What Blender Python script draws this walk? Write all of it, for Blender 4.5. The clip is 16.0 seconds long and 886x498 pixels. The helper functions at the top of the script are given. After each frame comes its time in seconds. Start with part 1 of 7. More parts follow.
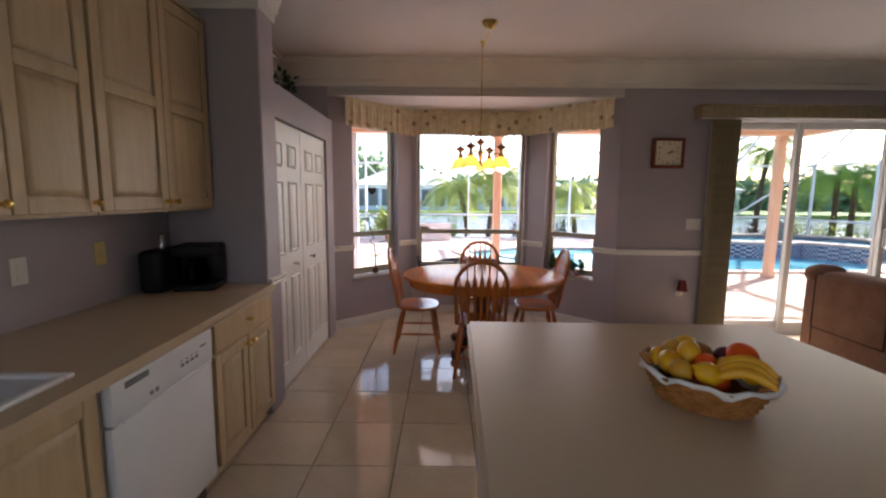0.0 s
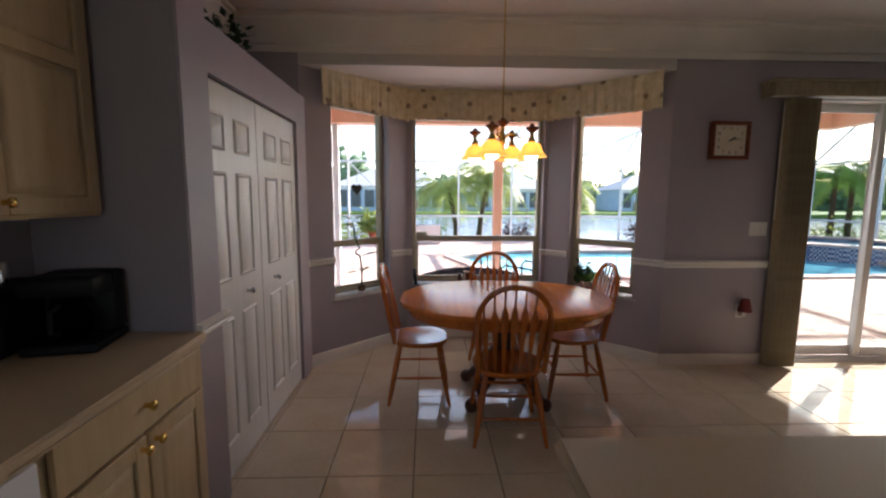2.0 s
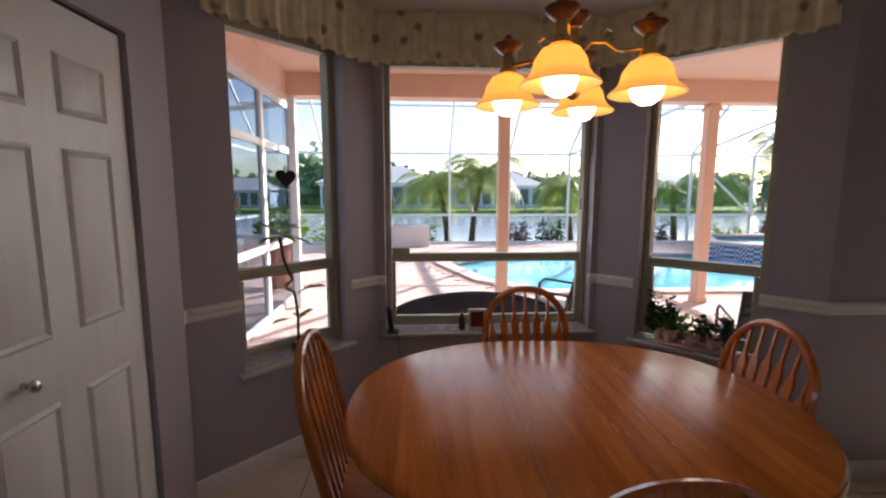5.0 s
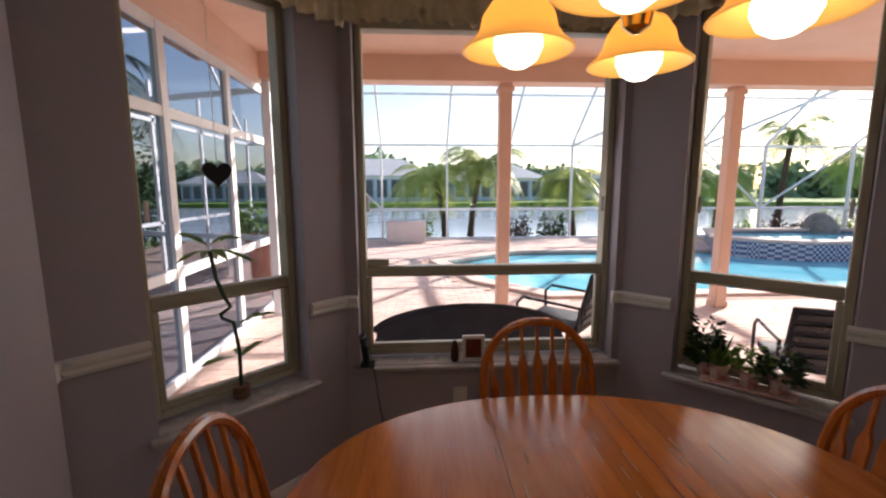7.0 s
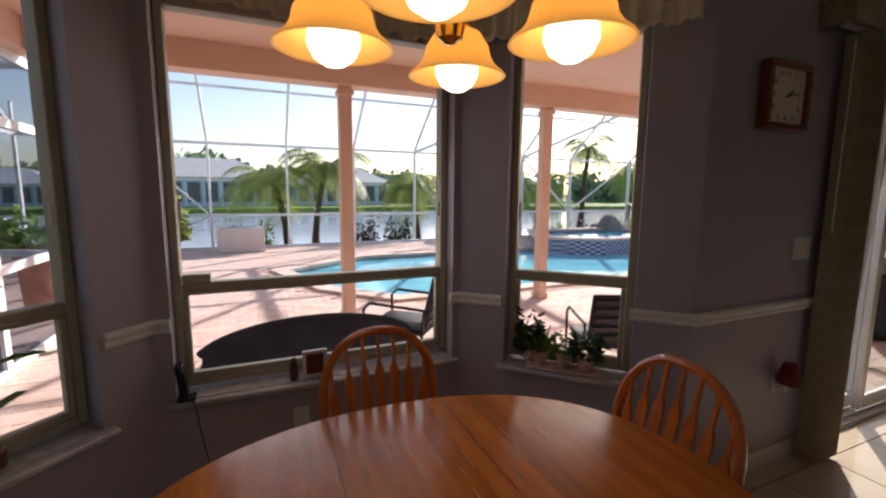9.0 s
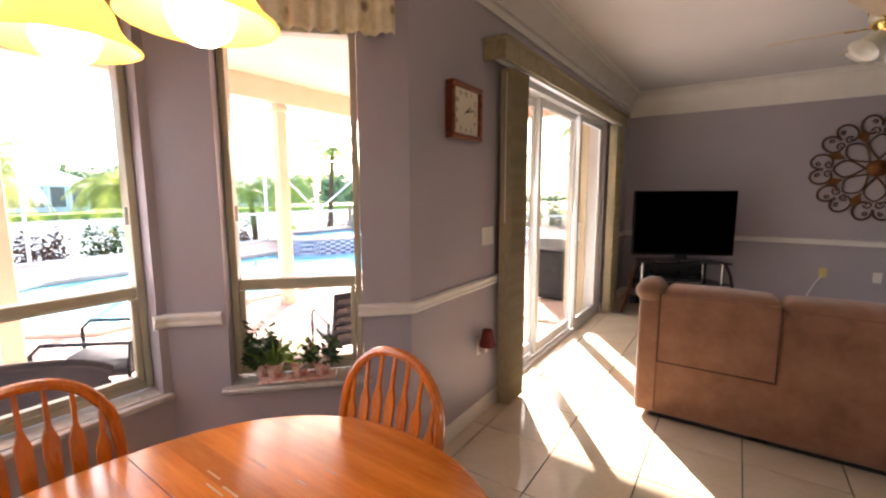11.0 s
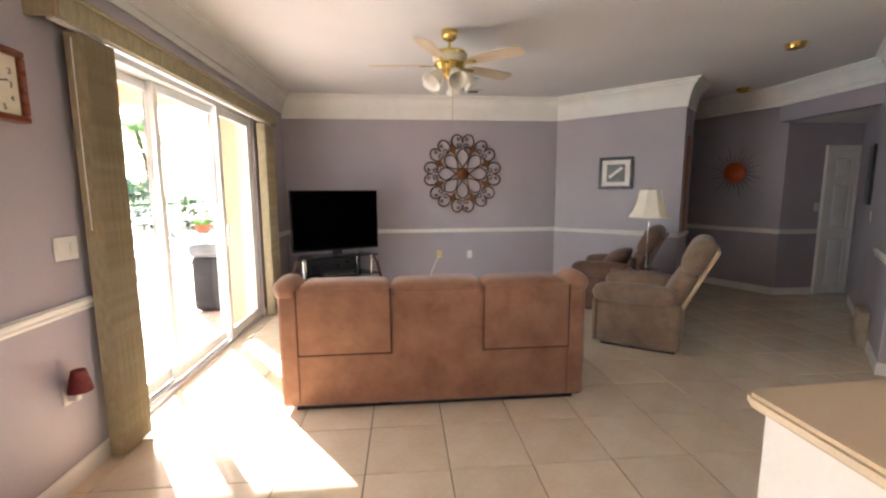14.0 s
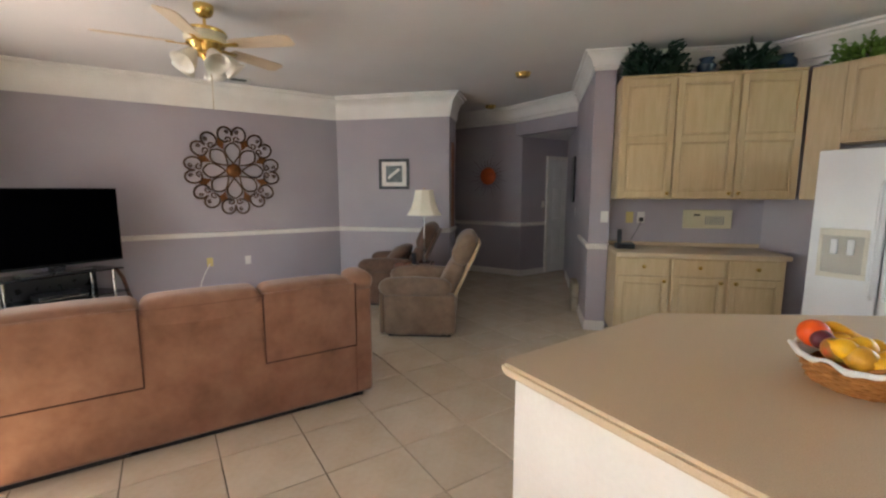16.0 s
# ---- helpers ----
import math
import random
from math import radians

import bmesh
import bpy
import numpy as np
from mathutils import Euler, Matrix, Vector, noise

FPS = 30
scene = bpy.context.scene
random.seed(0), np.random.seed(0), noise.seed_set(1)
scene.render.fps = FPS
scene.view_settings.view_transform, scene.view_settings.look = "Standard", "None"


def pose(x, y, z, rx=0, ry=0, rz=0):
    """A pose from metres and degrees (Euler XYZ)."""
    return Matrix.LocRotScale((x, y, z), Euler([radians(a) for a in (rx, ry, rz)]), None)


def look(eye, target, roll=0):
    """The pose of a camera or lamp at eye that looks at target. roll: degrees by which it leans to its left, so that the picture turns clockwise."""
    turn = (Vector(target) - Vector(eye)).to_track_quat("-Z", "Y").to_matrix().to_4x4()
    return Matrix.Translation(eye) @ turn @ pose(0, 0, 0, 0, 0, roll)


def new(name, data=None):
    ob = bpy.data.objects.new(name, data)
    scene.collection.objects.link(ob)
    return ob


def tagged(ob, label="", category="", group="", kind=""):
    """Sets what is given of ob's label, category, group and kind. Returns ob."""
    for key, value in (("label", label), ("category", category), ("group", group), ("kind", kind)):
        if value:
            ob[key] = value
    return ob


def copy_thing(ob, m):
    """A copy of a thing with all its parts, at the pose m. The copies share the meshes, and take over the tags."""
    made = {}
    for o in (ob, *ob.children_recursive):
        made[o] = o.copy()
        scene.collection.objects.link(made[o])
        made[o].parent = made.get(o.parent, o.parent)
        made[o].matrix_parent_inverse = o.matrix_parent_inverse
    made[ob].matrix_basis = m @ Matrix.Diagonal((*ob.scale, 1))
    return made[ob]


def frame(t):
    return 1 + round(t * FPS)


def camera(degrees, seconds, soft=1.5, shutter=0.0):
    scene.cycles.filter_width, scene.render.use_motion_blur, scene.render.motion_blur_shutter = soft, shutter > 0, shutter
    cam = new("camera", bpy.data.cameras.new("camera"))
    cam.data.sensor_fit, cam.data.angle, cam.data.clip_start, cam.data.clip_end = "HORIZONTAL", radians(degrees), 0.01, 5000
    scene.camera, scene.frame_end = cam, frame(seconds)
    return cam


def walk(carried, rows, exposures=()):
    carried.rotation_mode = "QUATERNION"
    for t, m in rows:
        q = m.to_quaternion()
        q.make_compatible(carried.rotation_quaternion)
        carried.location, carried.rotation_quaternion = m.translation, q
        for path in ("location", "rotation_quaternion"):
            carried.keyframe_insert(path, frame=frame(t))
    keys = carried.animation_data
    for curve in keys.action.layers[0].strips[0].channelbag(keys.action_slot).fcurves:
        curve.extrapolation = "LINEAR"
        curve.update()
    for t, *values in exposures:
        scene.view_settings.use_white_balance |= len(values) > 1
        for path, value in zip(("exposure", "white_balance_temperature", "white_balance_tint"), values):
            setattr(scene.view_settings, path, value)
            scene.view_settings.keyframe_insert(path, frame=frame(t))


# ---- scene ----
PATH = [
    (0, (0.035, -0.271, 1.488), (0.03, 1.714, 1.245), 0.5),
    (0.5, (-0.019, -0.11, 1.471), (-0.003, 1.876, 1.233), 0.3),
    (1, (-0.024, 0.137, 1.477), (-0.03, 2.121, 1.232), 0.2),
    (1.5, (-0.086, 0.424, 1.475), (-0.057, 2.409, 1.231), 0.4),
    (2, (-0.156, 0.727, 1.473), (-0.084, 2.712, 1.234), 0.3),
    (2.5, (-0.11, 0.999, 1.483), (-0.064, 2.983, 1.235), 0.2),
    (3, (-0.055, 1.297, 1.504), (-0.036, 3.279, 1.236), 0.3),
    (3.5, (-0.139, 1.576, 1.454), (-0.046, 3.56, 1.216), 0.3),
    (4, (-0.17, 1.863, 1.444), (-0.032, 3.845, 1.209), 0.2),
    (6.5, (-0.015, 2.935, 1.49), (0.082, 4.912, 1.204), -0.0),
    (7, (-0.017, 2.989, 1.489), (0.109, 4.964, 1.203), -0.1),
    (7.5, (0.008, 3.036, 1.497), (0.189, 5.005, 1.2), 0.2),
    (8, (-0.007, 3.031, 1.489), (0.328, 4.984, 1.215), 0.3),
    (8.5, (0.009, 3.013, 1.487), (0.545, 4.922, 1.226), 0.1),
    (9, (0.038, 3.03, 1.494), (0.836, 4.845, 1.231), 0.5),
    (9.5, (0.089, 3.042, 1.5), (1.114, 4.739, 1.239), 0.2),
    (12, (0.262, 2.888, 1.5), (2.137, 3.533, 1.24), 0.1),
    (12.5, (0.31, 2.821, 1.495), (2.245, 3.253, 1.233), 0.2),
    (13, (0.335, 2.734, 1.499), (2.304, 2.957, 1.233), 0.2),
    (13.5, (0.347, 2.666, 1.491), (2.329, 2.697, 1.23), -0.2),
    (14, (0.375, 2.636, 1.49), (2.349, 2.456, 1.226), -0.3),
    (14.5, (0.412, 2.623, 1.484), (2.348, 2.204, 1.212), -0.6),
    (15, (0.425, 2.621, 1.484), (2.288, 1.95, 1.202), -0.4),
    (15.5, (0.405, 2.623, 1.496), (2.168, 1.721, 1.217), 0.4),
    (16, (0.413, 2.574, 1.485), (2.077, 1.496, 1.218), -0.0),
]
cam = camera(91.7, 16.0, soft=2.3)
# seconds, stops, white balance
EXPOSURES = [(0, 2.05, 6500, 19), (1, 1.8, 6400, 17), (2.5, 1.55, 6250, 15), (4.0, 1.2, 6150, 14), (6.5, 0.98, 6550, 17), (8.2, 0.68, 6650, 18), (9.0, 0.62, 6650, 18),
             (9.6, 0.95, 6700, 19), (11.6, 3.45, 7200, 20), (12.5, 3.55, 7100, 20), (13.5, 3.98, 6700, 14), (14.5, 4.02, 6550, 13), (15.5, 3.85, 6500, 11), (16, 3.8, 6450, 10)]
walk(cam, [(t, look(eye, target, roll)) for t, eye, target, roll in PATH], EXPOSURES)

# ---- world, sun, large lights ----
SUN_EL, SUN_DIR = radians(25.2), Vector((0.808, 0.590))
world = bpy.data.worlds.new("sky")
scene.world = world
world.use_nodes = True
sky = world.node_tree.nodes.new("ShaderNodeTexSky")
sky.sky_type, sky.sun_disc = "NISHITA", False
sky.sun_elevation, sky.sun_rotation = SUN_EL, math.atan2(SUN_DIR.x, SUN_DIR.y)
background = world.node_tree.nodes["Background"]
background.inputs["Strength"].default_value = 0.13
world.node_tree.links.new(sky.outputs["Color"], background.inputs["Color"])

sun_data = bpy.data.lights.new("sun", "SUN")
sun_data.energy, sun_data.angle, sun_data.color = 5.0, radians(0.5), (1.0, 0.95, 0.88)
sun = new("sun", sun_data)
toward = Vector((SUN_DIR.x * math.cos(SUN_EL), SUN_DIR.y * math.cos(SUN_EL), math.sin(SUN_EL)))
sun.matrix_world = look(toward * 50, (0, 0, 0))


def window_light(name, place, target, wide, high, power, color=(0.95, 0.97, 1.0)):
    data = bpy.data.lights.new(name, "AREA")
    data.shape, data.size, data.size_y, data.energy, data.color = "RECTANGLE", wide, high, power, color
    ob = new(name, data)
    ob.matrix_world = look(place, target)
    return ob


window_light("slider_daylight", (4.35, 4.50, 1.2), (4.35, 0, 0.9), 2.4, 2.1, 3.5, (0.88, 0.94, 1.0))
window_light("bay_daylight", (0.35, 5.34, 1.45), (0.35, 1.5, 0.0), 1.2, 1.4, 2.1, (0.92, 0.96, 1.0))
# Unseen fill lamps added behind two made-up wall openings to brighten the kitchen.
window_light("kitchen_fill", (-1.85, -1.65, 1.55), (2.0, -0.6, 1.0), 1.0, 1.0, 0.8, (0.92, 0.96, 1.0))
window_light("kitchen_fill_south", (-0.2, -2.62, 1.55), (1.1, 4.0, 1.2), 1.3, 1.0, 1.6, (0.94, 0.97, 1.0))

# ---- materials ----
def rgb(r, g, b):
    """Linear colour from everyday 0-255 values."""
    return tuple((v / 255 / 12.92) if v <= 10 else ((v / 255 + 0.055) / 1.055) ** 2.4 for v in (r, g, b)) + (1.0,)


def material(name, color, rough=0.6, metal=0.0, second=None, scale=6.0, stretch=(1, 1, 1), amount=0.5, fine=60.0,
             bump=0.0, bump_scale=120.0, coat=0.0, vary=0.0, rough_vary=0.12, sheen=0.0, specular=0.5):
    """Two scales of variation between two colours, relief from fine noise, and a little change from object to object."""
    m = bpy.data.materials.new(name)
    m.use_nodes = True
    nt = m.node_tree
    bsdf = nt.nodes["Principled BSDF"]
    bsdf.inputs["Metallic"].default_value = metal
    bsdf.inputs["Coat Weight"].default_value = coat
    bsdf.inputs["Specular IOR Level"].default_value = specular
    bsdf.inputs["Coat Roughness"].default_value = 0.08
    if sheen:
        bsdf.inputs["Sheen Weight"].default_value = sheen
    tex = nt.nodes.new("ShaderNodeTexCoord")
    mapping = nt.nodes.new("ShaderNodeMapping")
    mapping.inputs["Scale"].default_value = stretch
    nt.links.new(tex.outputs["Object"], mapping.inputs["Vector"])
    big, small = nt.nodes.new("ShaderNodeTexNoise"), nt.nodes.new("ShaderNodeTexNoise")
    big.inputs["Scale"].default_value, small.inputs["Scale"].default_value = scale, fine
    big.inputs["Detail"].default_value = 5
    for n in (big, small):
        nt.links.new(mapping.outputs["Vector"], n.inputs["Vector"])
    add = nt.nodes.new("ShaderNodeMath")
    add.operation = "MULTIPLY_ADD"
    nt.links.new(small.outputs["Fac"], add.inputs[0])
    add.inputs[1].default_value = 0.35
    nt.links.new(big.outputs["Fac"], add.inputs[2])
    ramp = nt.nodes.new("ShaderNodeMapRange")
    ramp.inputs["From Min"].default_value, ramp.inputs["From Max"].default_value = 0.45, 0.95
    nt.links.new(add.outputs[0], ramp.inputs["Value"])
    mix = nt.nodes.new("ShaderNodeMix")
    mix.data_type = "RGBA"
    second = second or tuple(c * (1 - 0.25 * amount) for c in color[:3]) + (1.0,)
    mix.inputs["A"].default_value, mix.inputs["B"].default_value = color, second
    nt.links.new(ramp.outputs["Result"], mix.inputs["Factor"])
    out = mix.outputs["Result"]
    if vary:
        info = nt.nodes.new("ShaderNodeObjectInfo")
        span = nt.nodes.new("ShaderNodeMapRange")
        span.inputs["To Min"].default_value, span.inputs["To Max"].default_value = 1 - vary, 1 + vary
        nt.links.new(info.outputs["Random"], span.inputs["Value"])
        hsv = nt.nodes.new("ShaderNodeHueSaturation")
        nt.links.new(span.outputs["Result"], hsv.inputs["Value"])
        nt.links.new(out, hsv.inputs["Color"])
        out = hsv.outputs["Color"]
    nt.links.new(out, bsdf.inputs["Base Color"])
    rr = nt.nodes.new("ShaderNodeMapRange")
    rr.inputs["To Min"].default_value, rr.inputs["To Max"].default_value = max(0.02, rough - rough_vary), min(1, rough + rough_vary)
    nt.links.new(big.outputs["Fac"], rr.inputs["Value"])
    nt.links.new(rr.outputs["Result"], bsdf.inputs["Roughness"])
    if bump:
        bn = nt.nodes.new("ShaderNodeTexNoise")
        bn.inputs["Scale"].default_value = bump_scale
        nt.links.new(mapping.outputs["Vector"], bn.inputs["Vector"])
        bp = nt.nodes.new("ShaderNodeBump")
        bp.inputs["Strength"].default_value, bp.inputs["Distance"].default_value = bump, 0.004
        nt.links.new(bn.outputs["Fac"], bp.inputs["Height"])
        nt.links.new(bp.outputs["Normal"], bsdf.inputs["Normal"])
    return m


def glass_material(name, tint=(1, 1, 1, 1), rough=0.0, reflect=0.08):
    """A thin pane: mostly clear, with a mirror-like sheen."""
    m = bpy.data.materials.new(name)
    m.use_nodes = True
    nt = m.node_tree
    nt.nodes.remove(nt.nodes["Principled BSDF"])
    clear, gloss = nt.nodes.new("ShaderNodeBsdfTransparent"), nt.nodes.new("ShaderNodeBsdfGlossy")
    clear.inputs["Color"].default_value, gloss.inputs["Roughness"].default_value = tint, rough
    facing = nt.nodes.new("ShaderNodeLayerWeight")
    facing.inputs["Blend"].default_value = 0.5
    curve = nt.nodes.new("ShaderNodeMath")
    curve.operation, curve.inputs[1].default_value = "POWER", 4.0
    nt.links.new(facing.outputs["Facing"], curve.inputs[0])
    fresnel = nt.nodes.new("ShaderNodeMath")
    fresnel.operation, fresnel.inputs[1].default_value, fresnel.inputs[2].default_value = "MULTIPLY_ADD", 0.25, reflect * 0.03
    nt.links.new(curve.outputs[0], fresnel.inputs[0])
    mix = nt.nodes.new("ShaderNodeMixShader")
    nt.links.new(fresnel.outputs[0], mix.inputs[0])
    nt.links.new(clear.outputs[0], mix.inputs[1])
    nt.links.new(gloss.outputs[0], mix.inputs[2])
    nt.links.new(mix.outputs[0], nt.nodes["Material Output"].inputs["Surface"])
    return m


def glow(name, color, strength, base=(0.9, 0.9, 0.9, 1)):
    m = bpy.data.materials.new(name)
    m.use_nodes = True
    b = m.node_tree.nodes["Principled BSDF"]
    b.inputs["Base Color"].default_value = base
    b.inputs["Emission Color"].default_value, b.inputs["Emission Strength"].default_value = color, strength
    b.inputs["Roughness"].default_value = 0.35
    return m


PAINT = material("mauve_paint", rgb(169, 160, 167), 0.5, second=rgb(161, 152, 159), scale=1.5, bump=0.12, bump_scale=260)
CEILING = material("ceiling_paint", rgb(214, 210, 208), 0.8, second=rgb(206, 202, 200), scale=1.2, bump=0.25, bump_scale=160)
WHITE = material("white_trim", rgb(228, 224, 218), 0.4, second=rgb(218, 213, 206), scale=4)
DOORWHITE = material("white_door_paint", rgb(226, 224, 222), 0.35, second=rgb(216, 214, 212), scale=3, bump=0.06, stretch=(8, 8, 1))
TILE = material("cream_floor_tile", rgb(214, 202, 182), 0.07, second=rgb(200, 183, 158), scale=3.5, fine=30, vary=0.05, rough_vary=0.05, bump=0.02, bump_scale=25)
GROUT = material("grey_grout", rgb(120, 108, 94), 0.85, second=rgb(96, 86, 76), scale=2)
CABINET = material("pickled_oak", rgb(202, 178, 140), 0.42, second=rgb(186, 160, 122), scale=4, stretch=(7, 7, 0.8), fine=40, bump=0.12, bump_scale=60, vary=0.03)
LAMINATE = material("beige_laminate", rgb(206, 184, 154), 0.36, second=rgb(192, 168, 138), scale=260, fine=600, amount=1)
BRASS = material("polished_brass", rgb(232, 202, 126), 0.18, 1.0, second=rgb(212, 178, 98), scale=12)
APPLIANCE = material("white_enamel", rgb(236, 236, 238), 0.22, second=rgb(228, 228, 230), scale=3)
GREYPLASTIC = material("grey_print", rgb(120, 122, 128), 0.5)
BLACK = material("black_plastic", rgb(22, 22, 25), 0.3, second=rgb(30, 30, 34), scale=10)
SCREEN = material("black_screen", rgb(2, 2, 3), 0.2, rough_vary=0.02, specular=0.0)
OAK = material("honey_oak", rgb(208, 122, 48), 0.22, second=rgb(166, 88, 30), scale=3.5, stretch=(6, 1, 1), fine=28, bump=0.06, bump_scale=70, coat=0.12)
OAKUP = material("honey_oak_turned", rgb(200, 114, 44), 0.26, second=rgb(156, 80, 26), scale=5, stretch=(4, 4, 0.7), fine=30, coat=0.3)
SUEDE = material("brown_microsuede", rgb(152, 108, 82), 0.9, second=rgb(122, 83, 61), scale=5, fine=24, bump=0.15, bump_scale=300, sheen=0.25)
SEAM = material("brown_seam", rgb(132, 91, 68), 0.9)
PIPING = material("dark_brown_piping", rgb(84, 52, 38), 0.9)
TAUPE = material("taupe_microsuede", rgb(136, 110, 88), 0.92, second=rgb(104, 82, 65), scale=6, fine=26, bump=0.15, bump_scale=300, sheen=0.25)
TAN = material("tan_welt", rgb(196, 170, 132), 0.85)
BLIND = material("woven_tan_blind", rgb(164, 152, 124), 0.8, second=rgb(138, 126, 100), scale=40, stretch=(1, 1, 0.4), fine=220, bump=0.3, bump_scale=240)
VALANCE = material("floral_cream_fabric", rgb(234, 222, 192), 0.85, second=rgb(206, 190, 152), scale=14, fine=50, bump=0.15, bump_scale=200)
ALU = material("white_aluminium", rgb(222, 222, 220), 0.35, second=rgb(208, 208, 206), scale=6)
CAGE = material("white_cage_paint", rgb(232, 234, 236), 0.4, second=rgb(220, 222, 224), scale=3)
OLIVE = material("olive_window_frame", rgb(182, 176, 152), 0.4, second=rgb(164, 158, 136), scale=5)
MARBLE = material("grey_marble_sill", rgb(196, 190, 186), 0.25, second=rgb(160, 154, 150), scale=9, fine=40)
GLASS = glass_material("window_glass")
SLIDERGLASS = glass_material("tinted_door_glass", (0.74, 0.77, 0.76, 1))
PEACH = material("peach_stucco", rgb(236, 200, 178), 0.85, second=rgb(228, 189, 164), scale=2, bump=0.4, bump_scale=70)
PAVER = material("pink_paver", rgb(224, 200, 188), 0.85, second=rgb(202, 172, 158), scale=6, fine=60, vary=0.10, bump=0.3, bump_scale=120)
PAVERBED = material("paver_joint_sand", rgb(180, 154, 138), 0.95, second=rgb(160, 134, 118), scale=4)
WATER = material("pool_water", rgb(96, 196, 222), 0.06, second=rgb(140, 216, 232), scale=2.0, fine=9, bump=0.5, bump_scale=5, rough_vary=0.02)
LAKE = material("lake_water", rgb(168, 184, 198), 0.12, second=rgb(190, 202, 212), scale=0.2, fine=2, bump=0.6, bump_scale=2.5, rough_vary=0.03)
GRASS = material("lawn", rgb(112, 140, 52), 0.95, second=rgb(78, 108, 38), scale=0.6, fine=14, bump=0.6, bump_scale=30)
LEAF = material("green_leaf", rgb(92, 134, 56), 0.5, second=rgb(128, 164, 70), scale=3, vary=0.25)
LEAFPALE = material("sunlit_palm_leaf", rgb(142, 160, 78), 0.5, second=rgb(88, 116, 56), scale=2, vary=0.2)
LEAFDARK = material("dark_leaf", rgb(36, 62, 34), 0.5, second=rgb(54, 84, 42), scale=4, vary=0.25)
DEEPLEAF = material("deep_green_leaf", rgb(22, 46, 34), 0.5, second=rgb(34, 64, 42), scale=6, vary=0.2)
PURPLE = material("burgundy_leaf", rgb(70, 44, 48), 0.6, second=rgb(96, 60, 56), scale=4)
BARK = material("palm_bark", rgb(96, 80, 66), 0.95, second=rgb(62, 52, 44), scale=5, stretch=(1, 1, 6), bump=0.5, bump_scale=30)
TERRA = material("terracotta", rgb(190, 104, 66), 0.8, second=rgb(160, 84, 54), scale=8)
IRON = material("bronze_iron", rgb(72, 54, 42), 0.45, 0.6, second=rgb(104, 76, 50), scale=20)
COPPER = material("aged_copper", rgb(134, 86, 46), 0.4, 0.7, second=rgb(94, 58, 32), scale=18)
DARKWOOD = material("dark_walnut", rgb(84, 46, 26), 0.35, second=rgb(58, 30, 18), scale=6, stretch=(1, 6, 6), fine=30)
CHERRY = material("cherry_wood", rgb(128, 62, 30), 0.3, second=rgb(96, 44, 22), scale=6, stretch=(1, 5, 5), fine=30)
MAROON = material("maroon_shade", rgb(120, 36, 34), 0.7, second=rgb(92, 26, 26), scale=30)
SHADE = material("ivory_lampshade", rgb(236, 228, 212), 0.8, second=rgb(226, 216, 196), scale=12)
FACE = material("ivory_dial", rgb(226, 216, 196), 0.5, second=rgb(214, 202, 180), scale=8)
CHROME = material("brushed_steel", rgb(190, 190, 188), 0.25, 1.0)
COVER = material("charcoal_cover", rgb(56, 58, 64), 0.8, second=rgb(40, 42, 48), scale=5, bump=0.2, bump_scale=40)
MESH = material("dark_outdoor_sling", rgb(58, 60, 66), 0.75, second=rgb(44, 46, 52), scale=6, bump=0.2, bump_scale=150)
WICKER = material("honey_wicker", rgb(188, 128, 66), 0.6, second=rgb(140, 86, 40), scale=30, fine=90, bump=0.3)
CLOTH = material("white_napkin", rgb(236, 232, 228), 0.85, second=rgb(220, 214, 208), scale=10)
ROOFWHITE = material("pale_tile_roof", rgb(206, 206, 204), 0.8, second=rgb(186, 186, 186), scale=2)
WALLBLUE = material("pale_blue_house", rgb(176, 196, 214), 0.8, second=rgb(160, 182, 202), scale=1)
DARKGLASS = material("dark_far_window", rgb(70, 84, 96), 0.15)
SPATILE = material("blue_white_spa_tile", rgb(54, 66, 110), 0.2, second=rgb(190, 196, 210), scale=9, fine=14, amount=1)


def translucent(mat, color, share=0.4):
    """Leaves that glow with the light behind them."""
    nt = mat.node_tree
    tl_, mix = nt.nodes.new("ShaderNodeBsdfTranslucent"), nt.nodes.new("ShaderNodeMixShader")
    tl_.inputs["Color"].default_value, mix.inputs[0].default_value = color, share
    nt.links.new(nt.nodes["Principled BSDF"].outputs[0], mix.inputs[1])
    nt.links.new(tl_.outputs[0], mix.inputs[2])
    nt.links.new(mix.outputs[0], nt.nodes["Material Output"].inputs["Surface"])


translucent(LEAFPALE, rgb(168, 176, 92), 0.3)
translucent(LEAF, rgb(124, 146, 76), 0.25)


def spotted(mat, color, scale, size):
    """Small printed sprigs scattered over a cloth."""
    nt = mat.node_tree
    bsdf = nt.nodes["Principled BSDF"]
    old = bsdf.inputs["Base Color"].links[0].from_socket
    tex, vor = nt.nodes.new("ShaderNodeTexCoord"), nt.nodes.new("ShaderNodeTexVoronoi")
    vor.inputs["Scale"].default_value = scale
    nt.links.new(tex.outputs["Object"], vor.inputs["Vector"])
    near = nt.nodes.new("ShaderNodeMapRange")
    near.inputs["From Min"].default_value, near.inputs["From Max"].default_value = size * 0.5, size
    near.inputs["To Min"].default_value, near.inputs["To Max"].default_value = 0.75, 0.0
    nt.links.new(vor.outputs["Distance"], near.inputs["Value"])
    mix = nt.nodes.new("ShaderNodeMix")
    mix.data_type = "RGBA"
    nt.links.new(near.outputs["Result"], mix.inputs["Factor"])
    nt.links.new(old, mix.inputs["A"])
    mix.inputs["B"].default_value = color
    nt.links.new(mix.outputs["Result"], bsdf.inputs["Base Color"])


spotted(VALANCE, rgb(108, 74, 48), 8.0, 0.27)


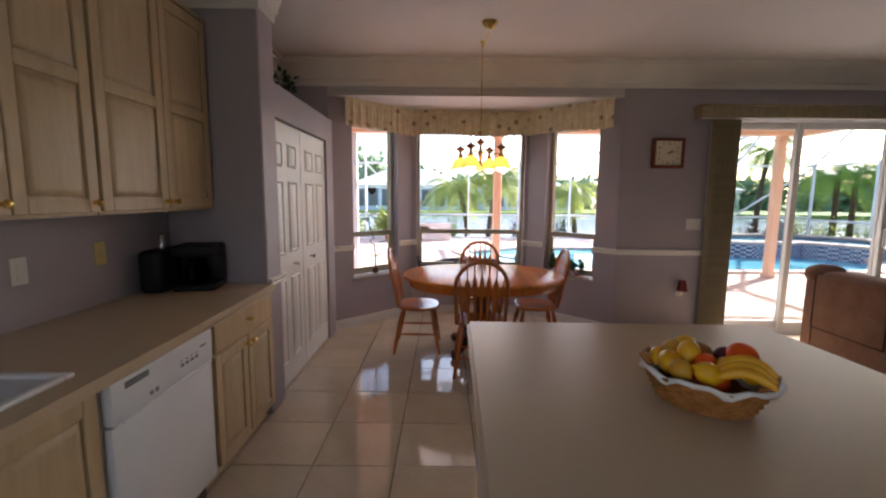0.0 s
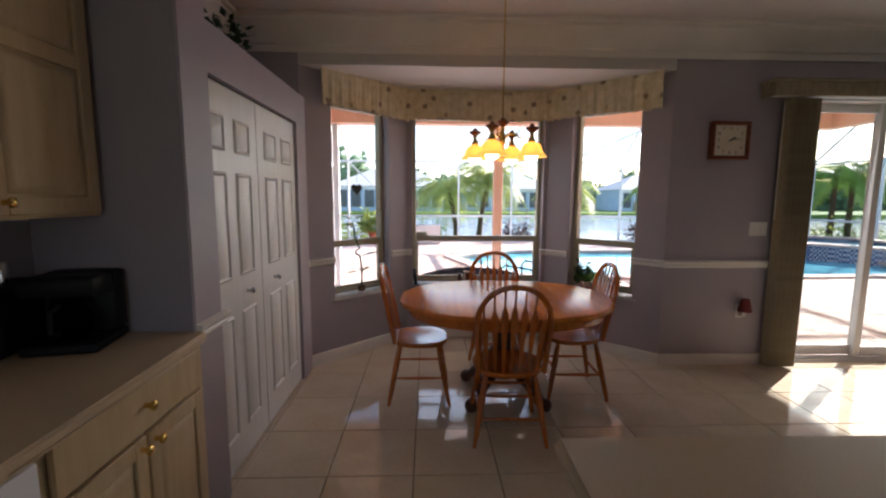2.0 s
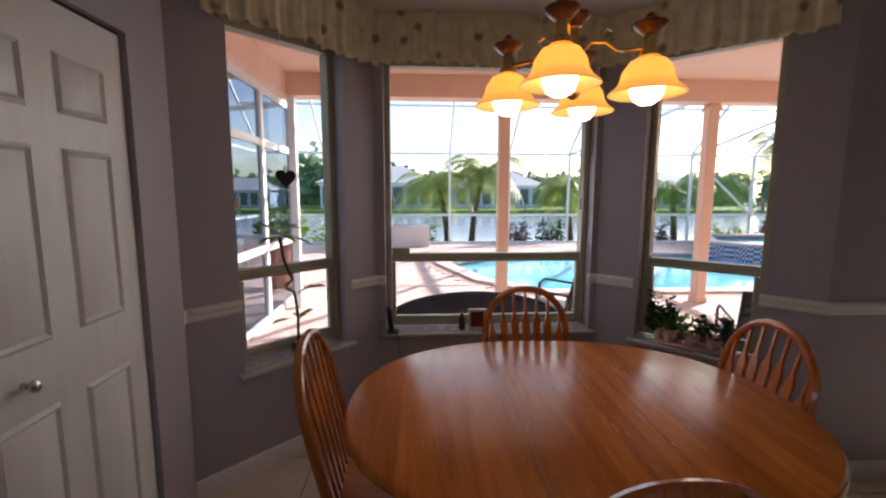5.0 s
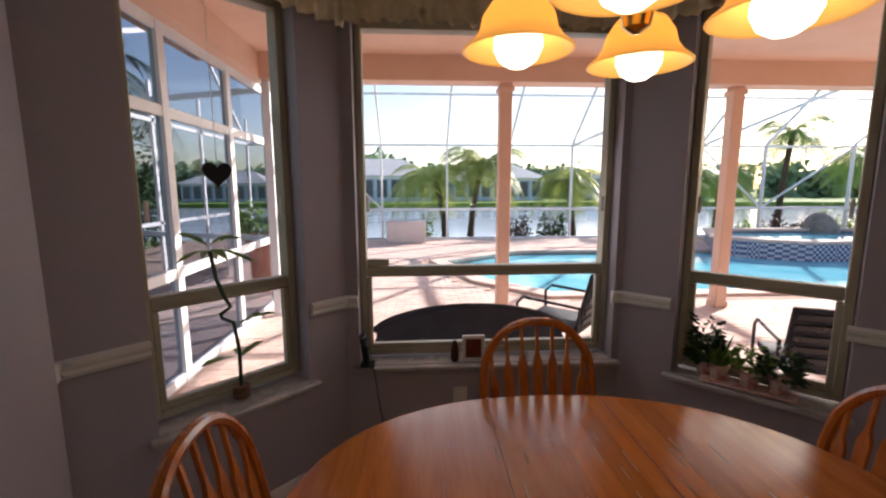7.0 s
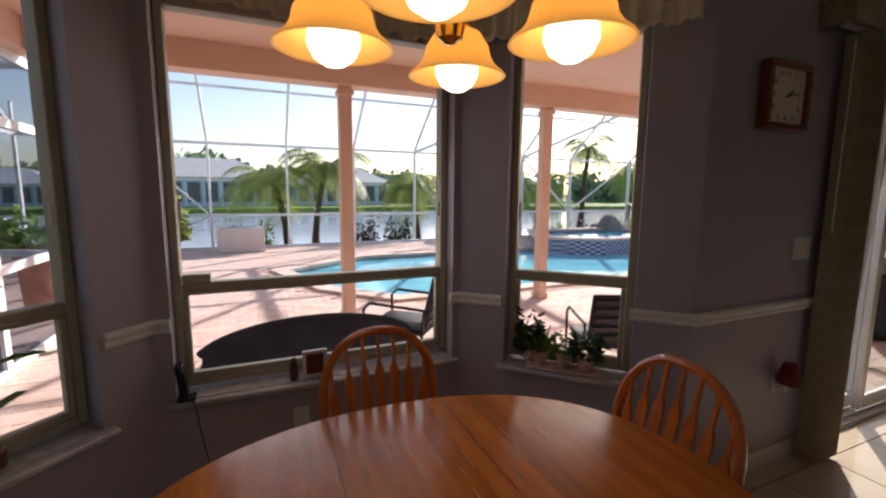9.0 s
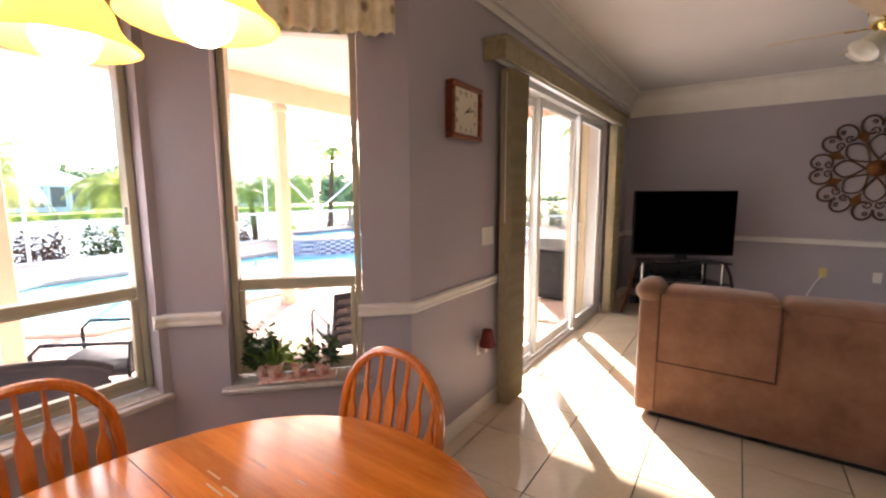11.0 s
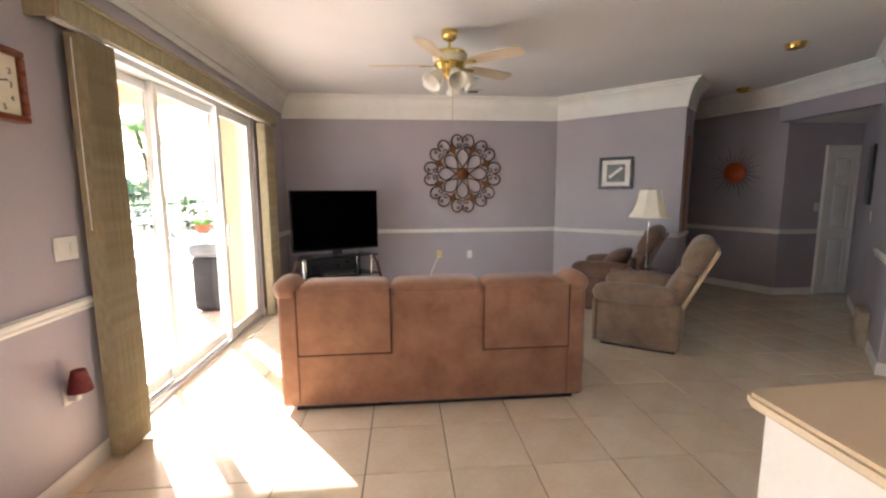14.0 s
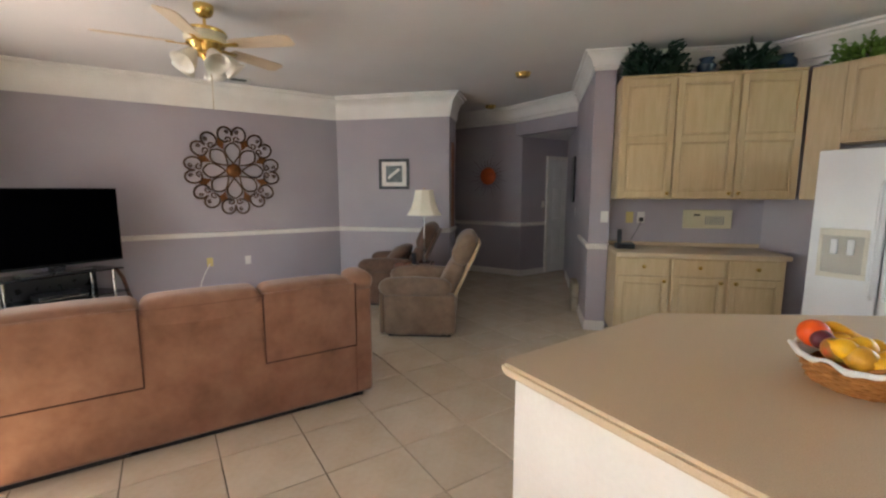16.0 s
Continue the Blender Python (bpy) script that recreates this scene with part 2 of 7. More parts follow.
def checkered(mat, a, b, scale):
    """Small square mosaic tiles in two colours."""
    nt = mat.node_tree
    tex, check = nt.nodes.new("ShaderNodeTexCoord"), nt.nodes.new("ShaderNodeTexChecker")
    check.inputs["Scale"].default_value, check.inputs["Color1"].default_value, check.inputs["Color2"].default_value = scale, a, b
    nt.links.new(tex.outputs["Object"], check.inputs["Vector"])
    nt.links.new(check.outputs["Color"], nt.nodes["Principled BSDF"].inputs["Base Color"])


checkered(SPATILE, rgb(62, 76, 120), rgb(186, 192, 206), 16.0)

# ---- building helpers ----
def box(bm, x0, y0, z0, x1, y1, z1, bevel=0.0, m=None, seg=1):
    """An upright box between two corners, its edges rounded; m places it."""
    c = ((x0 + x1) / 2, (y0 + y1) / 2, (z0 + z1) / 2)
    size = (abs(x1 - x0), abs(y1 - y0), abs(z1 - z0))
    geo = bmesh.ops.create_cube(bm, size=1.0)["verts"]
    bmesh.ops.scale(bm, vec=size, verts=geo)
    bmesh.ops.translate(bm, vec=c, verts=geo)
    if bevel:
        edges = list({e for v in geo for e in v.link_edges})
        made = bmesh.ops.bevel(bm, geom=edges, offset=min(bevel, min(size) * 0.45), segments=seg, affect="EDGES", profile=0.5)
        geo = list({v for f in made["faces"] for v in f.verts} | {v for v in geo if v.is_valid})
    if m is not None:
        bmesh.ops.transform(bm, matrix=m, verts=geo)
    return geo


def prism(bm, points, z0, z1):
    """A closed block over an outline (x, y) from z0 to z1."""
    low = [bm.verts.new((x, y, z0)) for x, y in points]
    top = [bm.verts.new((x, y, z1)) for x, y in points]
    n = len(points)
    bm.faces.new(list(reversed(low)))
    bm.faces.new(top)
    for i in range(n):
        bm.faces.new((low[i], low[(i + 1) % n], top[(i + 1) % n], top[i]))
    return low + top


def lathe(bm, profile, steps=24, center=(0, 0, 0), m=None, close=True):
    """Turned body from (radius, z) pairs."""
    rings, verts = [], []
    for r, z in profile:
        ring = [bm.verts.new((center[0] + r * math.cos(2 * math.pi * i / steps), center[1] + r * math.sin(2 * math.pi * i / steps), center[2] + z)) for i in range(steps)]
        rings.append(ring)
        verts += ring
    for a, b in zip(rings, rings[1:]):
        for i in range(steps):
            bm.faces.new((a[i], a[(i + 1) % steps], b[(i + 1) % steps], b[i]))
    if close:
        bm.faces.new(list(reversed(rings[0])))
        bm.faces.new(rings[-1])
    if m is not None:
        bmesh.ops.transform(bm, matrix=m, verts=verts)
    return verts


def tube(bm, path, radius, steps=8, closed=False, flat=1.0):
    """A round bar along a path of points; radius may be one number or one for each point."""
    pts = [Vector(p) for p in path]
    n = len(pts)
    rad = radius if isinstance(radius, (list, tuple)) else [radius] * n
    rings = []
    side = None
    for i, p in enumerate(pts):
        a = pts[i - 1] if (i or closed) else p
        b = pts[(i + 1) % n] if (i < n - 1 or closed) else p
        d = (b - a).normalized()
        if side is None:
            side = d.orthogonal().normalized()
        side = (side - d * side.dot(d)).normalized()
        up = d.cross(side)
        rings.append([bm.verts.new(p + (side * math.cos(2 * math.pi * k / steps) + up * flat * math.sin(2 * math.pi * k / steps)) * rad[i]) for k in range(steps)])
    pairs = list(zip(rings, rings[1:])) + ([(rings[-1], rings[0])] if closed else [])
    for a, b in pairs:
        for k in range(steps):
            bm.faces.new((a[k], a[(k + 1) % steps], b[(k + 1) % steps], b[k]))
    if not closed:
        bm.faces.new(list(reversed(rings[0])))
        bm.faces.new(rings[-1])


def mesh_object(name, bm, mat, smooth=None):
    bmesh.ops.recalc_face_normals(bm, faces=bm.faces)
    data = bpy.data.meshes.new(name)
    bm.to_mesh(data)
    bm.free()
    data.materials.append(mat)
    if smooth is not None:
        for p in data.polygons:
            p.use_smooth = True
        if smooth < 180:
            data.set_sharp_from_angle(angle=radians(smooth))
    return new(name, data)


def part(name, bm, mat, parent, label="", smooth=40, at=None):
    ob = mesh_object(name, bm, mat, smooth)
    ob.parent = parent
    if at is not None:
        ob.matrix_basis = at
    return tagged(ob, label) if label else ob


def thing(name, label, category, group="", at=None):
    """The Empty at a thing's base that carries its parts."""
    ob = new(name)
    ob.empty_display_size = 0.1
    if at is not None:
        ob.matrix_basis = at
    return tagged(ob, label, category, group)


def whole(name, bm, mat, label, category, group="", smooth=40, at=None):
    ob = mesh_object(name, bm, mat, smooth)
    if at is not None:
        ob.matrix_basis = at
    return tagged(ob, label, category, group)


def structure(name, bm, mat, label, category="wall", smooth=None):
    return tagged(mesh_object(name, bm, mat, smooth), label, category, "", "structure")


def wall_run(bm, a, b, thick, z0, z1):
    """A wall between two points of its face; the thickness lies to the left of the way from a to b."""
    a, b = Vector(a), Vector(b)
    d = (b - a).normalized()
    n = Vector((-d.y, d.x)) * thick
    prism(bm, [a[:], b[:], (b + n)[:], (a + n)[:]], z0, z1)


def moulding(bm, points, profile, closed=False):
    """Sweeps (out, z) along a line of (x, y) points with mitred corners; out is to the right of the way."""
    pts = [Vector(p) for p in points]
    n = len(pts)
    rings = []
    for i, p in enumerate(pts):
        d0 = (p - pts[i - 1]).normalized() if (i or closed) else None
        d1 = (pts[(i + 1) % n] - p).normalized() if (i < n - 1 or closed) else None
        d0, d1 = d0 or d1, d1 or d0
        n0, n1 = Vector((d0.y, -d0.x)), Vector((d1.y, -d1.x))
        mid = (n0 + n1).normalized()
        mid = mid / max(0.3, mid.dot(n0))
        rings.append([bm.verts.new((p.x + mid.x * o, p.y + mid.y * o, z)) for o, z in profile])
    k = len(profile)
    for a, b in list(zip(rings, rings[1:])) + ([(rings[-1], rings[0])] if closed else []):
        for j in range(k):
            bm.faces.new((a[j], a[(j + 1) % k], b[(j + 1) % k], b[j]))
    if not closed:
        bm.faces.new(rings[0])
        bm.faces.new(list(reversed(rings[-1])))


def BM():
    return bmesh.new()

# ---- the large structure ----
CEIL = 2.86
YN, XW, XE = 4.345, -1.75, 6.9
SOFFIT = 2.52
BAY_L, BAY_CL, BAY_CR, BAY_R, YC = (-1.19, YN), (-0.375, 5.16), (1.075, 5.16), (1.89, YN), 5.16
OUT = 0.2                                   # thickness of outer walls
S2 = math.sqrt(0.5)

# floor slab under the tiles
bm = BM()
box(bm, XW - 0.2, -5.2, -0.10, 8.4, YN + 0.12, -0.012)
prism(bm, [(-1.3, YN + 0.12), (2.0, YN + 0.12), (1.16, 5.27), (-0.46, 5.27)], -0.10, -0.012)
floor = structure("floor", bm, GROUT, "polished cream ceramic floor tiles with grey grout", "floor")

bm = BM()
box(bm, XW - 0.2, -5.2, CEIL, 8.4, YN + OUT, CEIL + 0.12)
structure("ceiling", bm, CEILING, "off-white painted ceiling", "ceiling")
bm = BM()
prism(bm, [BAY_L, BAY_CL, BAY_CR, BAY_R], SOFFIT, SOFFIT + 0.1)
structure("ceiling_bay", bm, CEILING, "white soffit above the bay window", "ceiling")

# north wall with the sliding door's opening
SL0, SL1, SLH = 3.05, 5.66, 2.36
bm = BM()
box(bm, BAY_R[0], YN, 0, SL0, YN + OUT, CEIL)
box(bm, SL0, YN, SLH, SL1, YN + OUT, CEIL)
box(bm, SL1, YN, 0, XE + 0.2, YN + OUT, CEIL)
box(bm, BAY_L[0], YN, SOFFIT + 0.004, BAY_R[0], YN + OUT, CEIL)
box(bm, XW - 0.2, YN, 0, BAY_L[0], YN + OUT, CEIL)
structure("wall_north", bm, PAINT, "mauve painted wall with a sliding door opening")

# bay walls with window openings
SILL, WTOP = 0.56, 2.30


def opening_wall(name, a, b, s0, s1, label):
    """A bay wall from a to b with an opening between s0 and s1 along it; the outside lies to the left."""
    a, b = Vector(a), Vector(b)
    d = (b - a).normalized()
    bm = BM()
    p, q = a + d * s0, a + d * s1
    wall_run(bm, a, p, OUT, 0, SOFFIT)
    wall_run(bm, q, b, OUT, 0, SOFFIT)
    wall_run(bm, p, q, OUT, 0, SILL)
    wall_run(bm, p, q, OUT, WTOP, SOFFIT)
    structure(name, bm, PAINT, label)
    return p, q


LW = opening_wall("wall_bay_west", BAY_L, BAY_CL, 0.29, 0.928, "mauve bay wall with a narrow window")
CW = opening_wall("wall_bay_middle", BAY_CL, BAY_CR, 0.06, 1.41, "mauve bay wall with a wide window")
RW = opening_wall("wall_bay_east", BAY_CR, BAY_R, 0.262, 0.905, "mauve bay wall with a narrow window")

# The opening is added out of view, for the west fill lamp.
bm = BM()
box(bm, XW - 0.2, -1.1, 0, XW, YN, CEIL)
box(bm, XW - 0.2, -2.8, 0, XW, -2.2, CEIL)
box(bm, XW - 0.2, -2.2, 0, XW, -1.1, 1.05)
box(bm, XW - 0.2, -2.2, 2.1, XW, -1.1, CEIL)
structure("wall_west", bm, PAINT, "mauve kitchen wall behind the counter")
# This wall's unseen opening is likewise added, for the south fill lamp.
bm = BM()
box(bm, XW, -2.8, 0, -0.9, -2.46, CEIL)
box(bm, 0.5, -2.8, 0, 2.40, -2.46, CEIL)
box(bm, -0.9, -2.8, 0, 0.5, -2.46, 1.0)
box(bm, -0.9, -2.8, 2.1, 0.5, -2.46, CEIL)
structure("wall_south", bm, PAINT, "plain mauve kitchen wall")
bm = BM()
box(bm, XE, 0.29, 0, XE + 0.2, YN, CEIL)
structure("wall_east", bm, PAINT, "mauve living room wall behind the television")
bm = BM()
prism(bm, [(6.9, 0.29), (5.67, -0.94), (6.02, -1.29), (7.25, -0.06)], 0, CEIL)
structure("wall_east_diagonal", bm, PAINT, "mauve angled wall with a framed picture")

# pantry box and pier
PX, PY0, PIER1, PY1, PTOP = -1.15, 2.50, 2.735, YN, 2.26
DO0, DO1, DOH = 2.742, 4.105, 2.03
bm = BM()
box(bm, PX - 0.1, PIER1, 0, PX, DO0, PTOP)
box(bm, PX - 0.1, DO1, 0, PX, PY1, PTOP)
box(bm, PX - 0.1, DO0, DOH, PX, DO1, PTOP)
box(bm, XW, PIER1, PTOP - 0.08, PX - 0.1, PY1, PTOP)
structure("wall_pantry", bm, PAINT, "mauve pantry wall stopping below the ceiling")
bm = BM()
box(bm, XW, PY0, 0, PX + 0.03, PIER1, CEIL, 0.008)
structure("wall_pier", bm, PAINT, "mauve pier at the end of the counter")

# hall: angled kitchen wall, hall walls, door wall, header
KP = Vector((3.37, -1.17))                 # near corner of the angled kitchen wall
KU, KN = Vector((-S2, -S2)), Vector((-S2, S2))
bm = BM()
k = lambda u, n: (KP + KU * u + KN * n)[:]
prism(bm, [k(0, 0), k(0.2, 0), k(0.2, -0.15), k(1.9, -0.15), k(1.9, -0.35), k(0, -0.35)], 0, CEIL)
structure("wall_kitchen_diagonal", bm, PAINT, "pale mauve angled kitchen wall")
bm = BM()
prism(bm, [k(0, -0.352), k(0.2, -0.352), k(0.2, -4.5), k(0, -4.5)], 0, CEIL)
structure("wall_hall_west", bm, PAINT, "dark mauve hall wall")
bm = BM()
prism(bm, [(5.95, -2.62), (7.9, -1.75), (7.9, -1.95), (6.15, -2.8), (6.15, -5.2), (5.95, -5.2)], 0, CEIL)
structure("wall_hall_east", bm, PAINT, "dark mauve hall wall with a sun ornament")
bm = BM()
box(bm, 4.40, -2.62, 2.40, 5.95, -2.46, CEIL)
structure("wall_hall_header", bm, PAINT, "mauve header over the hall opening")
bm = BM()
box(bm, 7.9, -5.2, 0, 8.1, 0.5, CEIL)
box(bm, 1.0, -5.2, 0, 8.1, -5.0, CEIL)
box(bm, 1.0, -5.0, 0, 1.2, -2.8, CEIL)
box(bm, 7.1, 0.3, 0, 8.1, 0.5, CEIL)
structure("wall_far", bm, PAINT, "plain walls closing the hall")
bm = BM()
box(bm, 4.40, -5.0, 2.40, 6.15, -2.64, 2.46)
structure("ceiling_hall", bm, CEILING, "lower hall ceiling", "ceiling")

# crown moulding, rails and skirting
CROWN = [(0, CEIL - 0.25), (0.018, CEIL - 0.25), (0.022, CEIL - 0.20), (0.04, CEIL - 0.19), (0.05, CEIL - 0.15), (0.085, CEIL - 0.08), (0.125, CEIL - 0.05), (0.13, CEIL - 0.025), (0.16, CEIL - 0.02), (0.165, CEIL), (0, CEIL)]
RAIL = [(0, 0.875), (0.012, 0.878), (0.02, 0.892), (0.016, 0.905), (0.028, 0.918), (0.03, 0.932), (0.02, 0.938), (0, 0.94)]
BASE = [(0, 0), (0.014, 0), (0.014, 0.075), (0.008, 0.095), (0, 0.10)]


def run(name, profile, points, label, category):
    bm = BM()
    moulding(bm, points, profile)
    structure(name, bm, WHITE, label, category, 30)


CROWN_TALL = [(o, z if z > CEIL - 0.2 else z - 0.07) for o, z in CROWN]
north_to_pic = [(XW, YN), (XE, YN), (XE, 0.29), (5.67, -0.94), (6.02, -1.29)]
run("crown_moulding", CROWN, [(XW, PIER1), (XW, YN), (XE, YN)], "white stepped crown moulding", "moulding")
run("crown_moulding_east", CROWN_TALL, north_to_pic[1:], "white stepped crown moulding over a plain frieze", "moulding")
run("crown_moulding_kitchen", CROWN, [(2.26, -2.46), (XW, -2.46), (XW, PY0), (PX + 0.03, PY0), (PX + 0.03, PIER1)], "white stepped crown moulding", "moulding")
run("crown_moulding_hall", CROWN, [(7.9, -1.75), (5.95, -2.62 + 0.16), (4.62, -2.46)], "white stepped crown moulding", "moulding")
CROWN_SMALL = [(o * 0.72, CEIL - (CEIL - z) * 0.72) for o, z in CROWN]
run("crown_moulding_pier", CROWN_SMALL, [k(0, -1.6), k(0, 0), k(0.2, 0), k(0.2, -0.15), k(1.68, -0.15)], "white stepped crown moulding", "moulding")


def along(a, b, s):
    return (Vector(a) + (Vector(b) - Vector(a)).normalized() * s)[:]


run("chair_rail", RAIL, [along(BAY_R, BAY_CR, 0.27), BAY_R, (2.83, YN)], "white moulded chair rail", "chair rail")
run("chair_rail_east", RAIL, [(6.0, YN), (XE, YN), (XE, 0.29), (5.67, -0.94), (6.02, -1.29)], "white moulded chair rail", "chair rail")
run("chair_rail_bay_west", RAIL, [(PX, YN), BAY_L, LW[0][:]], "white moulded chair rail", "chair rail")
run("chair_rail_bay_corner_west", RAIL, [along(LW[1], BAY_CL, 0.02), BAY_CL, along(BAY_CL, BAY_CR, 0.06)], "white moulded chair rail", "chair rail")
run("chair_rail_bay_corner_east", RAIL, [along(BAY_CR, BAY_CL, 0.06), BAY_CR, along(RW[0], BAY_CR, 0.02)], "white moulded chair rail", "chair rail")
run("chair_rail_pier", RAIL, [(PX + 0.03, PY0 + 0.002), (PX + 0.03, PIER1), (PX, PIER1), (PX, DO0 - 0.02)], "white moulded chair rail", "chair rail")
run("chair_rail_hall", RAIL, [(7.9, -1.75), (5.95, -2.62), (5.95, -3.3)], "white moulded chair rail", "chair rail")
run("chair_rail_hall_pier", RAIL, [k(0, -0.9), k(0, 0), k(0.19, 0)], "white moulded chair rail", "chair rail")
run("baseboard", BASE, [(-1.15, YN), BAY_L, BAY_CL, BAY_CR, BAY_R, (SL0, YN)], "white painted baseboard", "baseboard")
run("baseboard_east", BASE, [(SL1, YN), (XE, YN), (XE, 0.29), (5.67, -0.94), (6.02, -1.29)], "white painted baseboard", "baseboard")
run("baseboard_hall", BASE, [(7.9, -1.75), (5.95, -2.62), (5.95, -3.3)], "white painted baseboard", "baseboard")
run("baseboard_pier", BASE, [k(0, -3), k(0, 0), k(0.2, 0)], "white painted baseboard", "baseboard")

# ---- windows, sliding door, doors ----
def local(a, b, out=0.0):
    """Frame whose x runs from a to b along a wall face, y into the wall (outwards), z up."""
    a, b = Vector(a), Vector(b)
    d = (b - a).normalized()
    n = Vector((-d.y, d.x))
    return Matrix(((d.x, n.x, 0, a.x + n.x * out), (d.y, n.y, 0, a.y + n.y * out), (0, 0, 1, 0), (0, 0, 0, 1)))


def sash_window(name, a, b, label):
    wide = (Vector(b) - Vector(a)).length
    w = thing(name, label, "window", at=local(a, b))
    w["kind"] = "structure"
    bm = BM()
    for x0, x1 in ((0.002, 0.036), (wide - 0.036, wide - 0.002)):
        box(bm, x0, 0.09, SILL + 0.02, x1, 0.17, WTOP - 0.002, 0.004)
    box(bm, 0.036, 0.09, SILL + 0.02, wide - 0.036, 0.17, SILL + 0.055, 0.004)
    box(bm, 0.036, 0.09, WTOP - 0.04, wide - 0.036, 0.17, WTOP - 0.002, 0.004)
    part("window_frame", bm, OLIVE, w)
    bm = BM()
    box(bm, 0.038, 0.10, 1.012, wide - 0.038, 0.155, 1.07, 0.006)
    box(bm, 0.038, 0.094, 1.022, wide - 0.038, 0.10, 1.034, 0.002)
    part("meeting_rail", bm, OLIVE, w)
    bm = BM()
    for x0, x1 in ((0.038, 0.062), (wide - 0.062, wide - 0.038)):
        box(bm, x0, 0.095, SILL + 0.056, x1, 0.13, 1.010, 0.003)
    box(bm, 0.063, 0.095, SILL + 0.056, wide - 0.063, 0.13, SILL + 0.085, 0.003)
    part("lower_sash", bm, OLIVE, w)
    for n, z0, z1, y in (("lower_pane", SILL + 0.08, 1.015, 0.112), ("upper_pane", 1.065, WTOP - 0.03, 0.14)):
        bm = BM()
        box(bm, 0.035, y, z0, wide - 0.035, y + 0.004, z1)
        part(n, bm, GLASS, w, smooth=None).visible_shadow = False
    bm = BM()
    box(bm, -0.035, -0.045, SILL - 0.025, wide + 0.035, 0.0, SILL + 0.001, 0.006)
    box(bm, 0.003, -0.001, SILL - 0.02, wide - 0.003, 0.12, SILL + 0.004)
    part("window_sill", bm, MARBLE, w, "grey marble sill")
    bm = BM()
    box(bm, 0.045, 0.08, 1.36, 0.06, 0.092, 1.44, 0.003)
    box(bm, wide - 0.06, 0.08, 1.36, wide - 0.045, 0.092, 1.44, 0.003)
    part("latch", bm, WHITE, w)
    return w


sash_window("window_1", LW[0][:], LW[1][:], "olive-grey single-hung window in the bay")
wide_window = sash_window("window_2", CW[0][:], CW[1][:], "wide olive-grey single-hung window in the bay")
bm = BM()
box(bm, 0.04, 0.10, 1.0705, 0.155, 0.138, 1.108, 0.004)
part("stop_block", bm, OLIVE, wide_window)
sash_window("window_3", RW[0][:], RW[1][:], "olive-grey single-hung window in the bay")

# gathered valance over the bay
def gathered(a, b, name):
    """A pleated cloth strip with a ruffled lower hem, hanging from a rod between a and b."""
    a, b = Vector(a), Vector(b)
    d, wide = (b - a).normalized(), (b - a).length
    n = Vector((d.y, -d.x))
    v = thing(name, "gathered cream floral valance above the bay window", "valance", "bay valances")
    bm = BM()
    cols, levels = int(wide / 0.011), (2.545, 2.515, 2.50, 2.44, 2.36, 2.28, 2.255, 2.225)
    grid = []
    for i in range(cols + 1):
        s = wide * i / cols
        fold = math.sin(s * 62 + 2.2 * math.sin(s * 9)) * 0.5 + 0.3 * math.sin(s * 131 + 1.3)
        line = []
        for j, z in enumerate(levels):
            amp = (0.014, 0.005, 0.004, 0.010, 0.017, 0.021, 0.012, 0.032)[j]
            q = a + d * s + n * (0.075 + amp * fold)
            line.append(bm.verts.new((q.x, q.y, z + (0.008 * fold if j in (0, 7) else 0) + 0.012 * math.sin(s * 5.3) * (j > 4))))
        grid.append(line)
    for p, q in zip(grid, grid[1:]):
        for j in range(len(levels) - 1):
            bm.faces.new((p[j], q[j], q[j + 1], p[j + 1]))
    cloth = part("cloth", bm, VALANCE, v, smooth=180)
    solid = cloth.modifiers.new("thickness", "SOLIDIFY")
    solid.thickness = 0.003
    bm = BM()
    p, q = a + n * 0.06, b + n * 0.06
    tube(bm, [(p.x, p.y, 2.507), (q.x, q.y, 2.507)], 0.009)
    part("rod", bm, WHITE, v)


gathered(along(BAY_L, BAY_CL, 0.16), along(BAY_CL, BAY_L, 0.01), "valance")
gathered(along(BAY_CL, BAY_CR, 0.03), along(BAY_CR, BAY_CL, 0.03), "valance")
gathered(along(BAY_CR, BAY_R, 0.01), along(BAY_R, BAY_CR, 0.07), "valance")

# sliding glass door: three tall panels
slider = thing("sliding_door", "white aluminium sliding glass door with three panels", "sliding door")
slider["kind"] = "structure"
bm = BM()
box(bm, SL0 + 0.002, YN + 0.03, 0, SL0 + 0.05, YN + 0.19, SLH - 0.002, 0.004)
box(bm, SL1 - 0.05, YN + 0.03, 0, SL1 - 0.002, YN + 0.19, SLH - 0.002, 0.004)
box(bm, SL0 + 0.05, YN + 0.03, SLH - 0.06, SL1 - 0.05, YN + 0.19, SLH - 0.002, 0.004)
part("door_frame", bm, ALU, slider)
bm = BM()
for y in (0.03, 0.085, 0.14):
    box(bm, SL0 + 0.05, YN + y, -0.01, SL1 - 0.05, YN + y + 0.012, 0.022, 0.003)
box(bm, SL0 + 0.05, YN + 0.025, -0.012, SL1 - 0.05, YN + 0.19, 0.004)
part("track", bm, ALU, slider)
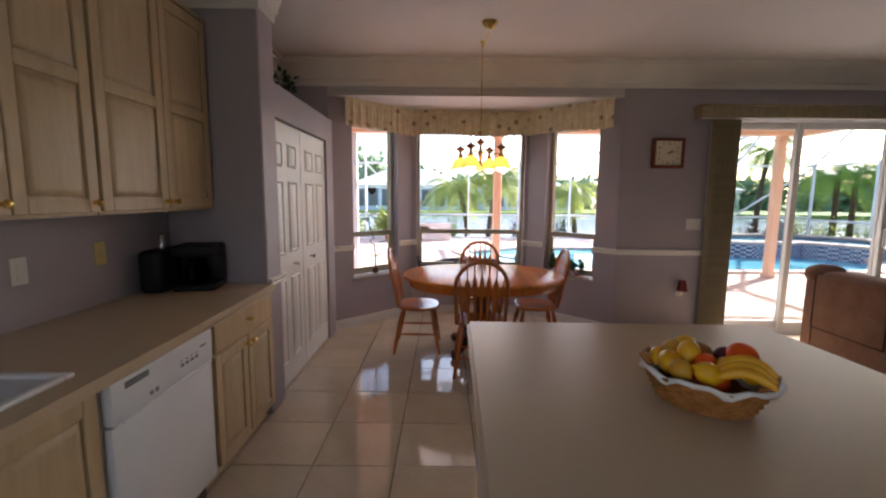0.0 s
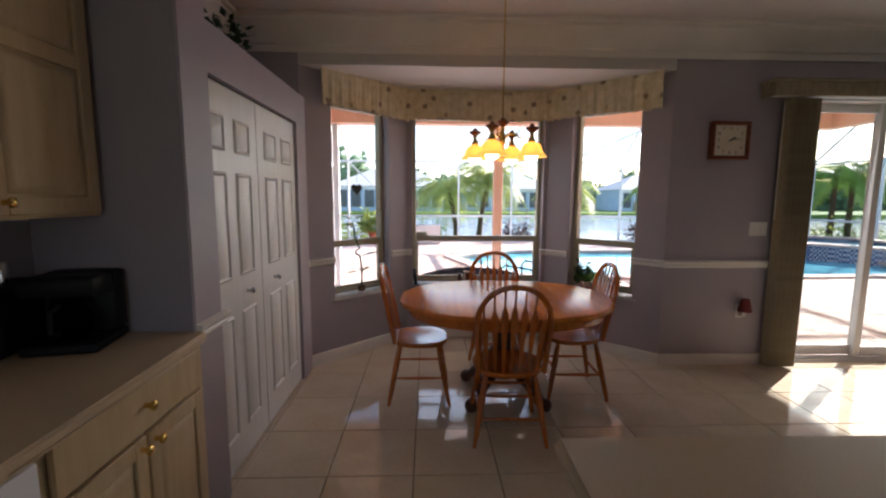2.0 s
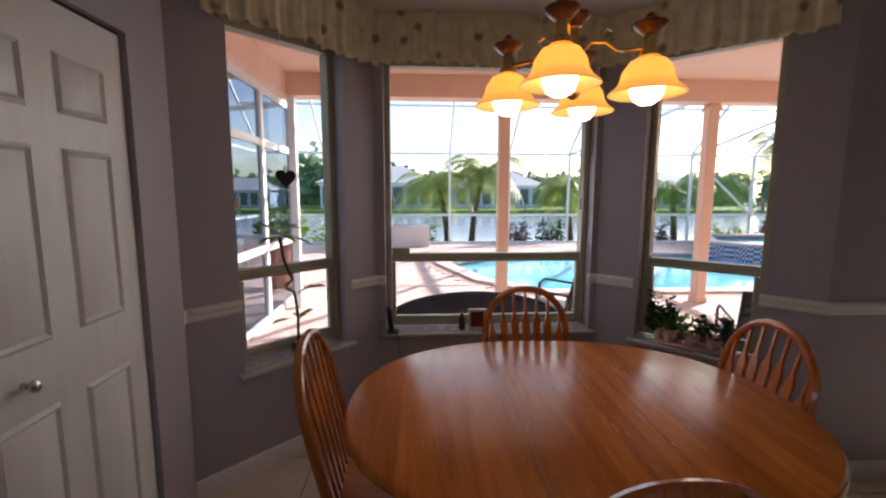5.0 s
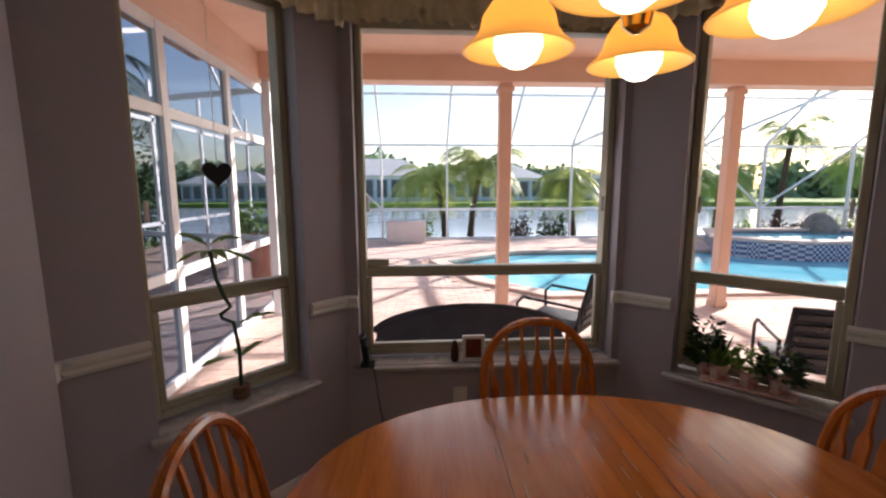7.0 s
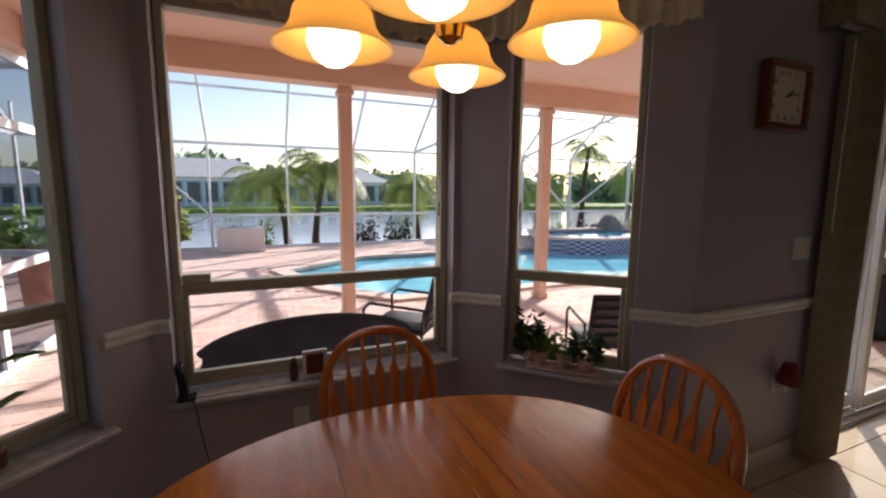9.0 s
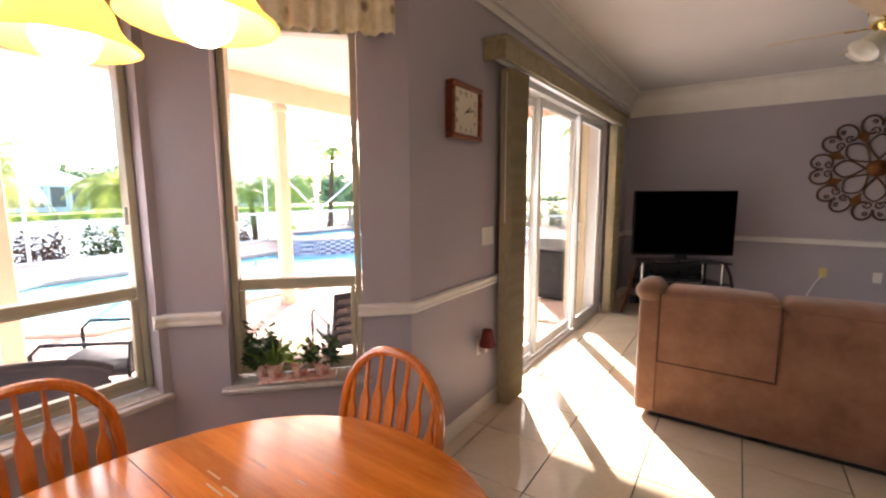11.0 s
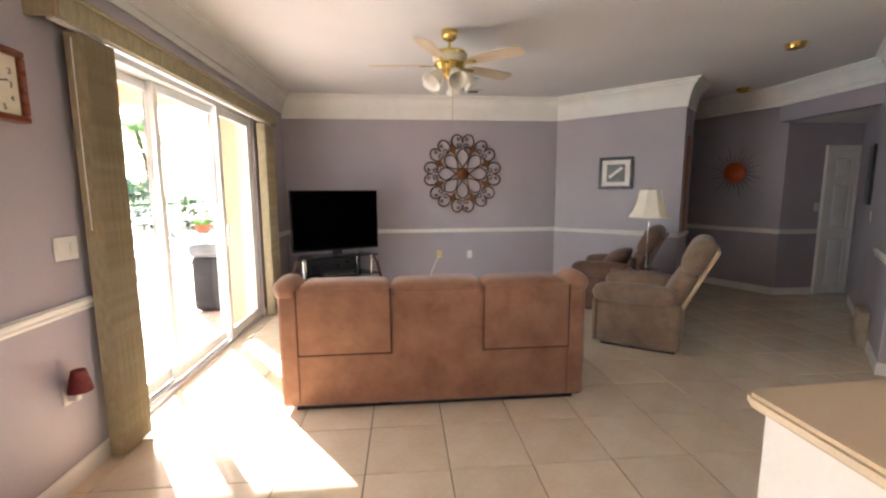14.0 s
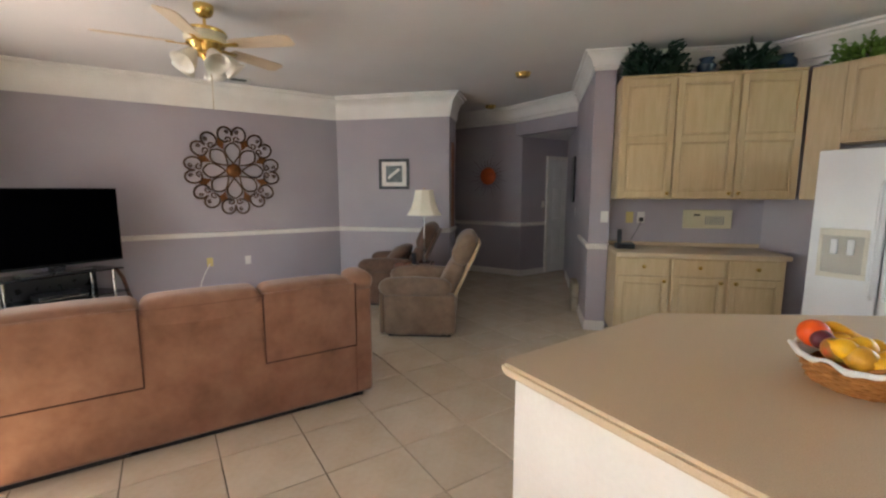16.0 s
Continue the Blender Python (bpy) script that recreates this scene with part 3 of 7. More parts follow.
for x0, x1, y in ((3.10, 3.88, 0.145), (3.79, 4.81, 0.09), (4.75, 5.61, 0.035)):
    bm = BM()
    for s0, s1 in ((x0, x0 + 0.065), (x1 - 0.065, x1)):
        box(bm, s0, YN + y, 0.024, s1, YN + y + 0.04, SLH - 0.06, 0.005)
    box(bm, x0 + 0.065, YN + y, 0.024, x1 - 0.065, YN + y + 0.04, 0.12, 0.005)
    box(bm, x0 + 0.065, YN + y, SLH - 0.13, x1 - 0.065, YN + y + 0.04, SLH - 0.06, 0.005)
    panel = part("door_panel", bm, ALU, slider)
    bm = BM()
    box(bm, x0 + 0.06, YN + y + 0.018, 0.115, x1 - 0.06, YN + y + 0.022, SLH - 0.125)
    part("pane", bm, SLIDERGLASS, panel, smooth=None).visible_shadow = False
    if x0 > 4.5:
        bm = BM()
        box(bm, x0 + 0.02, YN + y - 0.03, 0.98, x0 + 0.045, YN + y, 1.18, 0.006)
        part("handle", bm, ALU, panel)

# vertical blinds, drawn open to both ends, with their boxed valance
blind = thing("vertical_blind", "woven tan vertical blinds drawn open beside the sliding door", "blind")
def slats(x0, x1, count, y0):
    for i in range(count):
        bm = BM()
        x = x0 + (x1 - x0) * i / (count - 1)
        box(bm, -0.0012, -0.044, 0.02, 0.0012, 0.044, 2.285)
        part("slat", bm, BLIND, blind, at=Matrix.Translation((x, y0, 0)) @ Matrix.Rotation(radians(8 + 10 * math.sin(i * 2.1)), 4, "Z"))
slats(2.80, 3.03, 16, YN - 0.085)
slats(5.64, 5.98, 14, YN - 0.085)
bm = BM()
box(bm, 2.62, YN - 0.155, 2.30, 6.03, YN - 0.14, 2.41, 0.004)
box(bm, 2.62, YN - 0.14, 2.30, 2.635, YN, 2.41, 0.004)
box(bm, 6.015, YN - 0.14, 2.30, 6.03, YN, 2.41, 0.004)
box(bm, 2.60, YN - 0.175, 2.41, 6.05, YN - 0.001, 2.43, 0.006)
part("valance", bm, BLIND, blind, "woven tan boxed valance")
bm = BM()
box(bm, 2.66, YN - 0.105, 2.30, 5.99, YN - 0.065, 2.345, 0.004)
part("head_rail", bm, ALU, blind)
bm = BM()
tube(bm, [(2.755, YN - 0.10, 2.25), (2.752, YN - 0.10, 1.6), (2.755, YN - 0.10, 1.30)], 0.003, 5)
part("cord", bm, WHITE, blind)


def raised_panel(bm, x0, z0, x1, z1, y, depth=0.010, rim=0.028):
    """A raised field with a moulded rim on a door face at y; the face looks towards -y."""
    xs, zs = (x0, x0 + rim * 0.4, x0 + rim * 0.75, x0 + rim * 1.5), (z0, z0 + rim * 0.4, z0 + rim * 0.75, z0 + rim * 1.5)
    ys = (y - 0.0006, y - depth * 0.8, y - 0.001, y - depth)
    rings = []
    for i in range(4):
        d = xs[i] - x0
        rings.append([bm.verts.new(c) for c in ((x0 + d, ys[i], z0 + d), (x1 - d, ys[i], z0 + d), (x1 - d, ys[i], z1 - d), (x0 + d, ys[i], z1 - d))])
    for a, b in zip(rings, rings[1:]):
        for i in range(4):
            bm.faces.new((a[i], a[(i + 1) % 4], b[(i + 1) % 4], b[i]))
    bm.faces.new(rings[-1])


def knob(parent, x, y, z, mat=BRASS, r=0.016, name="knob", label=""):
    bm = BM()
    lathe(bm, [(r * 0.62, 0), (r * 0.5, r * 0.5), (r * 0.55, r), (r, r * 1.5), (r * 0.95, r * 2), (r * 0.5, r * 2.3)], 12, m=Matrix.Translation((x, y, z)) @ Matrix.Rotation(radians(90), 4, "X"))
    part(name, bm, mat, parent, label)


# bifold pantry doors: two leaves of six panels each
MP = local((PX - 0.022, 0.0), (PX - 0.022, 1.0))
for n, x0, x1, fields, knob_x in ((0, DO0 + 0.003, 3.373, ((2.768, 2.958), (3.068, 3.258)), 3.150), (1, 3.378, DO1 - 0.004, ((3.482, 3.690), (3.792, 4.000)), 3.580)):
    leaf = thing("door_%d" % (n + 1), "white six-panel bifold pantry door leaf with a steel knob", "door", at=MP)
    leaf["kind"] = "structure"
    bm = BM()
    box(bm, x0, 0, 0.012, x1, 0.032, DOH - 0.012, 0.003)
    part("door_leaf", bm, DOORWHITE, leaf)
    for px0, px1 in fields:
        for z0, z1 in ((0.19, 0.85), (1.04, 1.595), (1.695, 1.875)):
            bm = BM()
            raised_panel(bm, px0, z0, px1, z1, 0.0, 0.012, 0.03)
            part("door_panel", bm, DOORWHITE, leaf)
    knob(leaf, knob_x, 0, 0.945, CHROME, 0.018, "door_knob", "round steel knob")
bm = BM()
box(bm, PX - 0.09, DO0 + 0.002, DOH - 0.009, PX - 0.025, DO1 - 0.002, DOH - 0.002)
structure("trim_bifold_track", bm, BLACK, "dark metal bifold door track", "trim")

# hall door
MD = local((5.95, -3.20), (5.95, -4.04), -0.0)
MD = MD @ Matrix.Translation((0, -0.045, 0))
hall = thing("door_3", "white six-panel hall door standing closed", "door", at=MD)
hall["kind"] = "structure"
bm = BM()
box(bm, 0.06, 0.005, 0.01, 0.80, 0.04, 2.03, 0.003)
part("door_leaf", bm, DOORWHITE, hall)
for c in (0, 1):
    for z0, z1 in ((0.13, 0.80), (0.95, 1.55), (1.66, 1.92)):
        bm = BM()
        raised_panel(bm, 0.15 + c * 0.31, z0, 0.40 + c * 0.31, z1, 0.005, 0.01)
        part("door_panel", bm, DOORWHITE, hall)
bm = BM()
for x0, x1 in ((0.0, 0.06), (0.80, 0.86)):
    box(bm, x0, 0.0, 0, x1, 0.043, 2.10, 0.004)
box(bm, 0.06, 0.0, 2.035, 0.80, 0.043, 2.10, 0.004)
part("casing", bm, WHITE, hall)
knob(hall, 0.74, 0.005, 0.98, BRASS, 0.026, "door_knob", "round brass knob")

# ---- kitchen ----
def cabinet_door(parent, x0, z0, x1, z1, y=0.0, split=None):
    """A framed door on a cabinet face at y: stiles and rails stand proud of one or two recessed, raised fields."""
    x0, x1, z0, z1 = x0 + 0.003, x1 - 0.003, z0 + 0.003, z1 - 0.003
    fields = [(z0 + 0.058, z1 - 0.058)] if split is None else [(z0 + 0.058, split - 0.028), (split + 0.028, z1 - 0.058)]
    bm = BM()
    box(bm, x0 + 0.002, y - 0.009, z0 + 0.002, x1 - 0.002, y - 0.001, z1 - 0.002)
    d = part("door", bm, CABINET, parent)
    for a, b in ((x0, x0 + 0.055), (x1 - 0.055, x1)):
        bm = BM()
        box(bm, a, y - 0.021, z0, b, y - 0.002, z1, 0.003)
        part("stile", bm, CABINET, d)
    edges = [z0] + [v for f in fields for v in f] + [z1]
    for a, b in zip(edges[::2], edges[1::2]):
        bm = BM()
        box(bm, x0 + 0.054, y - 0.0206, a, x1 - 0.054, y - 0.002, b, 0.003)
        part("rail", bm, CABINET, d)
    for a, b in fields:
        bm = BM()
        px0, px1 = x0 + 0.055, x1 - 0.055
        rings = [[bm.verts.new(c) for c in ((px0 + o, q, a + o), (px1 - o, q, a + o), (px1 - o, q, b - o), (px0 + o, q, b - o))] for o, q in ((0.008, y - 0.0092), (0.010, y - 0.0125), (0.030, y - 0.0195), (0.034, y - 0.020))]
        for p, q in zip(rings, rings[1:]):
            for i in range(4):
                bm.faces.new((p[i], p[(i + 1) % 4], q[(i + 1) % 4], q[i]))
        bm.faces.new(rings[-1])
        part("panel", bm, CABINET, d)
    return d


def base_cabinet(x0, x1, doors, drawers, at, label, knobs=()):
    c = thing("base_cabinet", label, "cabinet", "base cabinets", at)
    bm = BM()
    box(bm, x0 + 0.001, 0, 0.10, x1 - 0.001, 0.58, 0.868)
    part("body", bm, CABINET, c)
    bm = BM()
    box(bm, x0 + 0.001, 0.06, 0.0, x1 - 0.001, 0.10, 0.099)
    part("toe_kick", bm, CABINET, c)
    if drawers:
        for a, b in drawers:
            bm = BM()
            box(bm, a + 0.004, -0.02, 0.705, b - 0.004, -0.001, 0.86, 0.006)
            dr = part("drawer_front", bm, CABINET, c)
            knob(dr, (a + b) / 2, -0.02, 0.79)
    for a, b, kx in doors:
        d = cabinet_door(c, a + 0.004, 0.115, b - 0.004, 0.695 if drawers else 0.855)
        knob(d, kx, -0.02, 0.655)
    return c


WEST = local((-1.10, 0.0), (-1.10, 1.0))        # x runs north along the west counter's front, y into the cabinets
base_cabinet(1.72, 2.488, [(1.745, 2.10, 2.065), (2.10, 2.455, 2.135)], [(1.745, 2.455)], WEST, "pickled oak base cabinet with a drawer and two doors")
base_cabinet(0.16, 1.06, [(0.18, 0.61, 0.56), (0.61, 1.05, 0.66)], None, WEST, "pickled oak sink base cabinet with two doors")
base_cabinet(-1.0, 0.155, [(-0.98, -0.42, -0.47), (-0.42, 0.14, -0.37)], [(-0.98, -0.42), (-0.42, 0.14)], WEST, "pickled oak base cabinet with drawers")

dw = thing("dishwasher", "white built-in dishwasher with a control strip", "dishwasher", at=WEST)
bm = BM()
box(bm, 1.066, 0.0, 0.10, 1.694, 0.57, 0.866)
part("body", bm, APPLIANCE, dw)
bm = BM()
box(bm, 1.07, -0.035, 0.13, 1.69, -0.002, 0.705, 0.008, seg=2)
part("door", bm, APPLIANCE, dw)
bm = BM()
box(bm, 1.07, -0.045, 0.712, 1.69, -0.002, 0.862, 0.010, seg=2)
panel = part("control_panel", bm, APPLIANCE, dw)
bm = BM()
box(bm, 1.13, -0.047, 0.822, 1.25, -0.0452, 0.846)
part("vent", bm, GREYPLASTIC, panel)
bm = BM()
for i in range(4):
    box(bm, 1.44 + 0.035 * i, -0.0465, 0.772, 1.462 + 0.035 * i, -0.0452, 0.784)
    box(bm, 1.44 + 0.035 * i, -0.0465, 0.795, 1.455 + 0.035 * i, -0.0452, 0.799)
for i in range(2):
    box(bm, 1.25 + 0.03 * i, -0.0465, 0.742, 1.268 + 0.03 * i, -0.0452, 0.758)
box(bm, 1.585, -0.0465, 0.806, 1.63, -0.0452, 0.814)
tagged(part("print_marks", bm, GREYPLASTIC, panel, "plain grey print marks"), kind="stuff")
bm = BM()
box(bm, 1.10, -0.058, 0.712, 1.66, -0.046, 0.724, 0.005)
part("handle_lip", bm, APPLIANCE, panel)
bm = BM()
box(bm, 1.07, 0.03, 0.0, 1.69, 0.06, 0.099)
part("kick_plate", bm, BLACK, dw)

bm = BM()
prism(bm, [(XW, -1.0), (-1.04, -1.0), (-1.035, 0.6), (-1.045, 1.6), (-1.065, 2.488), (XW, 2.488)], 0.872, 0.915)
bmesh.ops.bevel(bm, geom=[e for e in bm.edges if all(v.co.x > -1.2 for v in e.verts)], offset=0.012, segments=2, affect="EDGES")
worktop = whole("worktop", bm, LAMINATE, "beige laminate worktop with a rounded front edge", "worktop")

bm = BM()
for x0, x1, y0, y1 in ((-1.70, -1.12, 0.30, 0.335), (-1.70, -1.12, 0.985, 1.02), (-1.70, -1.665, 0.335, 0.985), (-1.155, -1.12, 0.335, 0.985)):
    box(bm, x0, y0, 0.9155, x1, y1, 0.932, 0.007, seg=2)
sink = thing("sink", "white enamel drop-in sink in the worktop", "sink")
part("rim", bm, APPLIANCE, sink)
# Basin is a flat slab; the shade inside it is put into its colour.
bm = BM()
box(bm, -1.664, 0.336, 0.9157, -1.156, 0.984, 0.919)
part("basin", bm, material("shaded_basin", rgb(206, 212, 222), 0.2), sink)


def upper_cabinet(x0, x1, doors, at, z0, z1, split, depth=0.295, label="tall pickled oak wall cabinet with two-panel doors"):
    c = thing("wall_cabinet", label, "cabinet", "wall cabinets", at)
    bm = BM()
    box(bm, x0 + 0.001, 0, z0, x1 - 0.001, depth, z1)
    part("body", bm, CABINET, c)
    for a, b, kx in doors:
        d = cabinet_door(c, a, z0 + 0.012, b, z1 - 0.012, 0, split)
        knob(d, kx, -0.02, z0 + 0.055)
    bm = BM()
    box(bm, x0 + 0.001, -0.022, z1, x1 - 0.001, depth, z1 + 0.02, 0.006)
    part("top_trim", bm, CABINET, c)
    return c


UPW = local((-1.452, 0.0), (-1.452, 1.0))
upper_cabinet(1.58, 2.488, [(1.585, 2.035, 1.995), (2.035, 2.47, 2.075)], UPW, 1.395, 2.52, 1.95)
upper_cabinet(0.78, 1.575, [(0.785, 1.19, 1.15), (1.19, 1.57, 1.535)], UPW, 1.395, 2.52, 1.95)

# outlets and switches
def plate(name, at, wide, high, mat, label, category, holes=()):
    p = thing(name, label, category, at=at)
    bm = BM()
    box(bm, -wide / 2, -0.007, -high / 2, wide / 2, -0.0005, high / 2, 0.004)
    part("cover_plate", bm, mat, p)
    for x, z, w, h, dark in holes:
        bm = BM()
        box(bm, x - w / 2, -0.011, z - h / 2, x + w / 2, -0.0072, z + h / 2, 0.0015)
        part("insert", bm, BLACK if dark else mat, p)
    return p


ALMOND = material("almond_plastic", rgb(214, 196, 128), 0.4)
WESTWALL = local((XW, 0), (XW, 1))
OUTLET = ((0, 0.02, 0.03, 0.026, False), (0, -0.02, 0.03, 0.026, False), (-0.006, 0.02, 0.003, 0.01, True), (0.006, 0.02, 0.003, 0.01, True), (-0.006, -0.02, 0.003, 0.01, True), (0.006, -0.02, 0.003, 0.01, True))
SWITCH = ((0, 0, 0.012, 0.026, False),)
plate("outlet", WESTWALL @ Matrix.Translation((1.50, 0, 1.16)), 0.075, 0.118, WHITE, "white wall outlet above the worktop", "outlet", OUTLET)
plate("light_switch", WESTWALL @ Matrix.Translation((1.93, 0, 1.18)), 0.075, 0.118, ALMOND, "almond wall switch above the worktop", "switch", SWITCH)

# coffee maker
MATTBLACK = material("matt_black_plastic", rgb(16, 16, 19), 0.55, second=rgb(24, 24, 28), scale=10, specular=0.3)
cm = thing("coffee_maker", "black coffee maker with a glass carafe on the worktop", "coffee maker", at=pose(-1.465, 2.325, 0.916, 0, 0, 12))
bm = BM()
box(bm, -0.12, -0.11, 0, 0.12, 0.14, 0.035, 0.012, seg=2)
part("base", bm, MATTBLACK, cm)
bm = BM()
box(bm, -0.12, 0.05, 0.036, 0.12, 0.14, 0.27, 0.015, seg=2)
part("tower", bm, MATTBLACK, cm)
bm = BM()
box(bm, -0.12, -0.10, 0.20, 0.12, 0.048, 0.27, 0.02, seg=2)
part("brew_head", bm, MATTBLACK, cm)
bm = BM()
lathe(bm, [(0.055, 0), (0.068, 0.02), (0.07, 0.08), (0.05, 0.13), (0.045, 0.15)], 20, (0, -0.03, 0.037))
part("carafe", bm, glass_material("carafe_glass", (0.5, 0.5, 0.52, 1)), cm)
bm = BM()
tube(bm, [(0, -0.08, 0.17), (0, -0.135, 0.16), (0, -0.14, 0.09), (0, -0.09, 0.07)], 0.009, 6)
part("carafe_handle", bm, MATTBLACK, cm)
ap = thing("pod_brewer", "black appliance with a steel lever on the worktop", "kitchen appliance", at=pose(-1.625, 2.27, 0.916, 0, 0, 10))
bm = BM()
box(bm, -0.10, -0.13, 0, 0.03, 0.14, 0.25, 0.03, seg=3)
part("body", bm, MATTBLACK, ap)
bm = BM()
lathe(bm, [(0.016, 0), (0.016, 0.07), (0.012, 0.075)], 14, (-0.02, 0.0, 0.251))
part("lever", bm, CHROME, ap)

# island
isl = thing("kitchen_island", "white island base with a beige laminate top", "kitchen island")
bm = BM()
prism(bm, [(0.143, 1.675), (0.09, -0.75), (0.53, -0.75), (1.53, 0.66), (1.49, 1.625), (1.465, 1.66)], 0.872, 0.915)
bmesh.ops.bevel(bm, geom=list(bm.edges), offset=0.012, segments=2, affect="EDGES")
part("top", bm, LAMINATE, isl, "beige laminate top")
bm = BM()
prism(bm, [(0.20, 1.615), (0.15, -0.70), (0.50, -0.70), (1.48, 0.67), (1.442, 1.615)], 0.0, 0.871)
part("body", bm, material("textured_white_board", rgb(232, 226, 218), 0.7, second=rgb(220, 213, 204), scale=3, bump=0.10, bump_scale=90), isl)
for y0, y1 in ((0.10, 0.56), (0.56, 1.02), (1.04, 1.58)):
    bm = BM()
    at = Matrix.Rotation(radians(-1.3), 4, "Z")
    box(bm, 0.138, y0 + 0.004, 0.12, 0.158, y1 - 0.004, 0.69, 0.004)
    box(bm, 0.138, y0 + 0.004, 0.70, 0.158, y1 - 0.004, 0.86, 0.004)
    dr = part("door", bm, CABINET, isl, at=Matrix.Translation((0.028, 0, 0)) @ at)
    bm = BM()
    lathe(bm, [(0.01, 0), (0.008, 0.012), (0.016, 0.022), (0.015, 0.03)], 12, m=Matrix.Translation((0.138, (y0 + y1) / 2, 0.78)) @ Matrix.Rotation(radians(-90), 4, "Y"))
    part("knob", bm, BRASS, dr)

# fruit basket
fb = thing("fruit_basket", "oval honey wicker basket lined with a white napkin", "basket", at=pose(0.775, 0.895, 0.916, 0, 0, -42) @ Matrix.Scale(0.86, 4))
bm = BM()
prof = [(0.105, 0.002), (0.118, 0.03), (0.132, 0.06), (0.15, 0.095)]
for j in range(9):
    z = 0.006 + 0.0105 * j
    r = 0.107 + 0.0045 * j
    tube(bm, [((1.28 * r + 0.004 * math.sin(i * 9 * math.pi / 36 * 2 + j * math.pi)) * math.cos(i * math.pi / 36), (r + 0.004 * math.sin(i * 18 * math.pi / 36 + j * math.pi)) * math.sin(i * math.pi / 36), z) for i in range(72)], 0.0062, 5, True)
part("weave", bm, WICKER, fb)
bm = BM()
lathe(bm, [(0.100, 0.004), (0.112, 0.03), (0.128, 0.06), (0.142, 0.094)], 36, m=Matrix.Diagonal((1.27, 0.98, 1, 1)), close=False)
lathe(bm, [(0.001, 0.003), (0.100, 0.004)], 36, m=Matrix.Diagonal((1.27, 0.98, 1, 1)), close=False)
part("basket_wall", bm, WICKER, fb)
bm = BM()
ring = []
for i in range(60):
    a = 2 * math.pi * i / 60
    w = 0.006 * math.sin(7 * a) + 0.004 * math.sin(13 * a)
    ring.append([bm.verts.new((1.28 * r * math.cos(a), r * math.sin(a), z + w)) for r, z in ((0.11, 0.06), (0.145, 0.105), (0.154 + w, 0.108), (0.159 + w, 0.092 + w))])
for a, b in zip(ring, ring[1:] + ring[:1]):
    for j in range(3):
        bm.faces.new((a[j], b[j], b[j + 1], a[j + 1]))
nap = part("napkin", bm, CLOTH, fb, "folded white napkin lining", smooth=180)
nap.modifiers.new("thickness", "SOLIDIFY").thickness = 0.003
bm = BM()
for y in (-0.012, 0.0, 0.012):
    tube(bm, [(0.15, -0.05 + y, 0.10), (0.19, -0.03 + y, 0.125), (0.19, 0.03 + y, 0.125), (0.15, 0.05 + y, 0.10)], 0.006, 6)
part("handle", bm, WICKER, fb)
bm = BM()
for y in (-0.012, 0.0, 0.012):
    tube(bm, [(-0.15, -0.05 + y, 0.10), (-0.19, -0.03 + y, 0.125), (-0.19, 0.03 + y, 0.125), (-0.15, 0.05 + y, 0.10)], 0.006, 6)
part("handle", bm, WICKER, fb)


def fruit_mat(name, a, b):
    return material(name, rgb(*a), 0.38, second=rgb(*b), scale=18, fine=120, bump=0.08, bump_scale=300)


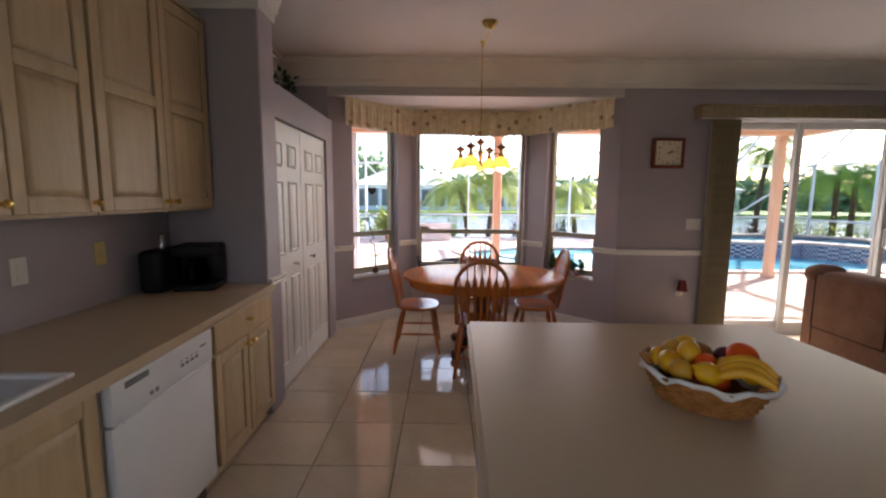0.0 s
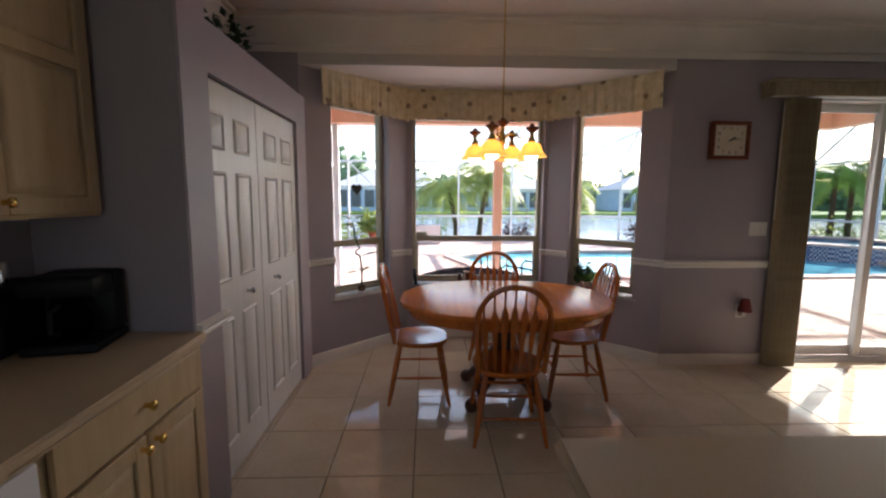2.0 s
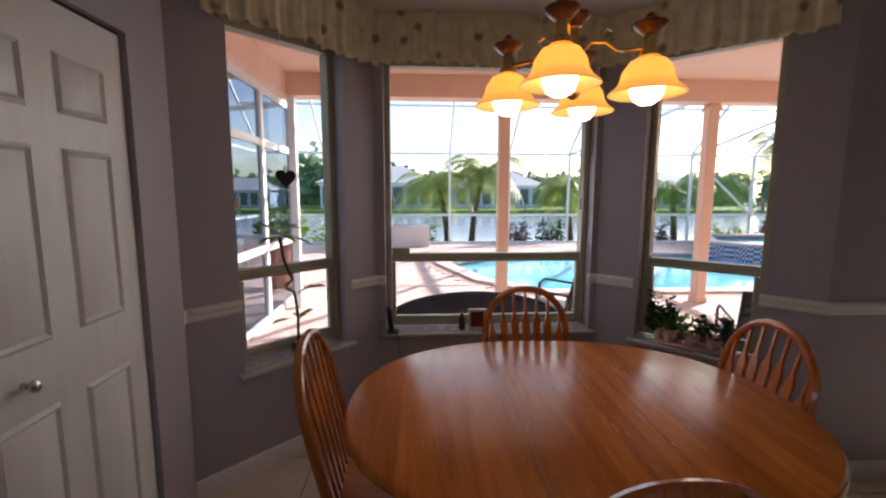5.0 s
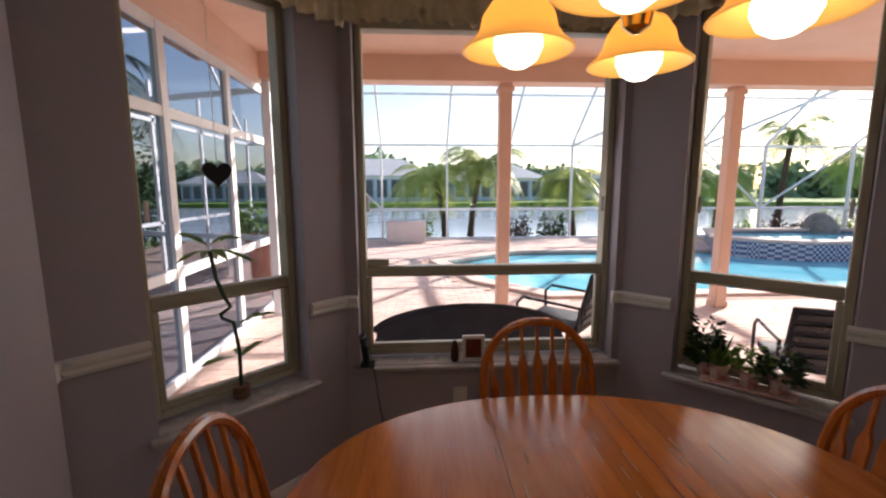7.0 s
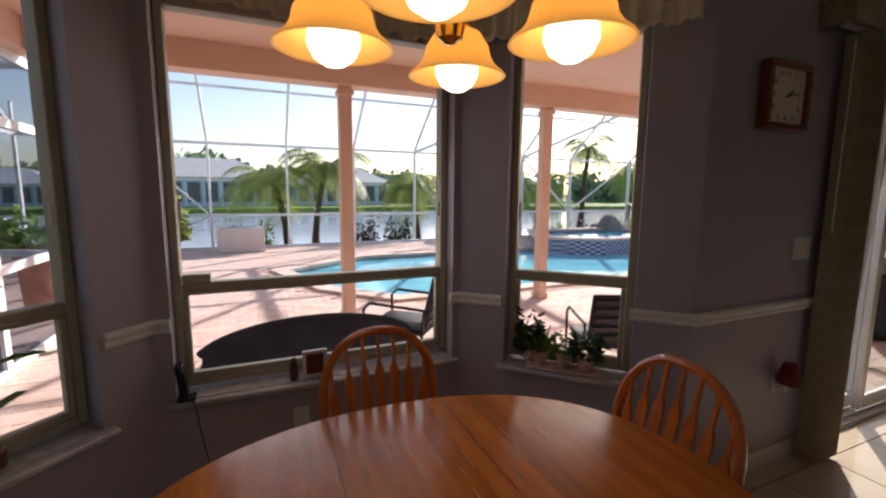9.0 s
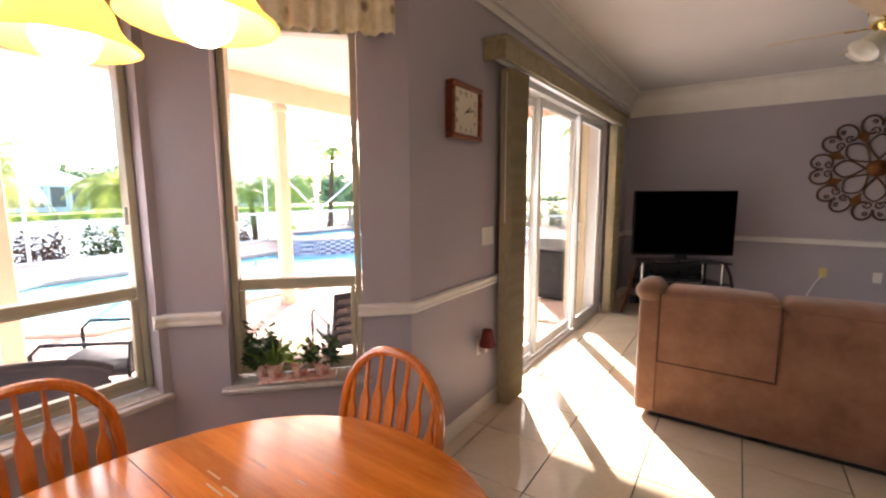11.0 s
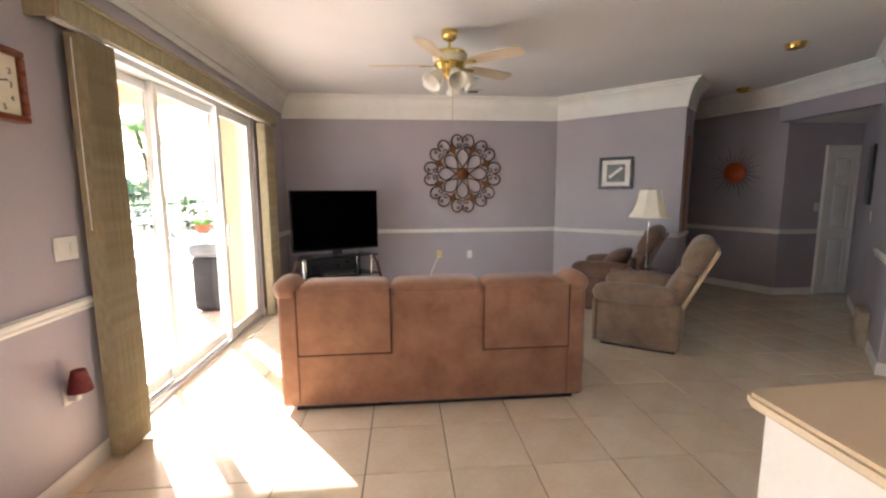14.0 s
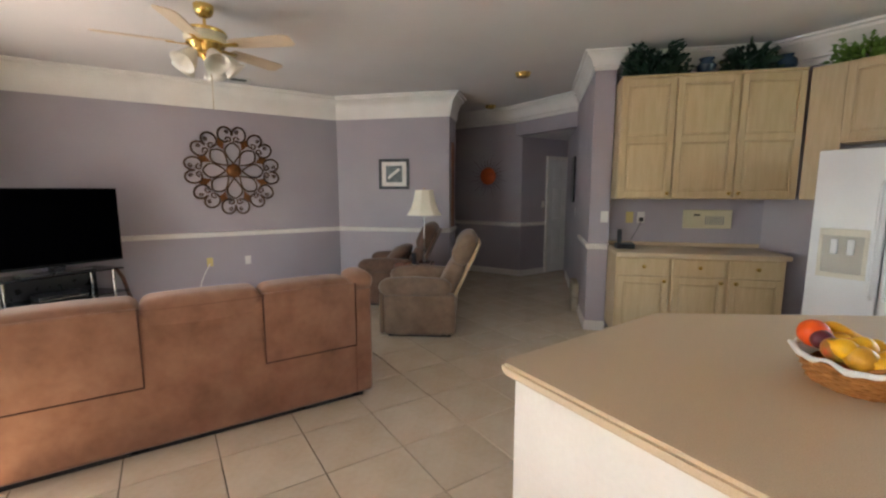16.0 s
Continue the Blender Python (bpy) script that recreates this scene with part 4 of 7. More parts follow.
ORANGE, LEMON, GREENF, PLUM, YELLOW, MANGO = (fruit_mat(n, a, b) for n, a, b in (
    ("orange_peel", (238, 92, 16), (222, 74, 12)), ("lemon_peel", (242, 186, 28), (226, 160, 22)), ("pear_skin", (224, 168, 46), (186, 130, 40)),
    ("plum_skin", (96, 28, 38), (70, 18, 34)), ("banana_peel", (238, 180, 34), (214, 148, 28)), ("mango_skin", (120, 120, 40), (200, 80, 50))))
BASKET = fb.matrix_basis
for n, mat, label, x, y, z, r, st, tip in (
        ("orange", ORANGE, "bright orange in the fruit basket", 0.085, 0.075, 0.150, 0.050, 1.0, 0), ("lemon", LEMON, "yellow lemon in the fruit basket", 0.055, 0.01, 0.128, 0.034, 1.25, 0.012),
        ("pear", GREENF, "green-yellow pear in the fruit basket", -0.11, 0.055, 0.128, 0.042, 1.15, 0.01), ("lemon", LEMON, "yellow lemon in the fruit basket", -0.10, -0.03, 0.118, 0.036, 1.2, 0.012),
        ("plum", PLUM, "dark red plum in the fruit basket", 0.04, 0.075, 0.140, 0.036, 1.0, 0), ("orange", ORANGE, "small orange in the fruit basket", 0.00, 0.0, 0.130, 0.034, 1.0, 0),
        ("lemon", LEMON, "yellow lemon in the fruit basket", 0.02, -0.07, 0.122, 0.035, 1.22, 0.012), ("lime", GREENF, "green lime in the fruit basket", -0.055, -0.075, 0.115, 0.034, 1.05, 0.006),
        ("mango", MANGO, "red and green mango in the fruit basket", -0.04, 0.075, 0.128, 0.042, 1.2, 0), ("lemon", LEMON, "yellow lemon in the fruit basket", -0.145, 0.01, 0.115, 0.032, 1.2, 0.012),
        ("lemon", LEMON, "yellow lemon in the fruit basket", -0.055, 0.015, 0.150, 0.036, 1.2, 0.012), ("lemon", LEMON, "yellow lemon in the fruit basket", -0.085, 0.085, 0.150, 0.034, 1.2, 0.012), ("lemon", LEMON, "yellow lemon in the fruit basket", 0.125, 0.02, 0.122, 0.035, 1.2, 0.012), ("orange", ORANGE, "small orange in the fruit basket", -0.03, 0.035, 0.095, 0.045, 1.0, 0), ("orange", ORANGE, "small orange in the fruit basket", 0.03, -0.02, 0.085, 0.045, 1.0, 0)):
    bm = BM()
    pts = []
    for i in range(13):
        a = math.pi * i / 12
        pts.append((max(0.0008, r * math.sin(a)), -r * st * math.cos(a) + (tip if i == 12 else -tip if i == 0 else 0)))
    lathe(bm, pts, 20)
    whole(n, bm, mat, label, "fruit", "fruit in the basket", 180, BASKET @ Matrix.Translation((x, y, z)) @ Matrix.Rotation(radians(70), 4, Vector((x, y, 0.03))))
for i in range(3):
    bm = BM()
    arc = [(-0.10 + 0.02 * j, -0.055 + 0.022 * i + 0.020 * math.sin(j / 10 * math.pi), 0.125 + 0.012 * i + 0.028 * math.sin(j / 10 * math.pi)) for j in range(11)]
    tube(bm, [(x * 0.78 + 0.105, y - 0.035, z - 0.008) for x, y, z in arc], [0.006, 0.013, 0.017, 0.018, 0.019, 0.019, 0.019, 0.018, 0.016, 0.011, 0.005], 8)
    whole("banana", bm, YELLOW, "ripe yellow banana on top of the fruit", "fruit", "bananas in the basket", 50, BASKET @ Matrix.Rotation(radians(10), 4, "Z"))

# ---- angled kitchen wall ----
KF = 0.44                                    # base cabinet fronts stand this far before the pier's face
KB = local((KP + KN * KF)[:], (KP + KN * KF + KU)[:])
for u0, u1 in ((0.21, 0.69), (0.69, 1.165), (1.165, 1.63)):
    kx = u0 + 0.06 if u0 > 1 else u1 - 0.06
    base_cabinet(u0, u1, [(u0 + 0.01, u1 - 0.01, kx)], [(u0 + 0.01, u1 - 0.01)], KB, "pickled oak base cabinet with one drawer and one door")
bm = BM()
box(bm, 0.205, -0.035, 0.872, 1.66, 0.585, 0.915, 0.010, seg=2)
box(bm, 0.205, 0.565, 0.9155, 1.66, 0.585, 0.955, 0.004)
whole("worktop", bm, LAMINATE, "beige laminate worktop along the angled wall", "worktop", at=KB)
KU_M = local((KP + KN * 0.28)[:], (KP + KN * 0.28 + KU)[:])
for u0, u1, kx in ((0.21, 0.685, 0.645), (0.685, 1.205, 1.165), (1.205, 1.72, 1.245)):
    upper_cabinet(u0, u1, [(u0 + 0.004, u1 - 0.004, kx)], KU_M, 1.41, 2.525, 1.965, 0.42)
FW = local((1.925, -2.17), (0.925, -2.17))
oc = thing("fridge_cabinet", "deep pickled oak cabinet above the refrigerator", "cabinet", at=FW)
bm = BM()
box(bm, 0.0, 0, 1.41, 0.235, 0.022, 2.53, 0.003)
part("filler_panel", bm, CABINET, oc)
bm = BM()
box(bm, 0.236, 0.0, 1.88, 1.22, 0.28, 2.53)
part("body", bm, CABINET, oc)
for a, b in ((0.24, 0.73), (0.73, 1.22)):
    cabinet_door(oc, a, 1.895, b, 2.52, 0.0)

fr = thing("refrigerator", "white side-by-side refrigerator with an ice dispenser", "refrigerator", at=local((1.60 + 1.632, -1.44), (1.60 + 0.632, -1.44)))
bm = BM()
box(bm, 1.63, 0.06, 0.02, 2.54, 0.80, 1.76, 0.008)
part("body", bm, APPLIANCE, fr)
for a, b in ((1.632, 2.025), (2.033, 2.538)):
    bm = BM()
    box(bm, a, 0.0, 0.09, b, 0.056, 1.775, 0.014, seg=2)
    d = part("door", bm, APPLIANCE, fr)
    bm = BM()
    hx = b - 0.03 if a < 1.7 else a + 0.03
    tube(bm, [(hx, 0.0, 0.75), (hx, -0.045, 0.78), (hx, -0.045, 1.52), (hx, 0.0, 1.55)], 0.011, 8)
    part("handle", bm, APPLIANCE, d)
    if a < 1.7:
        bm = BM()
        for x0, x1, z0, z1 in ((1.69, 1.96, 1.17, 1.22), (1.69, 1.96, 0.87, 0.905), (1.69, 1.715, 0.905, 1.17), (1.935, 1.96, 0.905, 1.17)):
            box(bm, x0, -0.008, z0, x1, -0.0005, z1, 0.003)
        part("dispenser_frame", bm, material("ivory_plastic", rgb(226, 220, 206), 0.4), d)
        bm = BM()
        box(bm, 1.716, -0.003, 0.906, 1.934, -0.0006, 1.169)
        part("dispenser_recess", bm, material("pale_grey_plastic", rgb(190, 186, 178), 0.4), d)
        bm = BM()
        box(bm, 1.76, -0.03, 1.04, 1.80, -0.004, 1.15, 0.006)
        box(bm, 1.85, -0.03, 1.04, 1.89, -0.004, 1.15, 0.006)
        part("dispenser_lever", bm, APPLIANCE, d)

KW = local((KP - KN * 0.15)[:], (KP - KN * 0.15 + KU)[:])
KPF = local(KP[:], (KP + KU)[:])
plate("light_switch", KPF @ Matrix.Translation((0.15, 0, 1.22)), 0.075, 0.118, WHITE, "white wall switch on the pier", "switch", SWITCH)
plate("outlet", KW @ Matrix.Translation((0.425, 0, 1.21)), 0.075, 0.118, ALMOND, "almond wall outlet above the worktop", "outlet", OUTLET)
pl = plate("outlet", KW @ Matrix.Translation((0.537, 0, 1.21)), 0.075, 0.118, WHITE, "white wall outlet with a black plug", "outlet", OUTLET)
bm = BM()
box(bm, -0.02, -0.04, -0.045, 0.02, -0.0115, 0.0, 0.006)
tube(bm, [(0, -0.03, -0.04), (-0.04, -0.05, -0.13), (-0.10, -0.09, -0.22), (-0.14, -0.15, -0.30)], 0.003, 5)
part("plug", bm, BLACK, pl)
plate("outlet", KW @ Matrix.Translation((1.73, 0, 1.21)), 0.075, 0.118, WHITE, "white wall outlet above the worktop", "outlet", OUTLET)
ic = thing("intercom", "flat beige wall intercom panel", "intercom", at=KW @ Matrix.Translation((1.165, 0, 1.20)))
bm = BM()
box(bm, -0.225, -0.035, -0.095, 0.225, -0.0005, 0.095, 0.006)
part("body", bm, material("beige_plastic", rgb(214, 204, 170), 0.45), ic)
bm = BM()
box(bm, -0.13, -0.037, 0.035, -0.07, -0.0352, 0.05)
part("display", bm, BLACK, ic)
bm = BM()
for i in range(9):
    box(bm, -0.02 + 0.02 * i, -0.0365, -0.055, -0.012 + 0.02 * i, -0.0352, 0.03)
part("grille", bm, GREYPLASTIC, ic)
ph = thing("cordless_phone", "black and silver cordless telephone on its charger", "telephone", at=KB @ Matrix.Translation((0.33, 0.28, 0.916)))
bm = BM()
box(bm, -0.09, -0.07, 0, 0.09, 0.07, 0.05, 0.012, seg=2)
part("base", bm, BLACK, ph)
bm = BM()
box(bm, -0.07, -0.02, 0.05, -0.025, 0.015, 0.19, 0.012, m=Matrix.Rotation(radians(-10), 4, "X"), seg=2)
part("handset", bm, BLACK, ph)
bm = BM()
box(bm, -0.005, -0.05, 0.05, 0.08, 0.05, 0.056, 0.002)
part("keypad", bm, GREYPLASTIC, ph)


def leaf_clump(bm, count, rx, ry, rz, size, seed, droop=0.3):
    """Many small pointed leaves scattered through an uneven mound."""
    rnd = random.Random(seed)
    for _ in range(count):
        a, e, r = rnd.uniform(0, 2 * math.pi), rnd.uniform(0, 1), rnd.uniform(0.35, 1.0) ** 0.6
        wob = 1 + 0.28 * math.sin(3 * a + seed) + 0.18 * math.sin(7 * a + 2 * seed)
        p = Vector((rx * r * wob * math.cos(a) * math.sqrt(1 - (e * 0.85) ** 2), ry * r * wob * math.sin(a) * math.sqrt(1 - (e * 0.85) ** 2), rz * r * e * wob))
        d = Vector((math.cos(a + rnd.uniform(-1, 1)), math.sin(a + rnd.uniform(-1, 1)), rnd.uniform(-droop, 0.8))).normalized()
        s = d.orthogonal().normalized()
        s.rotate(Matrix.Rotation(rnd.uniform(0, 6.28), 3, d))
        L, W = size * rnd.uniform(0.6, 1.25), size * rnd.uniform(0.22, 0.36)
        n = d.cross(s)
        vs = [bm.verts.new(q) for q in (p, p + d * L * 0.45 + s * W + n * W * 0.25, p + d * L, p + d * L * 0.45 - s * W + n * W * 0.25)]
        bm.faces.new((vs[0], vs[1], vs[2]))
        bm.faces.new((vs[0], vs[2], vs[3]))


def pot_plant(name, at, label, count, rx, ry, rz, size, seed, mat, pot=None, pot_mat=None, category="plant", group=""):
    t = thing(name, label, category, group, at)
    h = 0.0
    if pot:
        r, h = pot
        bm = BM()
        lathe(bm, [(r * 0.7, 0), (r * 0.75, h * 0.05), (r * 0.95, h * 0.82), (r * 1.08, h * 0.84), (r * 1.08, h), (r * 0.95, h), (r * 0.9, h * 0.85)], 20)
        part("pot", bm, pot_mat, t)
    bm = BM()
    leaf_clump(bm, count, rx, ry, rz, size, seed)
    part("foliage", bm, mat, t, smooth=None, at=Matrix.Translation((0, 0, h * 0.9)))
    return t


def vase(name, at, profile, mat, label):
    v = thing(name, label, "vase", at=at)
    bm = BM()
    lathe(bm, profile, 20)
    part("body", bm, mat, v)


TOPS = KU_M @ Matrix.Translation((0, 0.14, 2.546))
BLUEGLAZE = material("blue_glaze", rgb(58, 76, 96), 0.25, second=rgb(36, 50, 68), scale=12)
pot_plant("trailing_plant", TOPS @ Matrix.Translation((0.50, 0, 0)), "dark green bushy plant on the wall cabinets", 1300, 0.23, 0.13, 0.27, 0.07, 3, DEEPLEAF, group="plants on the cabinets")
pot_plant("trailing_plant", TOPS @ Matrix.Translation((1.30, 0, 0)), "dark green spreading plant on the wall cabinets", 620, 0.17, 0.12, 0.21, 0.08, 8, DEEPLEAF, group="plants on the cabinets")
pot_plant("trailing_plant", FW @ Matrix.Translation((0.28, 0.13, 2.531)), "fresh green plant on the fridge cabinet", 520, 0.16, 0.12, 0.17, 0.06, 5, LEAF, group="plants on the cabinets")
vase("vase", TOPS @ Matrix.Translation((0.96, 0, 0)), [(0.04, 0), (0.075, 0.04), (0.085, 0.09), (0.05, 0.13), (0.065, 0.155), (0.055, 0.155)], BLUEGLAZE, "squat blue glazed vase on the wall cabinets")
vase("vase", TOPS @ Matrix.Translation((1.61, 0, 0)), [(0.05, 0), (0.085, 0.05), (0.08, 0.10), (0.045, 0.135), (0.055, 0.15), (0.045, 0.15)], BLUEGLAZE, "squat blue glazed vase on the wall cabinets")
vase("vase", FW @ Matrix.Translation((0.72, 0.13, 2.531)), [(0.05, 0), (0.09, 0.06), (0.06, 0.17), (0.03, 0.22), (0.05, 0.25), (0.04, 0.25)], COPPER, "brown glazed vase on the fridge cabinet")
pot_plant("ledge_plant", pose(-1.32, 3.35, PTOP + 0.001), "small grey-green plant on the pantry ledge", 130, 0.12, 0.09, 0.15, 0.06, 11, LEAFDARK, (0.06, 0.07), BLUEGLAZE)

# ---- dining bay ----
TC = Vector((0.41, 3.80))


def oval(bm, a, b, z0, z1, round_=0.015, n=64, power=2.25):
    """A rounded-edge slab over an oval outline."""
    def ring(scale, z):
        vs = []
        for i in range(n):
            t = 2 * math.pi * i / n
            c, s = math.cos(t), math.sin(t)
            vs.append(bm.verts.new(((a - scale) * math.copysign(abs(c) ** (2 / power), c), (b - scale) * math.copysign(abs(s) ** (2 / power), s), z)))
        return vs
    rings = [ring(round_, z0), ring(round_ * 0.25, z0 + round_ * 0.3), ring(0, z0 + round_), ring(0, z1 - round_), ring(round_ * 0.25, z1 - round_ * 0.3), ring(round_, z1)]
    for p, q in zip(rings, rings[1:]):
        for i in range(n):
            bm.faces.new((p[i], p[(i + 1) % n], q[(i + 1) % n], q[i]))
    bm.faces.new(list(reversed(rings[0])))
    bm.faces.new(rings[-1])


TABLEWOOD = material("worn_honey_oak_top", rgb(218, 136, 58), 0.25, second=rgb(178, 98, 34), scale=2.6, stretch=(9, 0.8, 1), fine=22, bump=0.03, bump_scale=50, rough_vary=0.07, specular=0.24)


def planked(mat, width, low, high):
    """Boards of slightly different tone, each of that width across x."""
    nt = mat.node_tree
    bsdf = nt.nodes["Principled BSDF"]
    old = bsdf.inputs["Base Color"].links[0].from_socket
    tex, axes = nt.nodes.new("ShaderNodeTexCoord"), nt.nodes.new("ShaderNodeSeparateXYZ")
    nt.links.new(tex.outputs["Object"], axes.inputs[0])
    step, whole_, white = nt.nodes.new("ShaderNodeMath"), nt.nodes.new("ShaderNodeMath"), nt.nodes.new("ShaderNodeTexWhiteNoise")
    step.operation, step.inputs[1].default_value = "DIVIDE", width
    whole_.operation, white.noise_dimensions = "FLOOR", "1D"
    nt.links.new(axes.outputs["X"], step.inputs[0])
    nt.links.new(step.outputs[0], whole_.inputs[0])
    nt.links.new(whole_.outputs[0], white.inputs["W"])
    span, hsv = nt.nodes.new("ShaderNodeMapRange"), nt.nodes.new("ShaderNodeHueSaturation")
    span.inputs["To Min"].default_value, span.inputs["To Max"].default_value = low, high
    nt.links.new(white.outputs["Value"], span.inputs["Value"])
    nt.links.new(span.outputs["Result"], hsv.inputs["Value"])
    nt.links.new(old, hsv.inputs["Color"])
    nt.links.new(hsv.outputs["Color"], bsdf.inputs["Base Color"])


planked(TABLEWOOD, 0.072, 0.78, 1.14)
table = thing("dining_table", "oval honey oak pedestal table with a worn glossy top", "table", at=pose(TC.x, TC.y, 0, 0, 0, -1))
bm = BM()
oval(bm, 0.762, 0.612, 0.722, 0.757, 0.014)
part("tabletop", bm, TABLEWOOD, table, smooth=50)
bm = BM()
oval(bm, 0.70, 0.555, 0.655, 0.7215, 0.004)
part("apron", bm, OAK, table)
bm = BM()
for x in (-0.20, 0.20):
    box(bm, x - 0.0012, -0.59, 0.7571, x + 0.0012, 0.59, 0.7576)
part("leaf_seam", bm, DARKWOOD, table, "thin dark seam between the table leaves")
bm = BM()
rnd = random.Random(5)
for cx, cy, cnt in ((-0.18, 0.02, 16), (0.17, -0.12, 14), (0.02, 0.18, 9), (0.34, 0.05, 7)):
    for i in range(cnt):
        x, y, L = cx + rnd.gauss(0, 0.06), cy + rnd.gauss(0, 0.09), rnd.uniform(0.015, 0.09)
        box(bm, x, y, 0.7571, x + rnd.uniform(0.002, 0.007), y + L, 0.7574)
part("worn_patches", bm, material("bare_worn_wood", rgb(206, 172, 134), 0.55, second=rgb(190, 150, 108), scale=40), table, "pale worn streaks in the varnish")["kind"] = "stuff"
bm = BM()
lathe(bm, [(0.20, 0.61), (0.20, 0.654), (0.07, 0.655)], 24)
lathe(bm, [(0.10, 0.16), (0.12, 0.20), (0.13, 0.28), (0.10, 0.36), (0.07, 0.42), (0.085, 0.50), (0.10, 0.56), (0.14, 0.609)], 24)
part("pedestal", bm, DARKWOOD, table)
for i in range(4):
    a = radians(45 + 90 * i)
    c, s = math.cos(a), math.sin(a)
    bm = BM()
    tube(bm, [(c * r, s * r, z) for r, z in ((0.06, 0.22), (0.14, 0.21), (0.22, 0.16), (0.29, 0.09), (0.335, 0.05))], [0.05, 0.052, 0.045, 0.038, 0.036], 10)
    foot = part("leg", bm, DARKWOOD, table)
    bm = BM()
    lathe(bm, [(0.015, 0.0), (0.038, 0.008), (0.05, 0.035), (0.045, 0.065), (0.02, 0.085)], 14, (c * 0.36, s * 0.36, 0))
    part("claw_foot", bm, DARKWOOD, foot)


def windsor_chair(at):
    """Faces +y; hoop back with seven arrow-shaped spindles."""
    c = thing("dining_chair", "honey oak arrow-back Windsor chair with a hoop back", "chair", "chairs round the dining table", at)
    bm = BM()
    n, top, low = 40, [], []
    for i in range(n):
        t = 2 * math.pi * i / n
        x = 0.215 * math.copysign(abs(math.cos(t)) ** 0.8, math.cos(t)) * (1.0 + 0.07 * math.sin(t))
        y = 0.205 * math.copysign(abs(math.sin(t)) ** 0.8, math.sin(t))
        top.append((x, y))
    rings = [[bm.verts.new((x * f, y * f, z)) for x, y in top] for f, z in ((0.90, 0.415), (0.98, 0.422), (1.0, 0.437), (0.985, 0.450), (0.90, 0.452), (0.55, 0.440), (0.1, 0.438))]
    for p, q in zip(rings, rings[1:]):
        for i in range(n):
            bm.faces.new((p[i], p[(i + 1) % n], q[(i + 1) % n], q[i]))
    bm.faces.new(list(reversed(rings[0])))
    bm.faces.new(rings[-1])
    part("seat", bm, OAK, c, "saddle-shaped oak seat", smooth=60)
    lean = lambda z: -0.165 - 0.21 * (z - 0.45)
    hoop = []
    for i in range(29):
        t = math.pi * i / 28
        x = 0.242 * math.copysign(abs(math.cos(t)) ** 0.85, math.cos(t)) * (0.80 + 0.20 * min(1.0, 1.6 * math.sin(t)))
        z = 0.45 + 0.53 * math.sin(t) ** 0.62
        hoop.append((x, lean(z), z))
    bm = BM()
    tube(bm, hoop, 0.0165, 8, flat=1.0)
    part("hoop", bm, OAKUP, c)
    for i in range(7):
        x = -0.144 + 0.048 * i
        t = math.acos((abs(x) * 1.24 / 0.242) ** (1 / 0.85))
        zt = 0.45 + 0.53 * math.sin(t) ** 0.62 - 0.006
        prof = ((0.0, 0.0075), (0.10, 0.008), (0.22, 0.010), (0.60, 0.0185), (0.72, 0.0185), (0.80, 0.006), (1.0, 0.0055))
        bm = BM()
        rings = []
        for f, w in prof:
            z = 0.446 + (zt - 0.446) * f
            xx, y, d = x * (1 + 0.24 * f), lean(z), 0.0055
            rings.append([bm.verts.new(q) for q in ((xx - w, y - d, z), (xx + w, y - d, z), (xx + w, y + d, z), (xx - w, y + d, z))])
        for p, q in zip(rings, rings[1:]):
            for j in range(4):
                bm.faces.new((p[j], p[(j + 1) % 4], q[(j + 1) % 4], q[j]))
        bm.faces.new(rings[0])
        bm.faces.new(rings[-1])
        part("spindle", bm, OAKUP, c, smooth=30)
    feet = {}
    for sx in (-1, 1):
        for sy in (-1, 1):
            a, b = Vector((sx * 0.145, sy * 0.135, 0.425)), Vector((sx * 0.215, sy * 0.215, 0.0))
            bm = BM()
            prof = ((0, 0.013), (0.12, 0.017), (0.3, 0.021), (0.42, 0.022), (0.46, 0.017), (0.49, 0.020), (0.8, 0.016), (1.0, 0.011))
            tube(bm, [a.lerp(b, f) for f, _ in prof], [r for _, r in prof], 9)
            part("leg", bm, OAKUP, c)
            feet[sx, sy] = (a, b)
    for p, q, f in (((-1, -1), (-1, 1), 0.55), ((1, -1), (1, 1), 0.55), ((-1, 1), (1, 1), 0.45), ((-1, -1), (1, -1), 0.62), ((-1, 1), (1, 1), 0.70)):
        u, v = feet[p][0].lerp(feet[p][1], f), feet[q][0].lerp(feet[q][1], f)
        bm = BM()
        tube(bm, [u, u.lerp(v, 0.3), u.lerp(v, 0.5), u.lerp(v, 0.7), v], [0.007, 0.010, 0.012, 0.010, 0.007], 8)
        part("stretcher", bm, OAKUP, c)
    return c


chair = windsor_chair(pose(0.345, 3.315, 0, 0, 0, -2))
copy_thing(chair, pose(-0.215, 3.85, 0, 0, 0, -90))
copy_thing(chair, pose(0.945, 3.885, 0, 0, 0, 88))
copy_thing(chair, pose(0.44, 4.275, 0, 0, 0, 180))

# chandelier
CH = Vector((0.36, 3.742))
ch = thing("chandelier", "brass chandelier with four lit amber bell shades and wooden finials", "chandelier", at=pose(CH.x, CH.y, 0))
AMBER = bpy.data.materials.new("amber_glass")
AMBER.use_nodes = True
nt = AMBER.node_tree
b = nt.nodes["Principled BSDF"]
b.inputs["Base Color"].default_value, b.inputs["Roughness"].default_value = rgb(250, 214, 130), 0.3
b.inputs["Emission Color"].default_value, b.inputs["Emission Strength"].default_value = rgb(255, 200, 104), 0.27
tl = nt.nodes.new("ShaderNodeBsdfTranslucent")
tl.inputs["Color"].default_value = rgb(255, 220, 146)
mx = nt.nodes.new("ShaderNodeMixShader")
mx.inputs[0].default_value = 0.45
